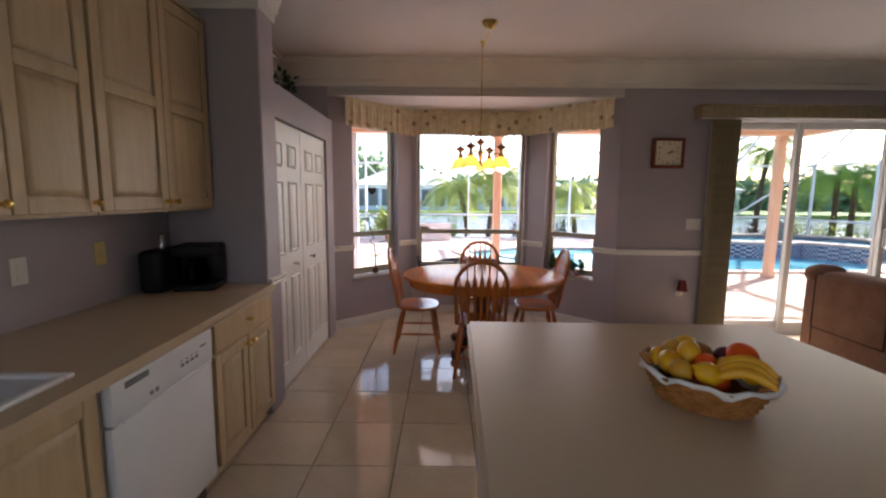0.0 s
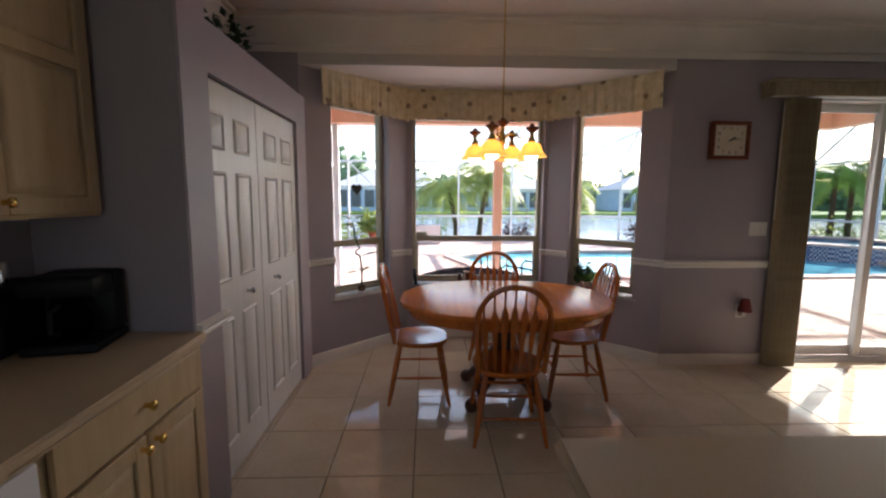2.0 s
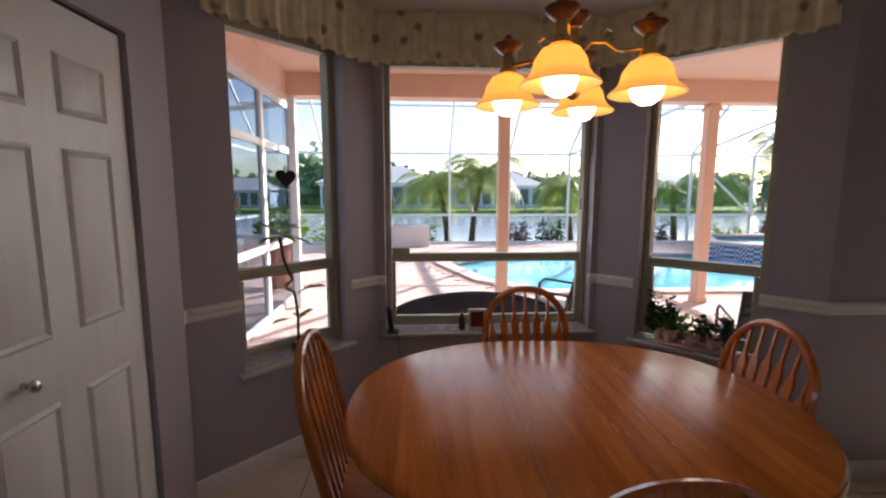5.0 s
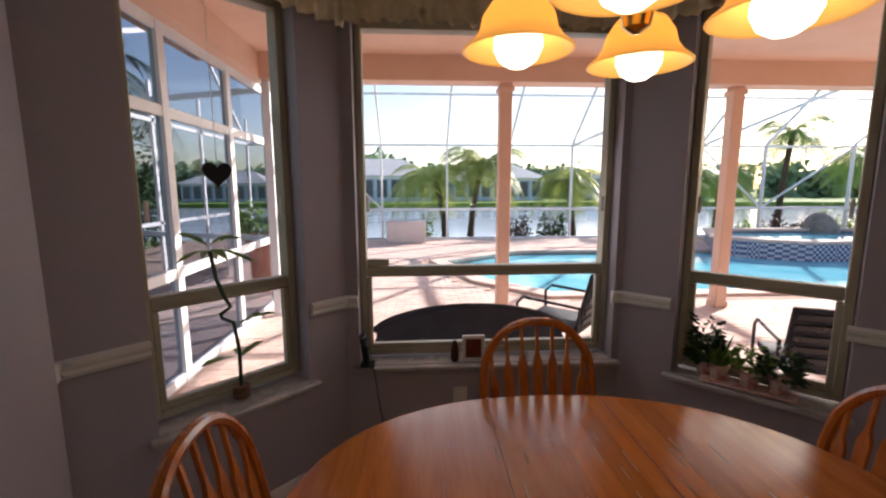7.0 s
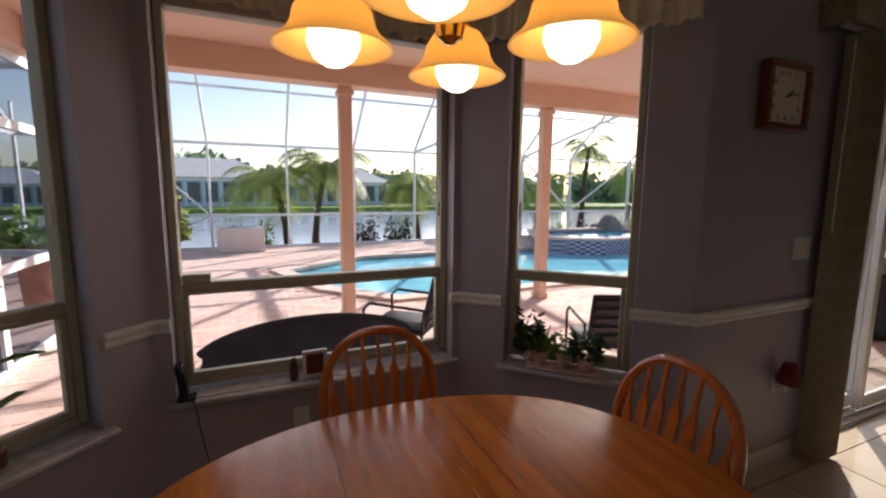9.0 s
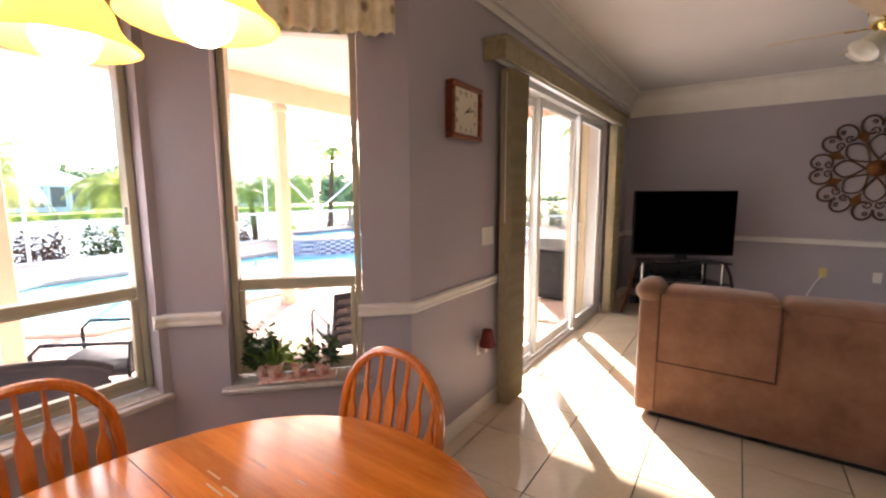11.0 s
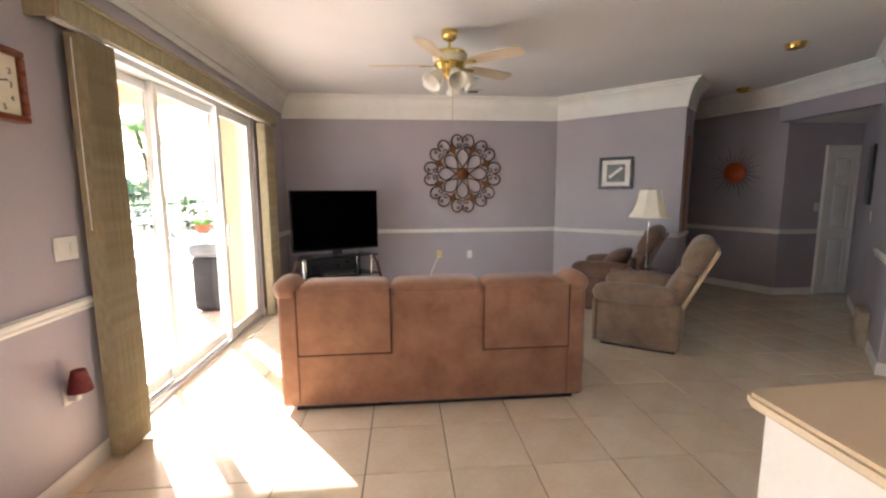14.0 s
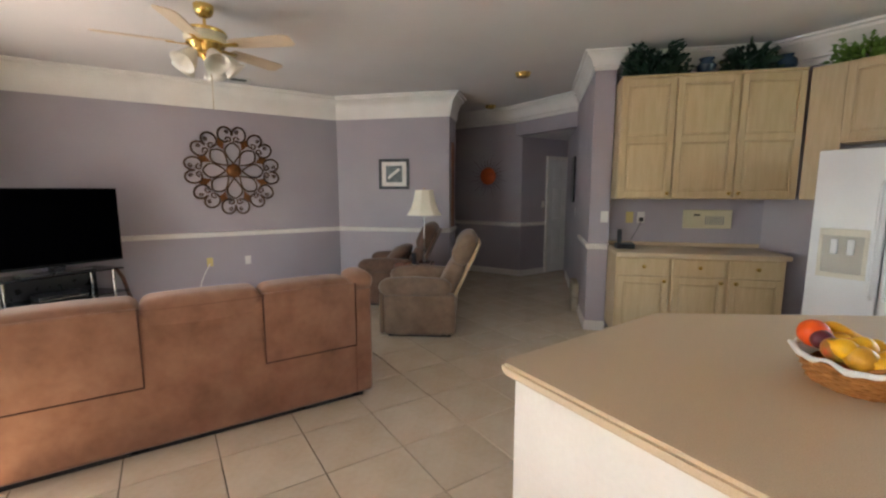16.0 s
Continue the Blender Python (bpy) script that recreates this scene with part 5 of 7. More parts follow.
nt.links.new(b.outputs[0], mx.inputs[1])
nt.links.new(tl.outputs[0], mx.inputs[2])
nt.links.new(mx.outputs[0], nt.nodes["Material Output"].inputs["Surface"])
BULB = glow("lit_bulb", rgb(255, 240, 214), 2.2)
bm = BM()
lathe(bm, [(0.006, 1.745), (0.022, 1.755), (0.026, 1.775), (0.015, 1.79), (0.012, 1.83), (0.022, 1.845), (0.024, 1.90), (0.014, 1.915), (0.012, 1.95), (0.02, 1.955)], 16)
part("column", bm, BRASS, ch)
FINIAL = [(0.006, 0), (0.022, 0.006), (0.045, 0.028), (0.046, 0.034), (0.02, 0.045), (0.014, 0.055), (0.006, 0.062)]
bm = BM()
lathe(bm, FINIAL, 10, (0, 0, 1.955))
part("finial", bm, CHERRY, ch, "turned cherry wood finial")
for i, ang in enumerate((151, 241, 331, 61)):
    a = radians(ang)
    c, s = math.cos(a), math.sin(a)
    bm = BM()
    tube(bm, [(c * r, s * r, z) for r, z in ((0.01, 1.87), (0.05, 1.905), (0.09, 1.90), (0.12, 1.875), (0.16, 1.87), (0.205, 1.87))], 0.0055, 7)
    tube(bm, [(c * 0.09 + 0.0, s * 0.09, 1.90), (c * 0.11, s * 0.11, 1.925), (c * 0.09, s * 0.09, 1.94), (c * 0.075, s * 0.075, 1.925)], 0.004, 6)
    arm = part("arm", bm, BRASS, ch)
    bm = BM()
    lathe(bm, [(0.012, 1.838), (0.03, 1.845), (0.022, 1.862), (0.014, 1.875), (0.016, 1.90), (0.012, 1.902)], 12, (c * 0.205, s * 0.205, 0))
    part("socket", bm, BRASS, arm)
    bm = BM()
    lathe(bm, FINIAL, 10, (c * 0.205, s * 0.205, 1.90))
    part("finial", bm, CHERRY, arm, "turned cherry wood finial")
    bm = BM()
    outer = [(0.022, 1.842), (0.05, 1.832), (0.068, 1.805), (0.074, 1.780), (0.086, 1.762), (0.103, 1.748), (0.106, 1.744)]
    lathe(bm, outer + [(r - 0.004, z - 0.002) for r, z in reversed(outer)], 32, (c * 0.205, s * 0.205, 0), close=False)
    part("shade", bm, AMBER, ch, "amber glass bell shade", smooth=180)
    bm = BM()
    lathe(bm, [(0.012, 1.835), (0.020, 1.82), (0.036, 1.79), (0.046, 1.765), (0.046, 1.748), (0.036, 1.727), (0.018, 1.715), (0.003, 1.712)], 20, (c * 0.205, s * 0.205, 0))
    part("bulb", bm, BULB, ch, "glowing round bulb", smooth=180)
bm = BM()
pts = [(0.0, 0.0, 2.02 + 0.02 * i) for i in range(41)] + [(0.0, -0.06, 2.79), (0.003, -0.16, 2.765), (0.008, -0.28, 2.77), (0.018, -0.40, 2.815)]
tube(bm, pts, [0.004 + 0.0015 * (i % 2) for i in range(len(pts))], 6)
part("chain", bm, BRASS, ch)
bm = BM()
lathe(bm, [(0.008, 2.80), (0.012, 2.83), (0.02, 2.858)], 10)
part("hook", bm, BRASS, ch)
bm = BM()
lathe(bm, [(0.012, 2.80), (0.03, 2.815), (0.055, 2.835), (0.065, 2.859)], 20, (0.022, -0.42, 0))
part("canopy", bm, BRASS, ch)

# wall clock
ck = thing("wall_clock", "square cherry wood wall clock with an ivory dial", "clock", at=pose(2.365, YN - 0.001, 1.955))
bm = BM()
for x0, x1, z0, z1 in ((-0.165, 0.165, 0.125, 0.155), (-0.165, 0.165, -0.155, -0.125), (-0.165, -0.135, -0.125, 0.125), (0.135, 0.165, -0.125, 0.125)):
    box(bm, x0, -0.055, z0, x1, 0, z1, 0.006)
part("case", bm, CHERRY, ck)
bm = BM()
box(bm, -0.135, -0.035, -0.125, 0.135, -0.004, 0.125)
part("dial", bm, FACE, ck)
DARKINK = material("dark_ink", rgb(70, 60, 52), 0.7)


def text(body, size, parent, at, mat, name="numeral"):
    cu = bpy.data.curves.new(name, "FONT")
    cu.body, cu.size, cu.align_x, cu.align_y, cu.extrude = body, size, "CENTER", "CENTER", 0.0006
    cu.materials.append(mat)
    shape = new(name, cu)
    data = bpy.data.meshes.new_from_object(shape)
    bpy.data.objects.remove(shape)
    ob = new(name, data)
    ob.parent, ob.matrix_basis = parent, at
    return ob


for i in range(1, 13):
    a = radians(90 - 30 * i)
    k2 = 0.098 / max(abs(math.cos(a)), abs(math.sin(a)), 0.80)
    text(str(i), 0.036, ck, Matrix.Translation((math.cos(a) * k2, -0.0362, math.sin(a) * k2)) @ Matrix.Rotation(radians(90), 4, "X"), DARKINK)
for name, deg, L, w in (("hour_pointer", 58, 0.055, 0.005), ("minute_pointer", 78, 0.085, 0.0035)):
    bm = BM()
    a = radians(90 - deg)
    box(bm, -0.012, -0.0385, -w, L, -0.037, w, m=Matrix.Rotation(-a, 4, "Y"))
    part(name, bm, DARKINK, ck)

plate("light_switch", pose(2.70, YN - 0.0005, 1.215), 0.155, 0.12, WHITE, "white double switch plate on the mauve wall", "switch", ((-0.035, 0, 0.03, 0.06, False), (0.035, 0, 0.03, 0.06, False)))
plate("outlet", local(BAY_CL, BAY_CR) @ Matrix.Translation((0.586, 0, 0.37)), 0.075, 0.118, WHITE, "white wall outlet below the wide bay window", "outlet", OUTLET)
nl = thing("night_light", "plug-in night light with a maroon shade", "night light", at=pose(2.60, YN, 0.50))
bm = BM()
box(bm, -0.035, -0.007, -0.07, 0.035, -0.001, 0.05, 0.004)
part("outlet_plate", bm, WHITE, nl)
bm = BM()
lathe(bm, [(0.055, 0.0), (0.05, 0.03), (0.038, 0.08), (0.032, 0.11), (0.02, 0.112)], 18, (0, -0.065, 0.0))
part("shade", bm, MAROON, nl)
bm = BM()
box(bm, -0.018, -0.06, -0.05, 0.018, -0.0075, -0.002, 0.006)
part("plug", bm, WHITE, nl)

# sill things
hs = thing("hanging_heart", "dark heart-shaped ornament hanging in the window", "ornament")
mid = (LW[0] + LW[1]) / 2
hm = local(mid[:], LW[1][:], 0.02)
bm = BM()
pts = []
for i in range(36):
    t = 2 * math.pi * i / 36
    pts.append((0.0036 * 16 * math.sin(t) ** 3, 0.0036 * (13 * math.cos(t) - 5 * math.cos(2 * t) - 2 * math.cos(3 * t) - math.cos(4 * t))))
f = [bm.verts.new((x, -0.006, z)) for x, z in pts]
g = [bm.verts.new((x, 0.006, z)) for x, z in pts]
bm.faces.new(f)
bm.faces.new(list(reversed(g)))
for i in range(36):
    bm.faces.new((f[i], f[(i + 1) % 36], g[(i + 1) % 36], g[i]))
part("heart", bm, BLACK, hs, at=hm @ Matrix.Translation((-0.014, 0.05, 1.545)))
bm = BM()
tube(bm, [(-0.014, 0.05, 1.59), (-0.014, 0.05, 2.29)], 0.0015, 5)
part("string", bm, WHITE, hs, at=hm)
bb = thing("lucky_bamboo", "curly bamboo stem with green leaves in a glass jar", "plant", at=hm @ Matrix.Translation((0.014, 0.035, SILL + 0.005)))
bm = BM()
lathe(bm, [(0.038, 0.0), (0.042, 0.01), (0.042, 0.10), (0.034, 0.115), (0.036, 0.13), (0.030, 0.128), (0.030, 0.112), (0.037, 0.10), (0.036, 0.012)], 20)
part("jar", bm, GLASS, bb, "clear glass jar")
bm = BM()
lathe(bm, [(0.035, 0.012), (0.035, 0.065), (0.0, 0.066)], 16)
part("pebbles", bm, material("brown_pebbles", rgb(120, 78, 50), 0.7, second=rgb(80, 50, 34), scale=120), bb)
bm = BM()
tube(bm, [(0, 0, 0.03), (0.004, 0, 0.22), (-0.008, 0.01, 0.35), (-0.048, 0.02, 0.375), (-0.062, 0, 0.40), (-0.024, -0.01, 0.425), (-0.042, 0, 0.47), (-0.065, 0.01, 0.55), (-0.085, 0, 0.67)], 0.0085, 7)
part("stem", bm, LEAFDARK, bb)
rnd = random.Random(4)
bm = BM()
for z0, cnt in ((0.68, 8), (0.33, 2), (0.20, 3)):
    for i in range(cnt):
        a, up = rnd.uniform(0, 6.28), rnd.uniform(-0.25, 0.9)
        d = Vector((math.cos(a), math.sin(a), up)).normalized()
        p, L, w = Vector((-0.085 if z0 > 0.5 else -0.01, 0, z0 + rnd.uniform(-0.03, 0.02))), rnd.uniform(0.12, 0.20), 0.022
        s = d.cross(Vector((0, 0, 1))).normalized()
        q = [p, p + d * L * 0.4 + s * w, p + d * L * 0.8 + s * w * 0.5 - Vector((0, 0, 0.012)), p + d * L - Vector((0, 0, 0.035)), p + d * L * 0.8 - s * w * 0.5 - Vector((0, 0, 0.012)), p + d * L * 0.4 - s * w]
        bm.faces.new([bm.verts.new(v) for v in q])
part("leaves", bm, LEAF, bb, smooth=None)
rm = local(RW[0][:], RW[1][:])
CERAMIC = material("painted_ceramic", rgb(226, 214, 200), 0.35, second=rgb(176, 60, 48), scale=26, fine=40, amount=1)
for i, (x, label, n, size, mat) in enumerate(((0.20, "spiky aloe in a painted white pot on the sill", 0, 0, LEAF), (0.32, "green plant in a painted white pot on the sill", 70, 0.045, LEAF), (0.43, "dark leafy plant in a painted white pot on the sill", 90, 0.05, LEAFDARK))):
    p = pot_plant("sill_plant", rm @ Matrix.Translation((x, 0.03, SILL + 0.019)), label, int(n * 1.5), 0.07, 0.06, 0.125, size or 0.05, 20 + i, mat, (0.042, 0.075), CERAMIC, group="plants on the bay sill")
    if i == 0:
        for j in range(16):
            a, tilt = 2.4 * j, 0.25 + 0.045 * j
            d = Vector((math.cos(a) * tilt, math.sin(a) * tilt, 1 - 0.03 * j)).normalized()
            bm = BM()
            tube(bm, [Vector((0, 0, 0.06)), Vector((0, 0, 0.06)) + d * 0.08, Vector((0, 0, 0.052)) + d * 0.17], [0.012, 0.009, 0.001], 5, flat=0.4)
            part("leaf", bm, LEAF, p)
bm = BM()
box(bm, 0.13, -0.03, SILL + 0.0055, 0.50, 0.085, SILL + 0.018, 0.005)
whole("plant_tray", bm, CERAMIC, "long cream tray under the sill plants", "tray", at=rm)
pot_plant("sill_plant", rm @ Matrix.Translation((0.135, 0.07, SILL + 0.006)), "round dark leafy plant with yellow buds on the sill", 420, 0.065, 0.05, 0.17, 0.045, 31, LEAFDARK, (0.04, 0.08), CERAMIC, group="plants on the bay sill")
cm_ = local(CW[0][:], CW[1][:])
rt = thing("router", "small black upright router on the window sill", "router", at=cm_ @ Matrix.Translation((0.035, -0.005, SILL + 0.005)))
bm = BM()
box(bm, -0.012, -0.03, 0.012, 0.02, 0.03, 0.17, 0.008, m=Matrix.Rotation(radians(-7), 4, "Y"), seg=2)
part("body", bm, BLACK, rt)
bm = BM()
box(bm, -0.03, -0.035, 0, 0.045, 0.035, 0.012, 0.004)
part("foot", bm, BLACK, rt)
bm = BM()
tube(bm, [(0.03, -0.03, 0.01), (0.045, -0.055, -0.02), (0.055, -0.03, -0.15), (0.10, -0.012, -0.45), (0.15, -0.012, -0.58)], 0.003, 5)
part("cable", bm, BLACK, rt)
pf = thing("photo_frame", "small wooden photo frame with a pale mount on the sill", "photo frame", at=cm_ @ Matrix.Translation((0.60, 0.02, SILL + 0.005)))
bm = BM()
for x0, x1, z0, z1 in ((-0.06, 0.06, 0, 0.018), (-0.06, 0.06, 0.122, 0.14), (-0.06, -0.042, 0.018, 0.122), (0.042, 0.06, 0.018, 0.122)):
    box(bm, x0, -0.01, z0, x1, 0.01, z1, 0.003)
part("frame", bm, WHITE, pf)
bm = BM()
box(bm, -0.042, -0.004, 0.018, 0.042, 0.004, 0.122)
part("picture", bm, CHERRY, pf)
vase("salt_shaker", cm_ @ Matrix.Translation((0.50, 0.02, SILL + 0.005)), [(0.018, 0), (0.024, 0.02), (0.02, 0.08), (0.012, 0.10), (0.010, 0.115)], DARKWOOD, "small dark wooden shaker on the sill")

# ---- living room ----
def cushion(bm, x0, y0, z0, x1, y1, z1, r=0.06, m=None, puff=0.02):
    """A soft block: rounded edges with its broad faces puffed out."""
    geo = box(bm, x0, y0, z0, x1, y1, z1, r, seg=3)
    c = Vector(((x0 + x1) / 2, (y0 + y1) / 2, (z0 + z1) / 2))
    h = Vector((abs(x1 - x0) / 2, abs(y1 - y0) / 2, abs(z1 - z0) / 2))
    edges = list({e for v in geo for e in v.link_edges})
    bmesh.ops.subdivide_edges(bm, edges=[e for e in edges if e.calc_length() > r * 2.5], cuts=3, use_grid_fill=True)
    near = [v for v in bm.verts if all(abs(v.co[i] - c[i]) <= h[i] + 1e-4 for i in range(3))]
    for v in near:
        q = [(v.co[i] - c[i]) / h[i] for i in range(3)]
        f = [max(0.0, 1 - q[i] ** 2) for i in range(3)]
        v.co += Vector((q[0] * f[1] * f[2], q[1] * f[0] * f[2], q[2] * f[0] * f[1])) * puff
    if m is not None:
        bmesh.ops.transform(bm, matrix=m, verts=near)


SY0, SY1, SB = 1.385, 3.44, 3.225
sofa = thing("sofa", "long brown microsuede sofa seen from its panelled back", "sofa")
lean = Matrix(((1, 0, -0.03, 0), (0, 1, 0, 0), (0, 0, 1, 0), (0, 0, 0, 1)))
bm = BM()
cushion(bm, SB, SY0 - 0.022, 0.03, SB + 0.16, SY1 + 0.042, 0.82, 0.03, puff=0.004)
part("back_frame", bm, SUEDE, sofa, smooth=60)
bm = BM()
box(bm, SB + 0.03, SY0 + 0.05, 0.0, SB + 0.90, SY1 - 0.05, 0.03)
part("plinth", bm, BLACK, sofa)
for y0, y1 in ((1.50, 2.10), (2.10, 2.735), (2.735, 3.35)):
    bm = BM()
    cushion(bm, SB + 0.0, y0 + 0.006, 0.70, SB + 0.27, y1 - 0.006, 0.885, 0.055, puff=0.012)
    part("back_cushion", bm, SUEDE, sofa, smooth=60)
    bm = BM()
    cushion(bm, SB + 0.25, y0 + 0.006, 0.30, SB + 0.90, y1 - 0.006, 0.48, 0.06)
    part("seat_cushion", bm, SUEDE, sofa, smooth=60)
for y0, y1 in ((1.49, 2.095), (2.735, 3.355)):
    bm = BM()
    cushion(bm, SB - 0.012, y0, 0.40, SB + 0.02, y1, 0.85, 0.010, puff=0.006)
    p = part("back_panel", bm, SUEDE, sofa, "padded back panel with dark piping", smooth=60)
    bm = BM()
    tube(bm, [(SB - 0.011, y0, 0.85), (SB - 0.011, y0, 0.40), (SB - 0.011, y1, 0.40), (SB - 0.011, y1, 0.85)], 0.006, 6)
    part("piping", bm, PIPING, p)
for y in (1.49, 3.36):
    bm = BM()
    tube(bm, [(SB - 0.003, y, 0.06), (SB - 0.004, y, 0.40), (SB - 0.004, y, 0.84)], 0.004, 6)
    part("seam", bm, SEAM, sofa)
bm = BM()
tube(bm, [(SB - 0.004, 2.10, 0.835), (SB - 0.008, 2.42, 0.832), (SB - 0.004, 2.73, 0.835)], 0.004, 6)
part("seam", bm, SEAM, sofa)
for y0, y1 in ((SY0 - 0.03, 1.495), (3.355, SY1 + 0.05)):
    bm = BM()
    cushion(bm, SB + 0.10, y0, 0.03, SB + 0.90, y1, 0.62, 0.045, puff=0.012)
    arm = part("arm", bm, SUEDE, sofa, smooth=60)
    bm = BM()
    cushion(bm, SB - 0.012, y0 - 0.006, 0.785, SB + 0.27, y1 + 0.012, 0.912, 0.055, puff=0.02)
    part("wing", bm, SUEDE, arm, smooth=60)


def recliner(at, mat, label, back=TAN):
    """Faces +y, 0.86 m wide, with pillow arms and a leaning back."""
    r = thing("recliner", label, "armchair", at=at)
    for sx in (-1, 1):
        bm = BM()
        x0, x1 = sorted((sx * 0.43, sx * 0.27))
        cushion(bm, x0, -0.36, 0.03, x1, 0.37, 0.45, 0.04, puff=0.012)
        side = part("side", bm, mat, r, smooth=60)
        bm = BM()
        cushion(bm, x0 - 0.012, -0.30, 0.43, x1 + 0.012, 0.40, 0.60, 0.07, puff=0.025)
        part("arm_pad", bm, mat, side, smooth=60)
        bm = BM()
        cushion(bm, x0 + 0.01, 0.36, 0.04, x1 - 0.01, 0.41, 0.46, 0.02, puff=0.01)
        part("front_panel", bm, mat, side, smooth=60)
    bm = BM()
    cushion(bm, -0.265, -0.25, 0.28, 0.265, 0.40, 0.47, 0.06, puff=0.03)
    part("seat_cushion", bm, mat, r, smooth=60)
    bm = BM()
    cushion(bm, -0.265, 0.38, 0.08, 0.265, 0.44, 0.30, 0.03, puff=0.015)
    part("footrest", bm, mat, r, smooth=60)
    tilt = Matrix.Translation((0, -0.24, 0.36)) @ Matrix.Rotation(radians(25), 4, "X")
    bm = BM()
    cushion(bm, -0.31, -0.06, -0.02, 0.31, 0.10, 0.42, 0.06, tilt, 0.03)
    cushion(bm, -0.32, -0.06, 0.40, 0.32, 0.12, 0.74, 0.08, tilt, 0.03)
    part("backrest", bm, mat, r, smooth=60)
    bm = BM()
    cushion(bm, -0.30, -0.095, 0.0, 0.30, -0.062, 0.70, 0.02, tilt, 0.006)
    part("back_shell", bm, back, r, "pale tan back shell", smooth=60)
    bm = BM()
    box(bm, -0.36, -0.32, 0.0, 0.36, 0.33, 0.028)
    part("base", bm, BLACK, r)
    return r


recliner(pose(4.42, 0.235, 0, 0, 0, -36), TAUPE, "taupe microsuede recliner leaning back beside the sofa")
BROWN2 = material("dark_brown_microsuede", rgb(108, 80, 64), 0.92, second=rgb(84, 60, 48), scale=6, fine=24, bump=0.15, bump_scale=300, sheen=0.2)
recliner(pose(5.68, -0.06, 0, 0, 0, -38), BROWN2, "dark brown recliner with a loose cushion by the angled wall", BROWN2)
bm = BM()
cushion(bm, -0.2, -0.06, 0, 0.2, 0.06, 0.36, 0.05, puff=0.05)
whole("throw_pillow", bm, BROWN2, "dark brown throw pillow on the recliner", "pillow", smooth=60, at=pose(5.72, 0.02, 0.50, 50, 0, -38))

et = thing("end_table", "orange-brown wooden end table between the recliners", "side table", at=pose(5.10, -0.04, 0, 0, 0, -36) @ Matrix.Diagonal((1, 1, 1.08, 1)))
bm = BM()
oval(bm, 0.27, 0.25, 0.515, 0.54, 0.008, 32, 3.2)
part("tabletop", bm, CHERRY, et)
bm = BM()
box(bm, -0.20, -0.18, 0.36, 0.20, 0.18, 0.5145, 0.006)
part("drawer_box", bm, material("orange_oak", rgb(176, 84, 34), 0.35, second=rgb(140, 60, 24), scale=6, stretch=(1, 1, 6)), et)
for sx in (-1, 1):
    for sy in (-1, 1):
        bm = BM()
        tube(bm, [(sx * 0.19, sy * 0.17, 0.36), (sx * 0.2, sy * 0.18, 0.2), (sx * 0.21, sy * 0.19, 0.0)], [0.022, 0.018, 0.014], 8)
        part("leg", bm, CHERRY, et)
lp = thing("table_lamp", "slim steel table lamp with an ivory bell shade", "lamp", at=pose(5.05, -0.15, 0.584))
bm = BM()
lathe(bm, [(0.075, 0), (0.075, 0.012), (0.02, 0.025), (0.010, 0.05), (0.010, 0.30), (0.016, 0.31), (0.010, 0.32), (0.010, 0.70)], 18)
part("stem", bm, CHROME, lp)
bm = BM()
shade_p = [(0.225, 0.605), (0.185, 0.66), (0.145, 0.76), (0.122, 0.87), (0.115, 0.915)]
lathe(bm, shade_p + [(r - 0.003, z) for r, z in reversed(shade_p)], 8, close=False)
part("shade", bm, SHADE, lp, "ivory eight-sided bell shade", smooth=20)
bm = BM()
lathe(bm, [(0.004, 0.70), (0.004, 0.92), (0.012, 0.93), (0.003, 0.945)], 10)
part("finial", bm, BRASS, lp)
ht = thing("cordless_handset", "dark cordless handset upright on the end table", "telephone", at=pose(5.0, 0.02, 0.584, 0, 0, 20))
bm = BM()
box(bm, -0.025, -0.02, 0, 0.025, 0.02, 0.15, 0.010, m=Matrix.Rotation(radians(-8), 4, "X"), seg=2)
part("handset", bm, BLACK, ht)
bm = BM()
box(bm, -0.04, -0.04, 0, 0.04, 0.05, 0.02, 0.006)
part("cradle", bm, CHROME, ht)

# television on its corner stand
TA, TB = Vector((5.82, 4.02)), Vector((6.34, 2.99))
TM = local(TA[:], TB[:])
tvw = (TB - TA).length
tv = thing("television", "large black flat television on a corner stand", "television", at=TM)
bm = BM()
box(bm, 0, 0.0, 0.735, tvw, 0.06, 1.515, 0.010, seg=2)
part("casing", bm, material("matt_black_casing", rgb(9, 9, 11), 0.5, specular=0.2), tv)
bm = BM()
box(bm, 0.014, -0.003, 0.765, tvw - 0.014, -0.0005, 1.503)
part("screen", bm, SCREEN, tv, "dark switched-off screen")
bm = BM()
box(bm, tvw / 2 - 0.06, 0.0, 0.68, tvw / 2 + 0.06, 0.05, 0.735)
box(bm, tvw / 2 - 0.30, -0.08, 0.655, tvw / 2 + 0.30, 0.16, 0.68, 0.008)
part("foot", bm, BLACK, tv)
st = thing("tv_stand", "black glass television stand with steel posts and curved dark legs", "tv stand", at=TM)
SMOKED = material("smoked_glass", rgb(20, 22, 26), 0.1)
# Black sheet added behind the shelves to darken the gaps between them.
bm = BM()
box(bm, 0.16, 0.285, 0.155, tvw - 0.16, 0.30, 0.638)
part("back_panel", bm, BLACK, st)
for z, dx in ((0.64, 0.03), (0.38, 0.0), (0.14, -0.02)):
    bm = BM()
    prism(bm, [(dx, -0.06), (tvw - dx, -0.06), (tvw - dx - 0.12, 0.32), (dx + 0.12, 0.32)], z, z + 0.014)
    part("shelf", bm, SMOKED, st)
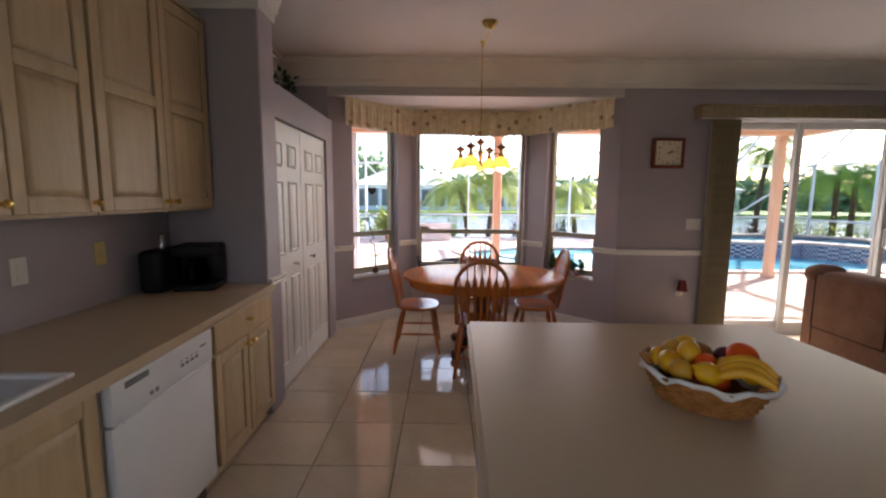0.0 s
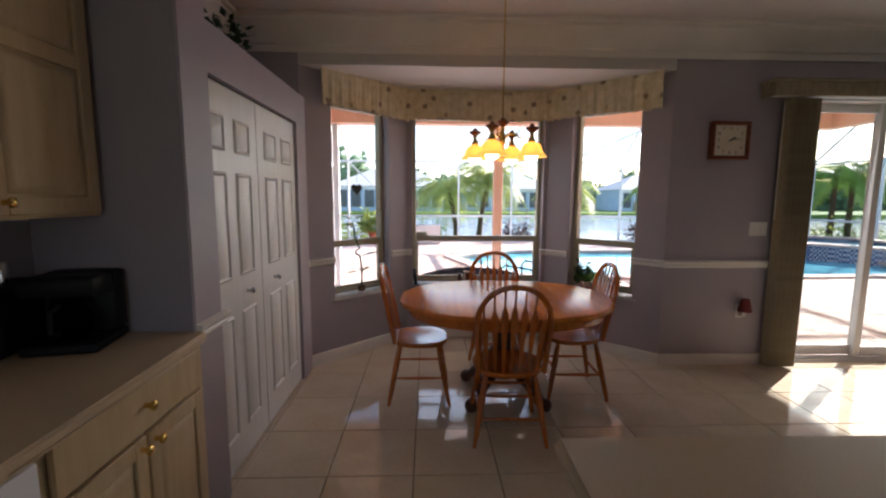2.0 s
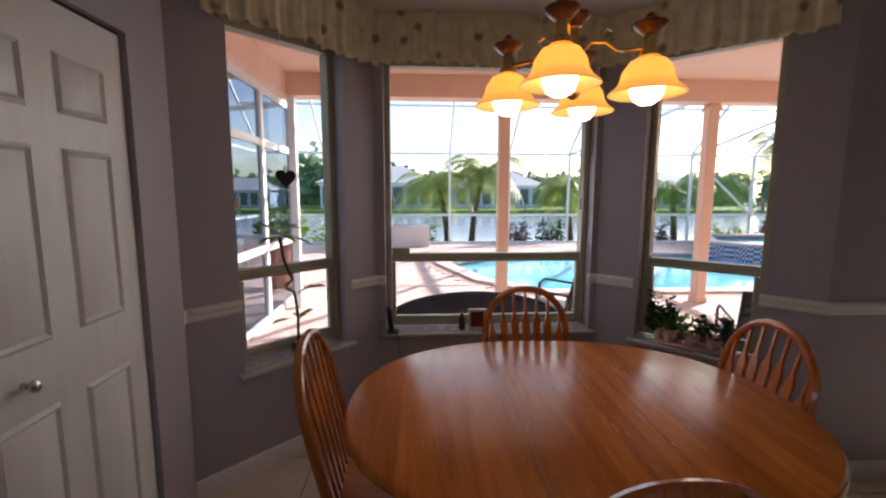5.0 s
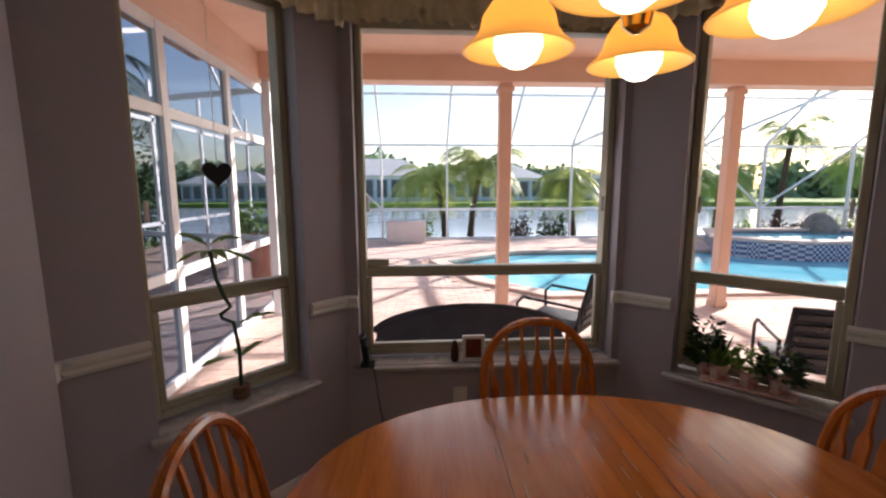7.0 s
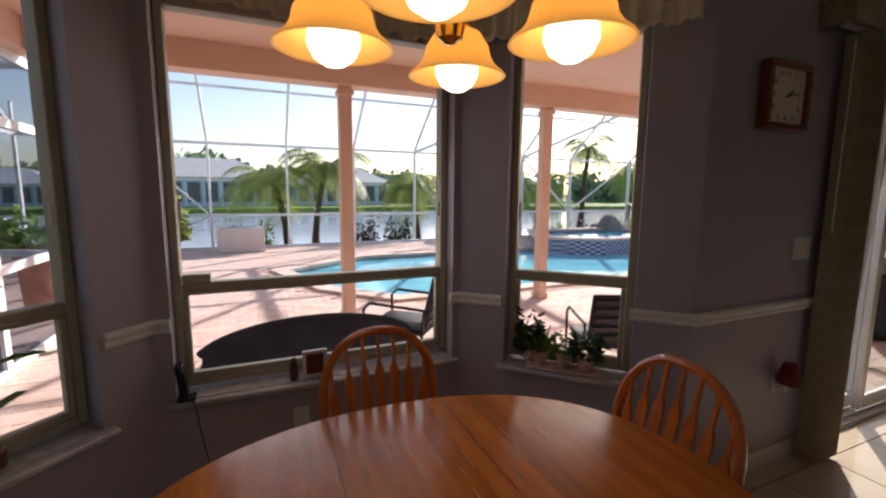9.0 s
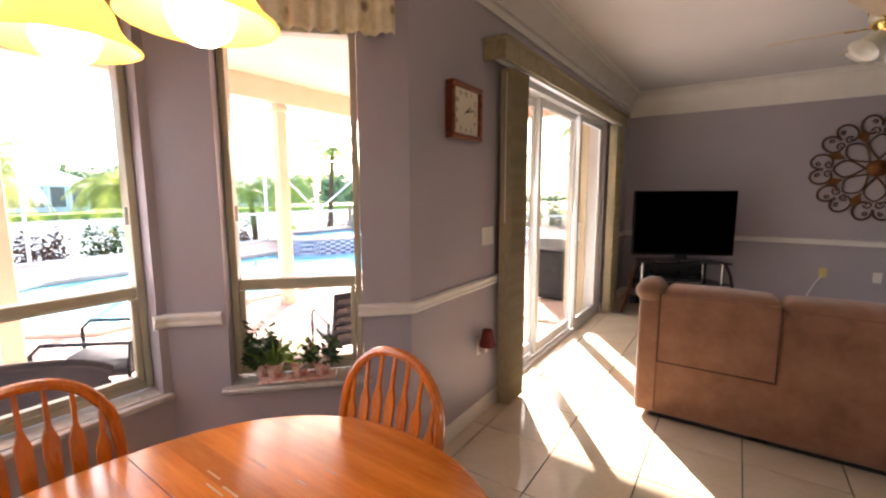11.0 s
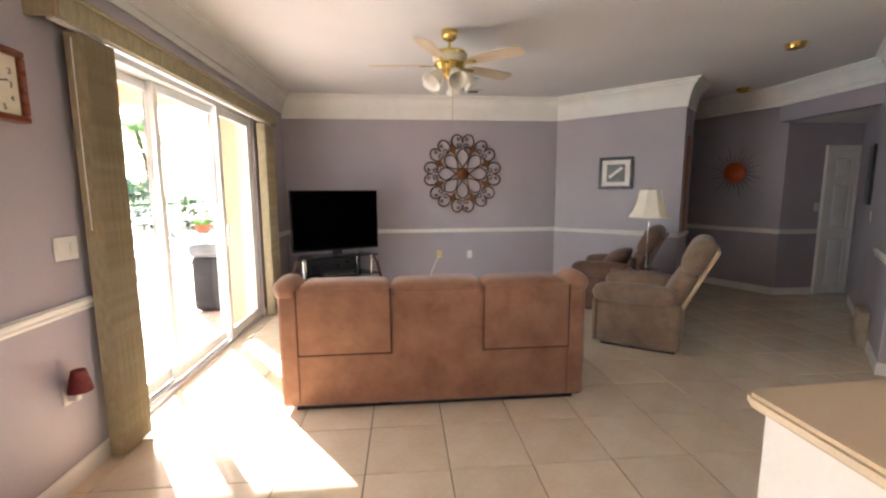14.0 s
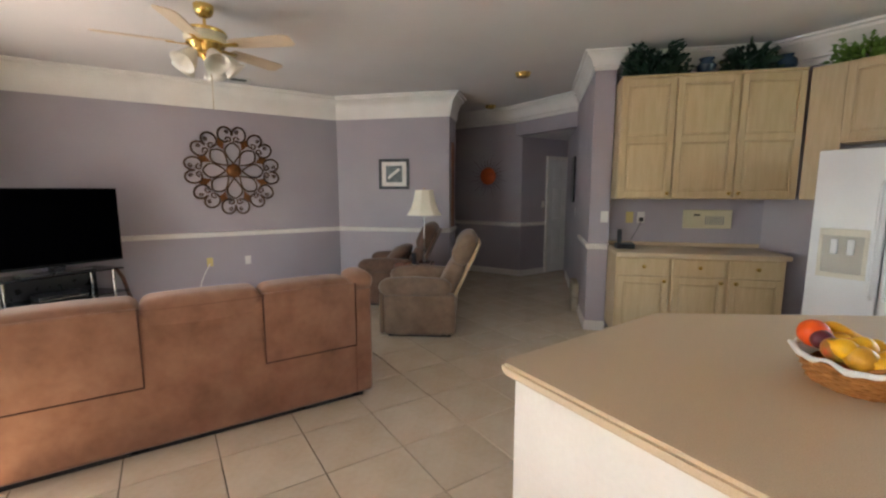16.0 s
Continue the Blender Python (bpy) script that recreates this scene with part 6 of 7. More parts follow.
for x in (0.12, tvw - 0.12):
    for y in (-0.03, 0.25):
        bm = BM()
        tube(bm, [(x + (0.1 if x < 0.5 else -0.1) * (y > 0), y, 0.02), (x + (0.1 if x < 0.5 else -0.1) * (y > 0), y, 0.638)], 0.016, 10)
        part("post", bm, CHROME, st)
for sx, x in ((-1, 0.02), (1, tvw - 0.02)):
    bm = BM()
    tube(bm, [(x - sx * 0.05, 0.02, 0.638), (x, 0.0, 0.52), (x + sx * 0.03, -0.02, 0.35), (x + sx * 0.09, -0.05, 0.15), (x + sx * 0.13, -0.06, 0.02)], [0.03, 0.032, 0.034, 0.034, 0.03], 8, flat=0.5)
    part("curved_leg", bm, DARKWOOD, st)
db = thing("disc_player", "flat dark disc player with a silver front edge", "media player", at=TM @ Matrix.Translation((0.60, 0.0, 0.395)))
bm = BM()
box(bm, -0.2, -0.02, 0, 0.2, 0.22, 0.05, 0.005)
part("body", bm, BLACK, db)
bm = BM()
box(bm, -0.2, -0.024, 0.012, 0.2, -0.0205, 0.022)
part("trim_strip", bm, CHROME, db)

# wrought iron medallion on the television wall
md = thing("wall_medallion", "round wrought-iron scroll medallion with a bronze boss", "wall decoration", at=Matrix.Translation((XE - 0.012, 1.74, 1.755)) @ Matrix.Rotation(radians(-90), 4, "Z"))
for i in range(8):
    a = radians(45 * i + 90)
    M = Matrix.Rotation(-a + radians(90), 4, "Y")
    bm = BM()
    inner, outer_l, outer_r = [], [], []
    for j in range(21):
        t = j / 20
        w = 0.095 * math.sin(math.pi * t) ** 0.8 * (0.55 + 0.75 * t)
        inner.append((w, t))
    heart_r = [(w, 0, 0.10 + 0.27 * t) for w, t in inner]
    heart_l = [(-w, 0, 0.10 + 0.27 * t) for w, t in inner]
    tube(bm, heart_r, 0.0105, 6)
    tube(bm, heart_l, 0.0105, 6)
    for s in (-1, 1):
        lobe = []
        for j in range(22):
            t = radians(-150 + 300 * j / 21)
            lobe.append((s * (0.085 + 0.083 * math.cos(t + radians(40))), 0, 0.475 + 0.098 * math.sin(t + radians(40))))
        tube(bm, lobe, 0.0115, 6)
        curl = []
        for j in range(16):
            t = j / 15 * 2.1 * math.pi
            r = 0.045 * (1 - 0.72 * j / 15)
            curl.append((s * (0.045 + r * math.cos(t) * 0.9), 0, 0.405 + r * math.sin(t)))
        tube(bm, curl, 0.009, 5)
        tube(bm, [(s * (0.062 + x * 0.55), 0, 0.500 + z * 0.6 - 0.24) for x, _, z in ((abs(c[0]) - 0.045, 0, c[2]) for c in curl)], 0.0085, 5)
    petal = part("scroll", bm, IRON, md, at=M)
    bm = BM()
    prism(bm, [(0, 0.29), (0.03, 0.35), (0.062, 0.40), (0.02, 0.41), (0, 0.46), (-0.02, 0.41), (-0.062, 0.40), (-0.03, 0.35)], -0.006, 0.006)
    bm.transform(Matrix.Rotation(radians(22.5), 4, "Y") @ Matrix.Rotation(radians(90), 4, "X"))
    part("leaf_plate", bm, COPPER, petal, "bronze leaf plate")
bm = BM()
lathe(bm, [(0.095, 0), (0.09, 0.012), (0.06, 0.03), (0.02, 0.045)], 24, m=Matrix.Rotation(radians(90), 4, "X"))
part("boss", bm, COPPER, md, "round bronze boss")

EASTWALL = local((XE, 4.0), (XE, 3.0))
for y, z, m in ((2.10, 0.54, ALMOND), (1.63, 0.53, WHITE)):
    o = plate("outlet", EASTWALL @ Matrix.Translation((4.0 - y, 0, z)), 0.075, 0.118, m, "wall outlet below the iron medallion", "outlet", OUTLET)
    if y > 2:
        bm = BM()
        tube(bm, [(0, -0.015, -0.02), (-0.06, -0.03, -0.12), (-0.12, -0.04, -0.26), (-0.16, -0.04, -0.46)], 0.006, 5)
        part("cable", bm, WHITE, o)

# framed picture on the angled wall
DW = local((6.9, 0.29), (5.67, -0.94))
pc = thing("framed_picture", "black framed monochrome print with a white mount", "picture", at=DW @ Matrix.Translation((0.905, 0, 1.735)))
bm = BM()
for x0, x1, z0, z1 in ((-0.235, 0.235, 0.18, 0.222), (-0.235, 0.235, -0.222, -0.18), (-0.235, -0.193, -0.18, 0.18), (0.193, 0.235, -0.18, 0.18)):
    box(bm, x0, -0.03, z0, x1, -0.001, z1, 0.006)
part("frame", bm, BLACK, pc)
bm = BM()
box(bm, -0.193, -0.012, -0.18, 0.193, -0.002, 0.18)
part("mount", bm, CLOTH, pc)
bm = BM()
box(bm, -0.125, -0.0135, -0.12, 0.125, -0.0122, 0.12)
art = part("print", bm, material("grey_print_paper", rgb(120, 128, 130), 0.4, second=rgb(40, 46, 48), scale=9, amount=1), pc)
bm = BM()
box(bm, -0.11, -0.0145, -0.012, 0.11, -0.0137, 0.03, m=Matrix.Rotation(radians(-38), 4, "Y"))
part("pale_shape", bm, CLOTH, art)

# hall ornaments
sd = (Vector((7.9, -1.75)) - Vector((5.95, -2.62))).normalized()
SP = Vector((5.95, -2.62)) + sd * 0.64
so = thing("sun_ornament", "copper sun-face ornament with wire rays on the hall wall", "wall decoration", at=local(SP[:], (SP - sd)[:]) @ Matrix.Translation((0, -0.004, 1.75)))
bm = BM()
lathe(bm, [(0.155, 0), (0.15, 0.02), (0.10, 0.05), (0.03, 0.065)], 28, m=Matrix.Rotation(radians(90), 4, "X"))
part("disc", bm, material("bright_copper", rgb(206, 96, 38), 0.4, 0.2, second=rgb(160, 66, 26), scale=16), so)
for i in range(24):
    a = 2 * math.pi * i / 24
    L = 0.38 if i % 2 else 0.29
    bm = BM()
    tube(bm, [(0.14 * math.cos(a), -0.012, 0.14 * math.sin(a)), (0.24 * math.cos(a + 0.04), -0.012, 0.24 * math.sin(a + 0.04)), (L * math.cos(a), -0.012, L * math.sin(a))], [0.007, 0.004, 0.002], 5)
    part("ray", bm, IRON, so)
plate("light_switch", local((5.95, -2.9), (5.95, -3.9)) @ Matrix.Translation((0.25, 0, 1.25)), 0.075, 0.118, WHITE, "white wall switch by the hall door", "switch", SWITCH)
HWW = local(k(0, -3.0), k(0, 0))
fp = thing("framed_picture", "dark narrow framed picture on the hall wall", "picture", at=HWW @ Matrix.Translation((1.0, 0, 1.65)))
bm = BM()
box(bm, -0.2, -0.03, -0.33, 0.2, -0.001, 0.33, 0.008)
part("frame", bm, BLACK, fp)
plate("light_switch", HWW @ Matrix.Translation((1.35, 0, 1.2)), 0.075, 0.118, WHITE, "white wall switch in the hall", "switch", SWITCH)
sk = thing("stair_step", "carpeted bottom stair steps with a white stringer in the hall", "stairs", at=HWW @ Matrix.Translation((2.05, 0, 0)))
for i in range(2):
    bm = BM()
    box(bm, -0.32 + 0.22 * i, -0.09, 0.18 * i, 0.28, -0.001, 0.18 * (i + 1) - 0.001, 0.015)
    part("step", bm, material("beige_carpet", rgb(178, 162, 142), 0.95, bump=0.4, bump_scale=200), sk)
# Flat panel; the orange light of a niche is put into its colour.
wp = local((5.68, -0.95), (6.02, -1.29))
bm = BM()
box(bm, 0.14, -0.012, 0.95, 0.30, -0.001, 2.2, 0.004)
whole("niche_panel", bm, material("lit_niche_orange", rgb(168, 104, 56), 0.4, second=rgb(130, 76, 40), scale=5, stretch=(5, 5, 1)), "narrow flat panel coloured like the orange-lit niche in the wall end", "panel", at=wp)

# ceiling fan
fan = thing("ceiling_fan", "brass ceiling fan with five pale blades and frosted lamps", "ceiling fan", at=pose(4.26, 2.215, 0))
bm = BM()
lathe(bm, [(0.03, 2.775), (0.055, 2.79), (0.068, 2.82), (0.07, 2.859)], 24)
part("canopy", bm, BRASS, fan)
bm = BM()
lathe(bm, [(0.012, 2.67), (0.012, 2.78)], 12)
part("downrod", bm, BRASS, fan)
bm = BM()
lathe(bm, [(0.05, 2.695), (0.12, 2.685), (0.145, 2.655), (0.148, 2.61), (0.13, 2.59), (0.06, 2.585)], 30)
part("motor", bm, material("cream_enamel", rgb(232, 222, 196), 0.3), fan)
bm = BM()
lathe(bm, [(0.151, 2.652), (0.153, 2.66), (0.14, 2.68), (0.146, 2.66)], 30, close=False)
lathe(bm, [(0.07, 2.50), (0.10, 2.52), (0.11, 2.55), (0.135, 2.575), (0.135, 2.588), (0.05, 2.586)], 30)
part("brass_band", bm, BRASS, fan)
BLADE = material("bleached_blade", rgb(206, 186, 160), 0.45, second=rgb(190, 168, 142), scale=4, stretch=(1, 6, 1))
for i in range(5):
    M = Matrix.Rotation(radians(12 + 72 * i), 4, "Z")
    bm = BM()
    pts = [(0.20, -0.045), (0.24, -0.06), (0.655, -0.075), (0.695, -0.052), (0.695, 0.052), (0.655, 0.075), (0.24, 0.06), (0.20, 0.045)]
    prism(bm, pts, -0.003, 0.003)
    blade = part("blade", bm, BLADE, fan, at=M @ Matrix.Translation((0, 0, 2.575)) @ Matrix.Rotation(radians(-12), 4, "X"))
    bm = BM()
    box(bm, 0.10, -0.02, -0.012, 0.26, 0.02, -0.004, 0.004)
    part("blade_iron", bm, BRASS, blade)
FROST = material("frosted_glass", rgb(236, 232, 222), 0.35, second=rgb(224, 218, 206), scale=10)
for i in range(5):
    M = Matrix.Rotation(radians(50 + 72 * i), 4, "Z") @ Matrix.Translation((0.10, 0, 2.515)) @ Matrix.Rotation(radians(-42), 4, "Y")
    bm = BM()
    pr = [(0.024, 0.0), (0.036, -0.02), (0.052, -0.06), (0.062, -0.10), (0.07, -0.125), (0.09, -0.15)]
    lathe(bm, pr + [(r - 0.003, z) for r, z in reversed(pr)], 20, close=False)
    part("lamp_shade", bm, FROST, fan, "frosted glass tulip shade", smooth=180, at=M)
bm = BM()
lathe(bm, [(0.004, 2.40), (0.014, 2.41), (0.012, 2.44), (0.03, 2.47), (0.06, 2.499)], 16)
part("bottom_cap", bm, BRASS, fan)
bm = BM()
tube(bm, [(0.05, -0.03, 2.48), (0.05, -0.03, 2.12)], 0.002, 5)
part("pull_chain", bm, BRASS, fan)
vt = thing("ceiling_vent", "small white ceiling vent with dark slots", "air vent", at=pose(6.45, 1.72, CEIL))
bm = BM()
box(bm, -0.09, -0.16, -0.012, 0.09, 0.16, -0.0005, 0.004)
part("frame", bm, WHITE, vt)
for i in range(5):
    bm = BM()
    box(bm, -0.065 + 0.028 * i, -0.135, -0.0145, -0.05 + 0.028 * i, 0.135, -0.0122)
    part("slot", bm, BLACK, vt)
for x, y in ((4.335, -1.086), (6.06, -2.0)):
    dt = thing("ceiling_light", "small round brass ceiling fixture", "ceiling light", "brass ceiling fixtures", pose(x, y, CEIL))
    bm = BM()
    lathe(bm, [(0.03, -0.055), (0.075, -0.045), (0.085, -0.02), (0.095, -0.0005)], 24)
    part("cover", bm, BRASS, dt)

# ---- outdoors ----
G = -0.08
bm = BM()
prism(bm, [(-60, YN + 0.3), (60, YN + 0.3), (60, 16.25), (-60, 16.25)], -0.6, -0.26)
prism(bm, [(-400, -60), (400, -60), (400, YN + 0.1), (-400, YN + 0.1)], -0.6, -0.3)
structure("ground", bm, GRASS, "lawn ground around the house", "ground")
bm = BM()
prism(bm, [(-900, 16.9), (900, 16.9), (900, 1500), (-900, 1500)], -2.0, -1.5)
structure("water", bm, LAKE, "calm pale lake behind the pool", "water")
bm = BM()
shore = [(-300, 70), (-40, 68), (0, 66), (30, 69), (70, 64), (300, 60), (300, 400), (-300, 400)]
prism(bm, shore, -1.9, -0.9)
structure("ground_far_shore", bm, GRASS, "green lawn on the far shore", "ground")
bm = BM()
prism(bm, [(-60, 16.3), (60, 16.3), (60, 19.2), (-60, 19.2)], -2, -0.45)
structure("ground_bank", bm, GRASS, "grassy bank of the lake", "ground")

# patio deck with the pool cut out
POOL = [(0.30, 12.1), (0.95, 10.0), (1.9, 8.9), (6.2, 8.85), (10.0, 9.0), (11.35, 10.7), (11.3, 12.6), (8.6, 13.6), (2.4, 13.6)]
bm = BM()
outer = [(-7, YN + 0.21), (26, YN + 0.21), (26, 16.1), (-7, 16.1)]
vo = [bm.verts.new((x, y, G - 0.02)) for x, y in outer]
vi = [bm.verts.new((x, y, G - 0.02)) for x, y in POOL]
edges = [bm.edges.new((l[i], l[(i + 1) % len(l)])) for l in (vo, vi) for i in range(len(l))]
bmesh.ops.triangle_fill(bm, use_beauty=True, edges=edges, use_dissolve=False)
patio = structure("patio", bm, PAVERBED, "pink brick paver pool deck", "patio")
pool = thing("swimming_pool", "free-form swimming pool with pale blue water", "pool")
bm = BM()
bm.faces.new([bm.verts.new((x, y, G - 0.10)) for x, y in POOL])
part("water_surface", bm, WATER, pool, smooth=None)
bm = BM()
moulding(bm, POOL, [(-0.28, G - 0.03), (-0.28, G + 0.015), (0.02, G + 0.02), (0.03, G), (0.0, G - 0.3), (-0.05, G - 0.3)], closed=True)
part("coping", bm, PAVER, pool, "paver coping round the pool")
bm = BM()
moulding(bm, POOL, [(0.0, G - 0.12), (0.012, G - 0.12), (0.012, G - 0.02), (0.0, G - 0.02)], closed=True)
part("waterline_tiles", bm, SPATILE, pool, "blue waterline tiles")
spa = thing("spa", "raised curved spa with blue mosaic sides beside the pool", "spa")
bm = BM()
SPA = [(7.7, 13.15), (8.2, 12.55), (8.9, 12.2), (9.8, 12.15), (10.35, 12.35), (10.75, 11.95), (11.1, 11.45), (11.45, 10.9), (13.0, 11.6), (13.1, 13.6), (12.0, 14.6), (8.6, 14.7)]
moulding(bm, SPA, [(0.0, G - 0.3), (0.0, G + 0.30), (0.3, G + 0.30), (0.3, G - 0.3)], closed=True)
part("wall", bm, SPATILE, spa, "blue and white mosaic wall", smooth=None)
bm = BM()
moulding(bm, SPA, [(-0.06, G + 0.301), (-0.06, G + 0.36), (0.36, G + 0.36), (0.36, G + 0.301)], closed=True)
part("coping", bm, PAVER, spa, smooth=None)
bm = BM()
bm.faces.new([bm.verts.new((10.4 + (x - 10.4) * 0.93, 13.1 + (y - 13.1) * 0.93, G + 0.25)) for x, y in SPA])
part("water", bm, WATER, spa, smooth=None)
rk = thing("rock", "rough grey boulder behind the spa", "rock", at=pose(11.6, 14.6, G))
bm = BM()
bmesh.ops.create_icosphere(bm, subdivisions=3, radius=0.42)
for v in bm.verts:
    v.co *= 1 + 0.35 * noise.noise(v.co * 1.9)
    v.co.z = max(-0.02, v.co.z * 1.2 + 0.35)
part("body", bm, material("grey_rock", rgb(150, 142, 134), 0.9, second=rgb(104, 98, 92), scale=5, bump=0.6, bump_scale=30), rk)

# lanai roof, beam, posts
bm = BM()
box(bm, -2.6, YN + OUT + 0.002, 2.98, 7.12, 8.55, 3.12)
structure("lanai_ceiling", bm, PEACH, "peach stucco lanai ceiling", "ceiling")
bm = BM()
box(bm, -1.75, 8.15, 2.70, 6.85, 8.42, 2.978)
box(bm, 6.85, YN + 0.25, 2.70, 7.10, 8.42, 2.978)
box(bm, -2.05, 5.3, 2.70, -1.75, 8.42, 2.978)
structure("lanai_beam", bm, PEACH, "peach stucco lanai beam", "beam")
bm = BM()
prism(bm, [(-1.39, YN + 0.19), (2.10, YN + 0.19), (1.18, 5.38), (-0.48, 5.38)], SOFFIT + 0.101, 2.979)
structure("bay_roof", bm, PEACH, "peach stucco infill above the bay", "wall")
CREAM = material("cream_stucco", rgb(226, 214, 186), 0.85, second=rgb(216, 202, 172), scale=2, bump=0.4, bump_scale=70)
bm = BM()
box(bm, SL1 + 0.005, YN + OUT + 0.002, G - 0.02, SL1 + 0.42, YN + OUT + 0.26, 2.978, 0.01)
structure("wall_lanai_pier", bm, CREAM, "cream stucco pier outside the sliding door")
for i, (x, y) in enumerate(((1.07, 8.28), (3.95, 8.28), (6.55, 8.28))):
    ps = thing("lanai_post", "slim peach painted lanai post", "post", "lanai posts", pose(x, y, G))
    bm = BM()
    box(bm, -0.075, -0.075, 0, 0.075, 0.075, 2.78, 0.01)
    part("shaft", bm, PEACH, ps)
    bm = BM()
    box(bm, -0.095, -0.095, 2.68, 0.095, 0.095, 2.74, 0.01)
    box(bm, -0.09, -0.09, 0, 0.09, 0.09, 0.09, 0.01)
    part("collar", bm, PEACH, ps)
for x, y in ((2.1, 7.0), (4.9, 7.0)):
    rl = thing("recessed_light", "lit recessed downlight in the lanai ceiling", "ceiling light", "lanai downlights", pose(x, y, 2.98))
    bm = BM()
    lathe(bm, [(0.07, -0.006), (0.09, -0.006), (0.09, -0.0005)], 20)
    part("ring", bm, WHITE, rl)
    bm = BM()
    lathe(bm, [(0.01, -0.0075), (0.068, -0.0075)], 20, close=False)
    part("lens", bm, glow("warm_lens", rgb(255, 190, 110), 3.0), rl)

# white screen cage: far wall, side wall, sloping roof bars
cage = thing("screen_cage", "white aluminium pool screen enclosure", "screen enclosure")


def bar(a, b, w=0.05, d=0.05, name="post"):
    a, b = Vector(a), Vector(b)
    v = b - a
    q = v.to_track_quat("Z", "Y").to_matrix().to_4x4()
    bm = BM()
    box(bm, -w / 2, -d / 2, 0, w / 2, d / 2, v.length, m=Matrix.Translation(a) @ q)
    part(name, bm, CAGE, cage, smooth=None)


YF = 15.9
for x in (-4.8, -2.9, -1.0, 0.93, 2.8, 4.7, 6.7, 8.7, 10.8, 13.7):
    bar((x, YF, G), (x, YF, 2.75), 0.055, 0.10)
    peak = (x, 13.2, 4.9)
    bar((x, YF, 2.75), peak, 0.05, 0.08, "rafter")
    bar(peak, (x, 8.5, 4.9 if x > 6.3 else 3.2), 0.05, 0.08, "rafter")
for z in (0.82, 2.70, G + 0.03):
    bar((-4.8, YF, z), (13.7, YF, z), 0.05, 0.07, "rail")
for y, z in ((14.5, 3.85), (13.2, 4.9), (10.8, 4.3)):
    bar((-4.8, y, z), (13.7, y, z), 0.04, 0.06, "purlin")
bar((-1.0, YF, 0.82), (-2.9, YF, 2.7), 0.05, 0.05, "brace")
bar((-1.0, YF, 0.80), (-2.9, YF - 0.01, 0.0), 0.04, 0.04, "brace")
bar((8.7, YF, 2.7), (10.8, YF, 0.82), 0.05, 0.05, "brace")
bar((13.7, YF, 2.7), (10.8, YF, 0.82), 0.05, 0.05, "brace")
bar((4.7, YF, 2.7), (8.7, 11.0, 4.7), 0.07, 0.09, "brace")
bar((8.7, YF, 2.7), (11.5, 11.0, 4.7), 0.07, 0.09, "brace")
# west side wall of the enclosure, close to the bay
for y in (5.35, 6.45, 7.6, 8.75):
    bar((-1.9, y, G), (-1.9, y, 2.69 if y < 8.5 else 3.0), 0.06, 0.09)
for y in (9.9, 11.4, 13.2, 15.9):
    bar((-4.8, y, G), (-4.8, y, 3.4), 0.05, 0.08)
for z in (G + 0.05, 0.82, 2.05, 2.66):
    bar((-1.9, 5.2, z), (-1.9, 8.75, z), 0.05, 0.08, "rail")
bar((-1.72, 8.28, G), (-1.72, 8.28, 2.69), 0.09, 0.09)
INSECT = glass_material("insect_screen", (0.62, 0.64, 0.68, 1), reflect=0.0)
for y0, y1 in ((5.38, 6.42), (6.48, 7.57), (7.63, 8.72)):
    for z0, z1 in ((G + 0.08, 0.79), (0.85, 2.02), (2.08, 2.63)):
        bm = BM()
        box(bm, -1.903, y0, z0, -1.899, y1, z1)
        part("screen", bm, INSECT, cage, "fine dark insect screen", smooth=None)
bar((-4.8, 9.9, 0.82), (-4.8, 15.9, 0.82), 0.05, 0.07, "rail")
bar((-4.8, 9.9, 2.7), (-4.8, 15.9, 2.7), 0.05, 0.07, "rail")
bar((-1.9, 8.75, 0.82), (-4.8, 9.9, 0.82), 0.05, 0.07, "rail")
bar((-1.9, 8.75, 2.7), (-4.8, 9.9, 2.7), 0.05, 0.07, "rail")
for x in (13.7,):
    for y in (6.2, 8.6, 11.0, 13.5):
        bar((x, y, G), (x, y, 2.75), 0.06, 0.10)
    bar((x, 5, 0.74), (x, YF, 0.74), 0.05, 0.07, "rail")
    bar((x, 5, 2.7), (x, YF, 2.7), 0.05, 0.07, "rail")

# low white planter wall on the deck
pw = thing("planter_wall", "low white rendered planter box at the deck's edge", "planter", at=pose(-0.28, 15.25, G))
bm = BM()
box(bm, -0.55, -0.25, 0, 0.55, 0.25, 0.62, 0.02)
part("box", bm, material("pale_render", rgb(220, 208, 202), 0.9, second=rgb(206, 192, 186), scale=3, bump=0.3), pw)
pot_plant("potted_shrub", pose(-1.88, 15.1, G), "bright green shrub in a terracotta pot", 420, 0.4, 0.4, 0.75, 0.2, 41, LEAFPALE, (0.26, 0.42), TERRA)
pot_plant("potted_shrub", pose(-2.35, 9.6, G), "leafy green shrub in a hanging pot by the cage", 360, 0.32, 0.32, 0.45, 0.15, 44, LEAF, (0.2, 0.9), TERRA)

# dark arched bench under the window
bn = thing("garden_bench", "charcoal garden bench with a solid arched back", "bench", at=pose(0.42, 6.35, G))
arch = lambda x: 0.34 + 0.27 * math.sqrt(max(0.0, 1 - (x / 0.82) ** 2))
bm = BM()
tube(bm, [(-0.78 + 1.56 * i / 30, 0, arch(-0.78 + 1.56 * i / 30)) for i in range(31)], 0.03, 8, flat=0.7)
part("top_rail", bm, COVER, bn)
bm = BM()
prism(bm, [(-0.76, 0.16), (0.76, 0.16)] + [(0.76 - 1.52 * i / 30, arch(0.76 - 1.52 * i / 30) - 0.01) for i in range(31)], -0.012, 0.012)
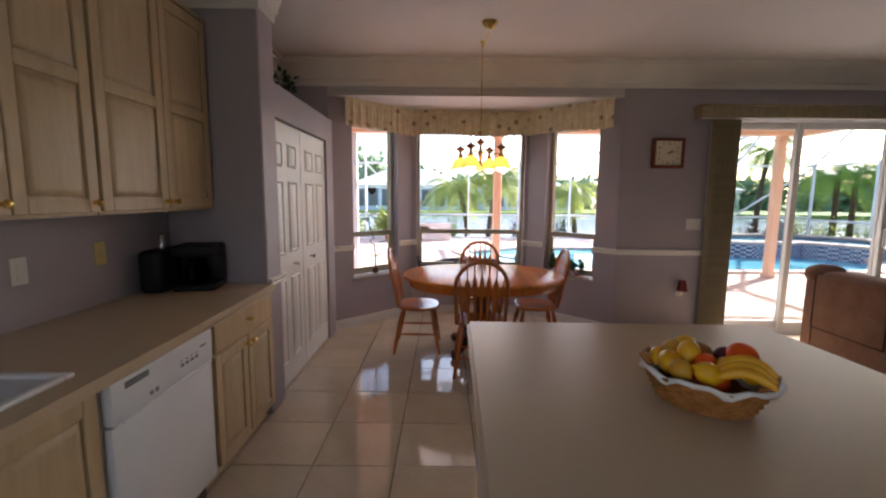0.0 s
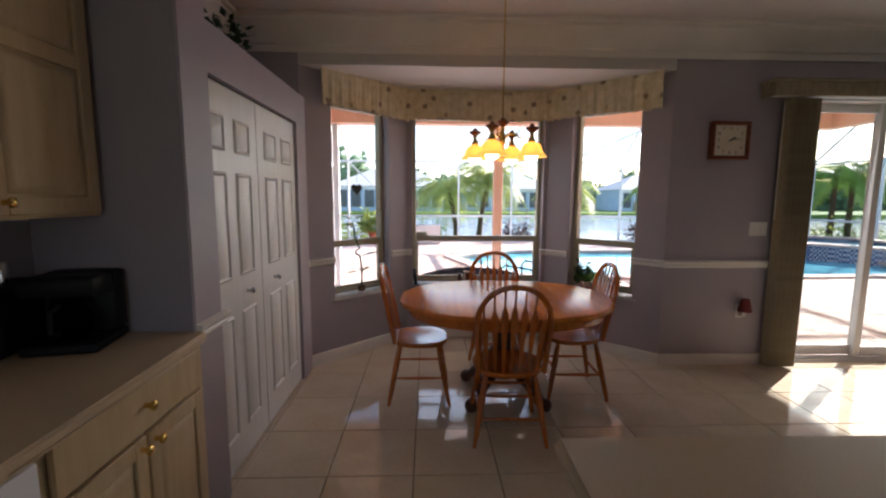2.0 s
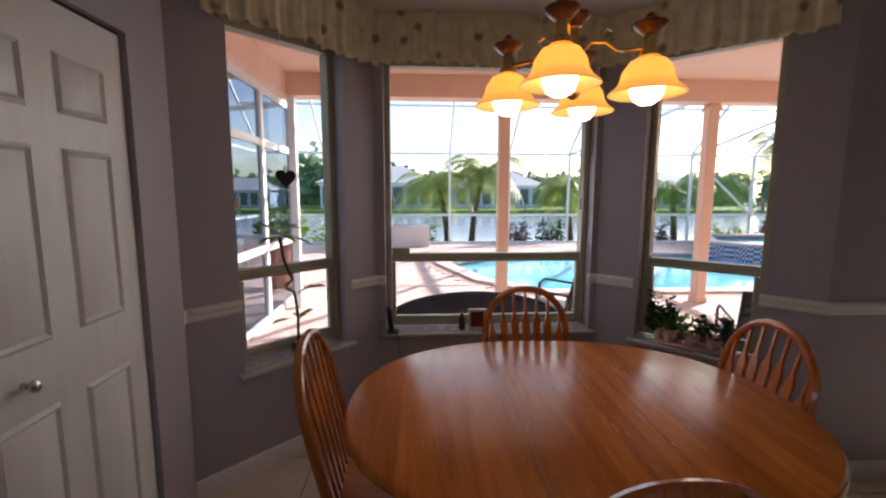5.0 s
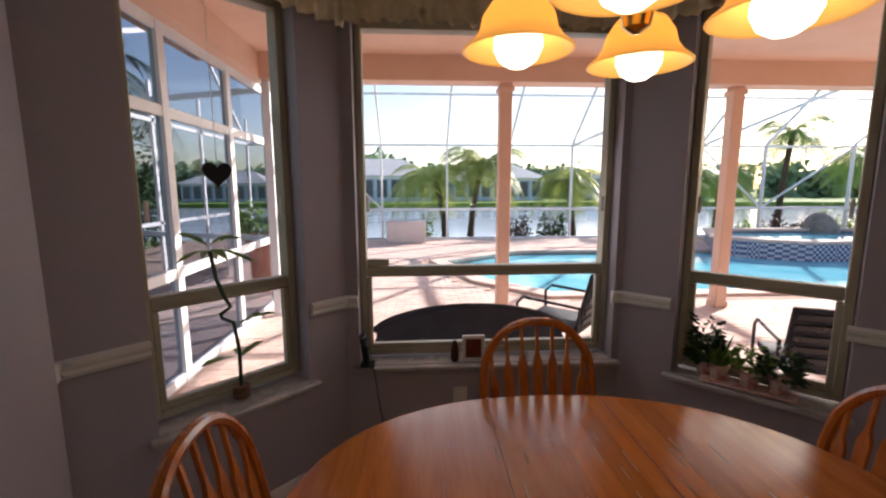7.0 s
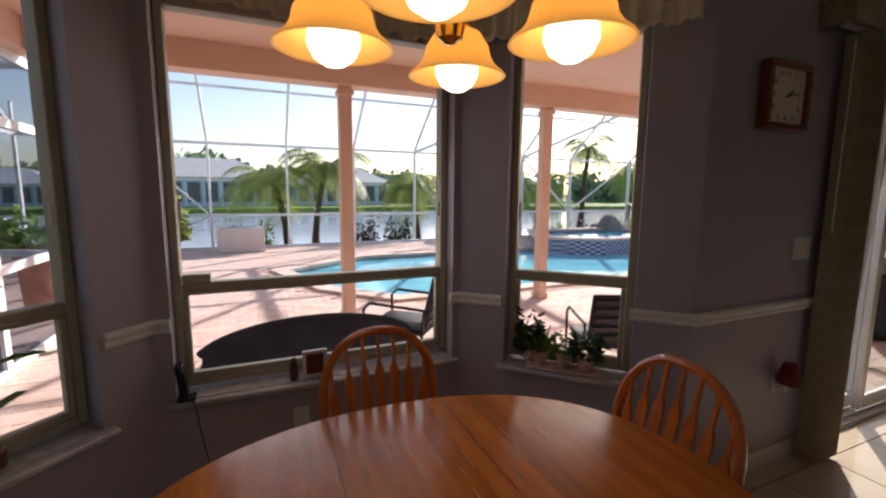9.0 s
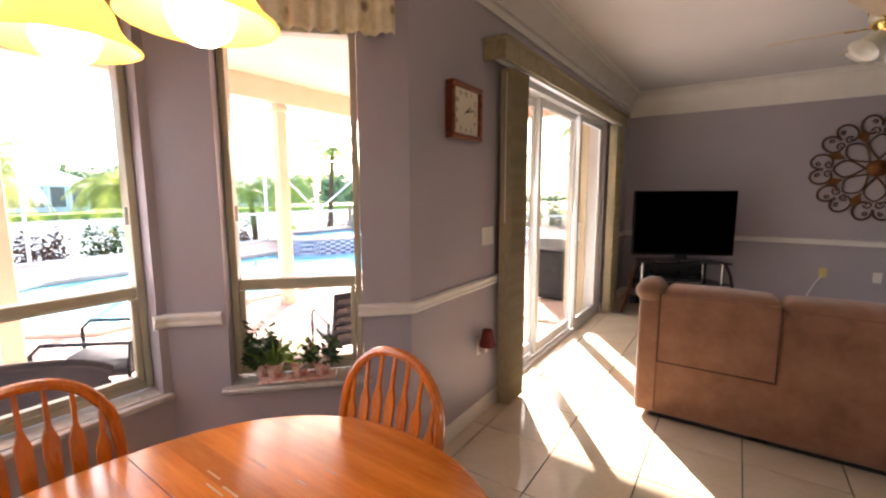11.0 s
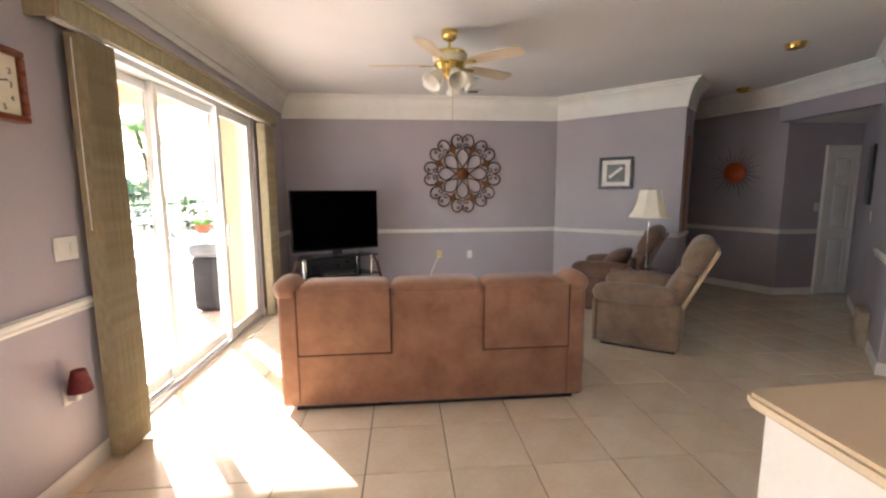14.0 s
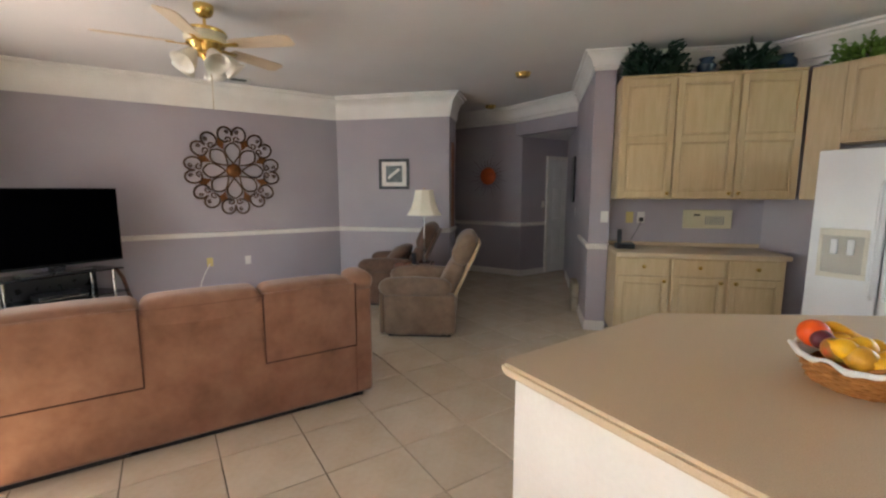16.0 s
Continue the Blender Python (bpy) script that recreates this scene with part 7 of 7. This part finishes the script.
part("back_panel", bm, COVER, bn, at=Matrix.Rotation(radians(90), 4, "X"))
bm = BM()
box(bm, -0.78, 0.02, 0.20, 0.78, 0.52, 0.24, 0.01)
part("seat", bm, COVER, bn)
for x in (-0.74, 0.74):
    for y in (0.0, 0.48):
        bm = BM()
        box(bm, x - 0.03, y - 0.03, 0, x + 0.03, y + 0.03, 0.20 if y else 0.36, 0.005)
        part("leg", bm, COVER, bn)


def sling_chair(at):
    c = thing("patio_chair", "dark sling patio chair with metal arms", "chair", "patio chairs", at)
    bm = BM()
    box(bm, -0.26, -0.02, 0, 0.26, 0.02, 0.50, 0.02, m=Matrix.Translation((0, -0.24, 0.40)) @ Matrix.Rotation(radians(14), 4, "X"), seg=2)
    back = part("back", bm, MESH, c)
    for i in range(5):
        bm = BM()
        box(bm, -0.235, -0.034, 0.05 + 0.09 * i, 0.235, -0.018, 0.105 + 0.09 * i, 0.006, m=Matrix.Translation((0, -0.24, 0.40)) @ Matrix.Rotation(radians(14), 4, "X"))
        part("slat", bm, BLACK, back)
    bm = BM()
    box(bm, -0.26, -0.26, 0.36, 0.26, 0.28, 0.42, 0.02, seg=2)
    part("seat", bm, MESH, c)
    for s in (-1, 1):
        bm = BM()
        tube(bm, [(s * 0.29, -0.30, 0.0), (s * 0.29, -0.26, 0.35), (s * 0.29, -0.28, 0.60), (s * 0.29, 0.22, 0.62), (s * 0.29, 0.28, 0.56), (s * 0.29, 0.27, 0.0)], 0.014, 7)
        part("arm_frame", bm, BLACK, c)
    return c


pchair = sling_chair(pose(1.27, 6.65, G, 0, 0, 48))
copy_thing(pchair, pose(2.76, 5.74, G, 0, 0, -24) @ Matrix.Scale(0.9, 4))
# covered grill and loungers seen through the sliding door
gr = thing("grill", "covered charcoal gas grill on the lanai", "grill", at=pose(6.46, 5.17, G))
bm = BM()
cushion(bm, -0.27, -0.24, 0.02, 0.27, 0.24, 0.74, 0.05, puff=0.02)
part("cover", bm, COVER, gr, smooth=60)
bm = BM()
cushion(bm, -0.30, -0.26, 0.735, 0.30, 0.26, 0.92, 0.07, puff=0.02)
part("hood", bm, material("pale_grey_hood", rgb(124, 132, 142), 0.7, second=rgb(100, 108, 118), scale=5), gr, "paler blue-grey top of the grill", smooth=60)


def lounger(at):
    c = thing("sun_lounger", "white framed sun lounger with a grey sling", "lounger", "sun loungers", at)
    for s in (-1, 1):
        bm = BM()
        tube(bm, [(s * 0.3, -0.95, 0.32), (s * 0.3, 0.35, 0.34), (s * 0.3, 0.95, 0.85)], 0.022, 7)
        part("rail", bm, CAGE, c)
        for y in (-0.8, 0.3):
            bm = BM()
            tube(bm, [(s * 0.3, y, 0.33), (s * 0.3, y + 0.05, 0.0)], 0.02, 7)
            part("leg", bm, CAGE, c)
    bm = BM()
    box(bm, -0.29, -0.94, 0.325, 0.29, 0.35, 0.34)
    box(bm, -0.29, 0.0, -0.006, 0.29, 0.78, 0.006, m=Matrix.Translation((0, 0.35, 0.335)) @ Matrix.Rotation(radians(40), 4, "X"))
    part("sling", bm, material("pale_sling", rgb(196, 202, 210), 0.8), c)
    return c


lg = lounger(pose(10.6, 8.0, G, 0, 0, 60))
copy_thing(lg, pose(11.8, 9.0, G, 0, 0, 60))
copy_thing(lg, pose(-3.2, 11.2, G, 0, 0, -160))
pt = thing("patio_table", "small white patio side table", "side table", at=pose(12.2, 7.9, G))
bm = BM()
lathe(bm, [(0.3, 0.50), (0.32, 0.51), (0.32, 0.53), (0.3, 0.535)], 24)
part("top", bm, CAGE, pt)
for i in range(3):
    bm = BM()
    tube(bm, [(0.2 * math.cos(2.1 * i), 0.2 * math.sin(2.1 * i), 0.5), (0.28 * math.cos(2.1 * i), 0.28 * math.sin(2.1 * i), 0)], 0.015, 6)
    part("leg", bm, CAGE, pt)
pot_plant("potted_plant", pose(12.2, 7.9, G + 0.536), "green plant in a terracotta bowl on the patio table", 120, 0.14, 0.14, 0.2, 0.1, 51, LEAF, (0.2, 0.2), TERRA)


# palms
def palm(at, height, crown, seed, label, mat=LEAFPALE, lean=0.3, fronds=20):
    rnd = random.Random(seed)
    p = thing("palm_tree", label, "palm tree", "garden palms", at)
    bend = Vector((rnd.uniform(-lean, lean), rnd.uniform(-lean, lean) * 0.5, 0))
    bm = BM()
    tube(bm, [Vector((0, 0, 0)) + bend * (f * f) + Vector((0, 0, height * f)) for f in (0, 0.15, 0.4, 0.7, 0.9, 1.0)], [0.16, 0.12, 0.10, 0.09, 0.10, 0.06], 9)
    part("trunk", bm, BARK, p)
    top = bend + Vector((0, 0, height))
    bm = BM()
    for i in range(fronds):
        a, up = 2.399 * i + rnd.uniform(-0.2, 0.2), rnd.uniform(0.0, 1.45)
        L = crown * rnd.uniform(0.8, 1.15)
        out, pts = Vector((math.cos(a), math.sin(a), 0)), []
        for j in range(9):
            f = j / 8
            pts.append(top + out * (L * f * (1 - 0.15 * f)) + Vector((0, 0, L * (up * f * 0.75 - 0.95 * f * f))))
        side = Vector((-out.y, out.x, 0))
        for j in range(8):
            for sub in (0.0, 0.2, 0.4, 0.6, 0.8):
                q = pts[j].lerp(pts[j + 1], sub)
                f = (j + sub) / 8
                ll = L * 0.34 * (math.sin(math.pi * (0.12 + 0.85 * f)) ** 0.7)
                d = (pts[j + 1] - pts[j]).normalized()
                for s in (-1, 1):
                    tip = q + side * s * ll * 0.8 + d * ll * 0.55 - Vector((0, 0, ll * rnd.uniform(0.2, 0.55)))
                    w = d * (0.011 + 0.004 * L)
                    bm.faces.new([bm.verts.new(v) for v in (q - w, tip, q + w)])
    part("crown", bm, mat, p, smooth=None)


palm(pose(1.0, 17.6, -0.45), 2.2, 1.9, 1, "short green palm on the lake bank", lean=0.5, fronds=26)
palm(pose(1.9, 17.9, -0.45), 2.7, 1.9, 2, "short green palm on the lake bank", lean=0.5, fronds=26)
palm(pose(5.6, 18.0, -0.45), 2.2, 1.6, 3, "short green palm on the lake bank", lean=0.6, fronds=24)
palm(pose(9.2, 17.4, -0.45), 2.1, 1.6, 4, "short green palm behind the spa", LEAF, 0.7, 24)
palm(pose(10.6, 17.6, -0.45), 2.3, 1.7, 5, "short green palm behind the spa", LEAF, 0.9, 24)
palm(pose(12.9, 17.6, -0.45), 3.9, 1.5, 6, "tall green palm behind the spa", LEAF, 0.9, 20)
palm(pose(15.6, 17.0, -0.45), 2.9, 1.7, 7, "green palm behind the spa", LEAF, 0.8, 20)
palm(pose(20.5, 13.5, -0.2), 4.4, 2.2, 8, "tall green palm beyond the enclosure", LEAF, 0.7, 22)
palm(pose(16.2, 16.9, -0.45), 3.0, 1.8, 9, "green palm beyond the enclosure", LEAF, 0.7, 22)
palm(pose(-6.6, 12.0, -0.2), 4.0, 2.2, 10, "tall palm beside the enclosure", LEAFDARK, 0.6, 20)
palm(pose(-6.2, 9.4, -0.2), 5.0, 2.1, 12, "tall palm beside the enclosure", LEAFDARK, 0.5, 20)
palm(pose(22.5, 9.5, -0.2), 5.0, 2.3, 14, "tall palm beyond the enclosure", LEAF, 0.6, 20)


def bush(at, rx, ry, rz, count, size, seed, mat, label, name="shrub"):
    b_ = thing(name, label, "shrub", "garden shrubs", at)
    bm = BM()
    leaf_clump(bm, count, rx, ry, rz, size, seed)
    part("foliage", bm, mat, b_, smooth=None)
    bm = BM()
    for i in range(5):
        a = 1.3 * i + seed
        tube(bm, [(0, 0, 0), (0.3 * rx * math.cos(a), 0.3 * ry * math.sin(a), rz * 0.5), (0.6 * rx * math.cos(a), 0.6 * ry * math.sin(a), rz * 0.85)], [0.02, 0.014, 0.006], 5)
    part("stems", bm, BARK, b_)


for i, (x, y, rx, rz, mat, label) in enumerate(((3.3, 17.3, 0.5, 1.0, PURPLE, "burgundy shrub on the bank"), (4.6, 17.2, 0.45, 1.1, LEAFDARK, "dark green shrub on the bank"), (0.0, 17.4, 0.6, 0.9, LEAF, "green shrub on the bank"),
        (8.2, 17.0, 0.6, 0.9, PURPLE, "burgundy shrub behind the spa"), (10.9, 16.9, 0.8, 0.8, LEAF, "green shrub behind the spa"), (12.6, 16.8, 0.8, 0.9, PURPLE, "burgundy shrub behind the spa"), (14.4, 16.8, 0.9, 1.1, LEAFPALE, "bright green shrub behind the spa"),
        (16.8, 16.9, 1.0, 1.2, LEAF, "green shrub behind the spa"), (-2.9, 17.2, 0.7, 0.9, LEAFPALE, "bright green shrub on the bank"))):
    bush(pose(x, y, -0.45), rx, rx * 0.7, rz, 900, 0.12, 60 + i, mat, label)
for i in range(7):
    bush(pose(20.5 + 0.5 * (i % 2), 3.5 + 1.9 * i, -0.3), 1.2, 1.25, 2.4, 3000, 0.11, 80 + i, LEAFDARK, "clipped dark green hedge beyond the enclosure", "hedge")
for i in range(5):
    bush(pose(-8.2, 6.0 + 2.2 * i, -0.3), 1.3, 1.3, 3.6 + 1.0 * (i % 2), 4200, 0.15, 90 + i, LEAFDARK, "dense green trees beside the enclosure", "hedge")

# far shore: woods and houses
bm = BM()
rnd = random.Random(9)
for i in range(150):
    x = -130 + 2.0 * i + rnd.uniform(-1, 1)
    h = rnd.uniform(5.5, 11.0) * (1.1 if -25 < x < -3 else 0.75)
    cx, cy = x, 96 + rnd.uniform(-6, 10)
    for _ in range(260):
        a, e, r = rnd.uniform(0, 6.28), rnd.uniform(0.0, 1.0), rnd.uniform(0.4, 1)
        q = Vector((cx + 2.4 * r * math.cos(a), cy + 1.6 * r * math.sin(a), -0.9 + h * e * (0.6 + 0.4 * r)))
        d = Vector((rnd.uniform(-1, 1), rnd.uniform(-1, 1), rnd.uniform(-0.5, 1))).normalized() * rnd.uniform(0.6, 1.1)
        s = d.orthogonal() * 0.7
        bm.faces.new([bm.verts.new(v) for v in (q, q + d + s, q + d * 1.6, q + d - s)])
# Haze over the distance is put into the pale leaf colour.
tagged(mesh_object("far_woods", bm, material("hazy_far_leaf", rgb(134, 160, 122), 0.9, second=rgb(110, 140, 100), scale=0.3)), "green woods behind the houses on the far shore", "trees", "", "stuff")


def far_house(at, wide, label):
    hs_ = thing("house", label, "house", "far houses", at)
    bm = BM()
    box(bm, -wide / 2, 0, 0, wide / 2, 9, 3.0)
    part("wall", bm, WALLBLUE, hs_)
    bm = BM()
    lo = [bm.verts.new(v) for v in ((-wide / 2 - 0.6, -0.6, 3.0), (wide / 2 + 0.6, -0.6, 3.0), (wide / 2 + 0.6, 9.6, 3.0), (-wide / 2 - 0.6, 9.6, 3.0))]
    hi = [bm.verts.new(v) for v in ((-wide / 2 + 3.6, 4.5, 5.2), (wide / 2 - 3.6, 4.5, 5.2))]
    for f in ((lo[0], lo[1], hi[1], hi[0]), (lo[1], lo[2], hi[1]), (lo[2], lo[3], hi[0], hi[1]), (lo[3], lo[0], hi[0])):
        bm.faces.new(f)
    part("roof", bm, ROOFWHITE, hs_, smooth=None)
    n = int(wide / 1.6)
    for i in range(n):
        x = -wide / 2 + (i + 0.5) * wide / n
        bm = BM()
        box(bm, x - 0.55, -0.05, 0.5, x + 0.55, -0.01, 2.5)
        w_ = part("window", bm, DARKGLASS, hs_, smooth=None)
        bm = BM()
        box(bm, x - 0.80, -0.12, 0.0, x - 0.70, -0.02, 2.7)
        part("mullion", bm, CAGE, w_, smooth=None)
    bm = BM()
    box(bm, -wide / 2 - 0.2, -0.15, 2.65, wide / 2 + 0.2, -0.012, 2.95)
    part("fascia", bm, CAGE, hs_, smooth=None)


far_house(pose(-6.5, 74, -0.9) @ Matrix.Scale(1.4, 4), 13, "pale blue house with a screened porch across the lake")
far_house(pose(14.5, 78, -0.9) @ Matrix.Scale(1.3, 4), 12, "pale blue house across the lake")
far_house(pose(44, 78, -0.9) @ Matrix.Scale(1.3, 4), 14, "pale house across the lake")
far_house(pose(-32, 78, -0.9), 14, "pale house across the lake")

# ---- floor tiles and pavers, last ----
def clip(poly, region):
    """Cuts a polygon to a convex region given counter-clockwise."""
    out = list(poly)
    for i in range(len(region)):
        a, b = region[i], region[(i + 1) % len(region)]
        inside = lambda p: (b[0] - a[0]) * (p[1] - a[1]) - (b[1] - a[1]) * (p[0] - a[0]) >= 0
        res = []
        for j in range(len(out)):
            p, q = out[j], out[(j + 1) % len(out)]
            ip, iq = inside(p), inside(q)
            if ip:
                res.append(p)
            if ip != iq:
                d1 = (b[0] - a[0]) * (p[1] - a[1]) - (b[1] - a[1]) * (p[0] - a[0])
                d2 = (b[0] - a[0]) * (q[1] - a[1]) - (b[1] - a[1]) * (q[0] - a[0])
                f = d1 / (d1 - d2)
                res.append((p[0] + (q[0] - p[0]) * f, p[1] + (q[1] - p[1]) * f))
        out = res
        if len(out) < 3:
            return []
    return out


PITCH, GAP = 0.457, 0.006
X0, Y0 = -0.6858, 1.95
main = [(XW, -5.0), (7.9, -5.0), (7.9, YN + 0.02), (XW, YN + 0.02)]
bay = [(-1.17, YN + 0.02), (1.87, YN + 0.02), (1.065, 5.15), (-0.365, 5.15)]
bm_t = BM()
prism(bm_t, [(-PITCH / 2 + GAP / 2, -PITCH / 2 + GAP / 2), (PITCH / 2 - GAP / 2, -PITCH / 2 + GAP / 2), (PITCH / 2 - GAP / 2, PITCH / 2 - GAP / 2), (-PITCH / 2 + GAP / 2, PITCH / 2 - GAP / 2)], -0.011, 0.0)
bmesh.ops.bevel(bm_t, geom=[e for e in bm_t.edges if all(v.co.z > -0.001 for v in e.verts)], offset=0.0015, segments=1, affect="EDGES")
tile_mesh = bpy.data.meshes.new("tile")
bm_t.to_mesh(tile_mesh)
bm_t.free()
tile_mesh.materials.append(TILE)
rest = BM()
count = 0
cells = []
for i in range(-4, 21):
    for j in range(-17, 9):
        cells.append((i, j))
cells.sort(key=lambda c: (X0 + PITCH * c[0] - 1.6) ** 2 + (Y0 + PITCH * c[1] - 2.2) ** 2)
for i, j in cells:
    x, y = X0 + PITCH * (i + 0.5), Y0 + PITCH * (j + 0.5)
    h = PITCH / 2 - GAP / 2
    square = [(x - h, y - h), (x + h, y - h), (x + h, y + h), (x - h, y + h)]
    for region in (main, bay):
        cut = clip(square, region)
        if len(cut) < 3:
            continue
        full = all(abs(px - x) > h - 1e-6 and abs(py - y) > h - 1e-6 for px, py in cut) and len(cut) == 4
        if count < 290 and full:
            t_ = new("tile", tile_mesh)
            t_.parent = floor
            t_.location = (x, y, 0)
            count += 1
        else:
            prism(rest, cut, -0.011, 0.0)
far_tiles = mesh_object("tile_rest", rest, TILE)
far_tiles.parent = floor
tagged(far_tiles, kind="stuff")

# pavers of the deck, laid in staggered rows
def in_pool(x, y, grow=0.3):
    c = Vector((4.9, 11.3))
    p = c + (Vector((x, y)) - c) * (1 - grow / max(0.5, (Vector((x, y)) - c).length))
    inside = False
    for (ax, ay), (bx, by) in zip(POOL, POOL[1:] + POOL[:1]):
        if (ay > p.y) != (by > p.y) and p.x < (bx - ax) * (p.y - ay) / (by - ay) + ax:
            inside = not inside
    return inside


PL, PW = 0.22, 0.11
bm_p = BM()
box(bm_p, -PL / 2 + 0.003, -PW / 2 + 0.003, -0.018, PL / 2 - 0.003, PW / 2 - 0.003, 0.0, 0.003)
paver_mesh = bpy.data.meshes.new("paver")
bm_p.to_mesh(paver_mesh)
bm_p.free()
paver_mesh.materials.append(PAVER)
verts, faces = [], []
count = 0
rnd = random.Random(2)
row = 0
y = 4.62
while y < 16.0:
    x = -3.6 + (PL / 2 if row % 2 else 0)
    while x < (13.5 if y < 9.2 else 8.5):
        bayside = y < 5.45 and -1.4 < x < 2.1
        if not in_pool(x, y) and not bayside:
            z = G + rnd.uniform(-0.002, 0.002)
            if count < 280 and -1.2 < x < 2.3 and 5.5 < y < 8.6:
                p_ = new("paver", paver_mesh)
                p_.parent, p_.location = patio, (x, y, z)
                count += 1
            else:
                b0 = len(verts)
                hx, hy = PL / 2 - 0.003, PW / 2 - 0.003
                verts += [(x - hx, y - hy, z), (x + hx, y - hy, z), (x + hx, y + hy, z), (x - hx, y + hy, z)]
                verts += [(x - hx - 0.002, y - hy - 0.002, z - 0.018), (x + hx + 0.002, y - hy - 0.002, z - 0.018), (x + hx + 0.002, y + hy + 0.002, z - 0.018), (x - hx - 0.002, y + hy + 0.002, z - 0.018)]
                faces += [(b0, b0 + 1, b0 + 2, b0 + 3)] + [(b0 + k_, b0 + 4 + k_, b0 + 4 + (k_ + 1) % 4, b0 + (k_ + 1) % 4) for k_ in range(4)]
        x += PL
    y += PW
    row += 1
pm = bpy.data.meshes.new("paver_rest")
pm.from_pydata(verts, [], faces)
pm.materials.append(PAVER)
pr_ = new("paver_rest", pm)
pr_.parent = patio
tagged(pr_, kind="stuff")
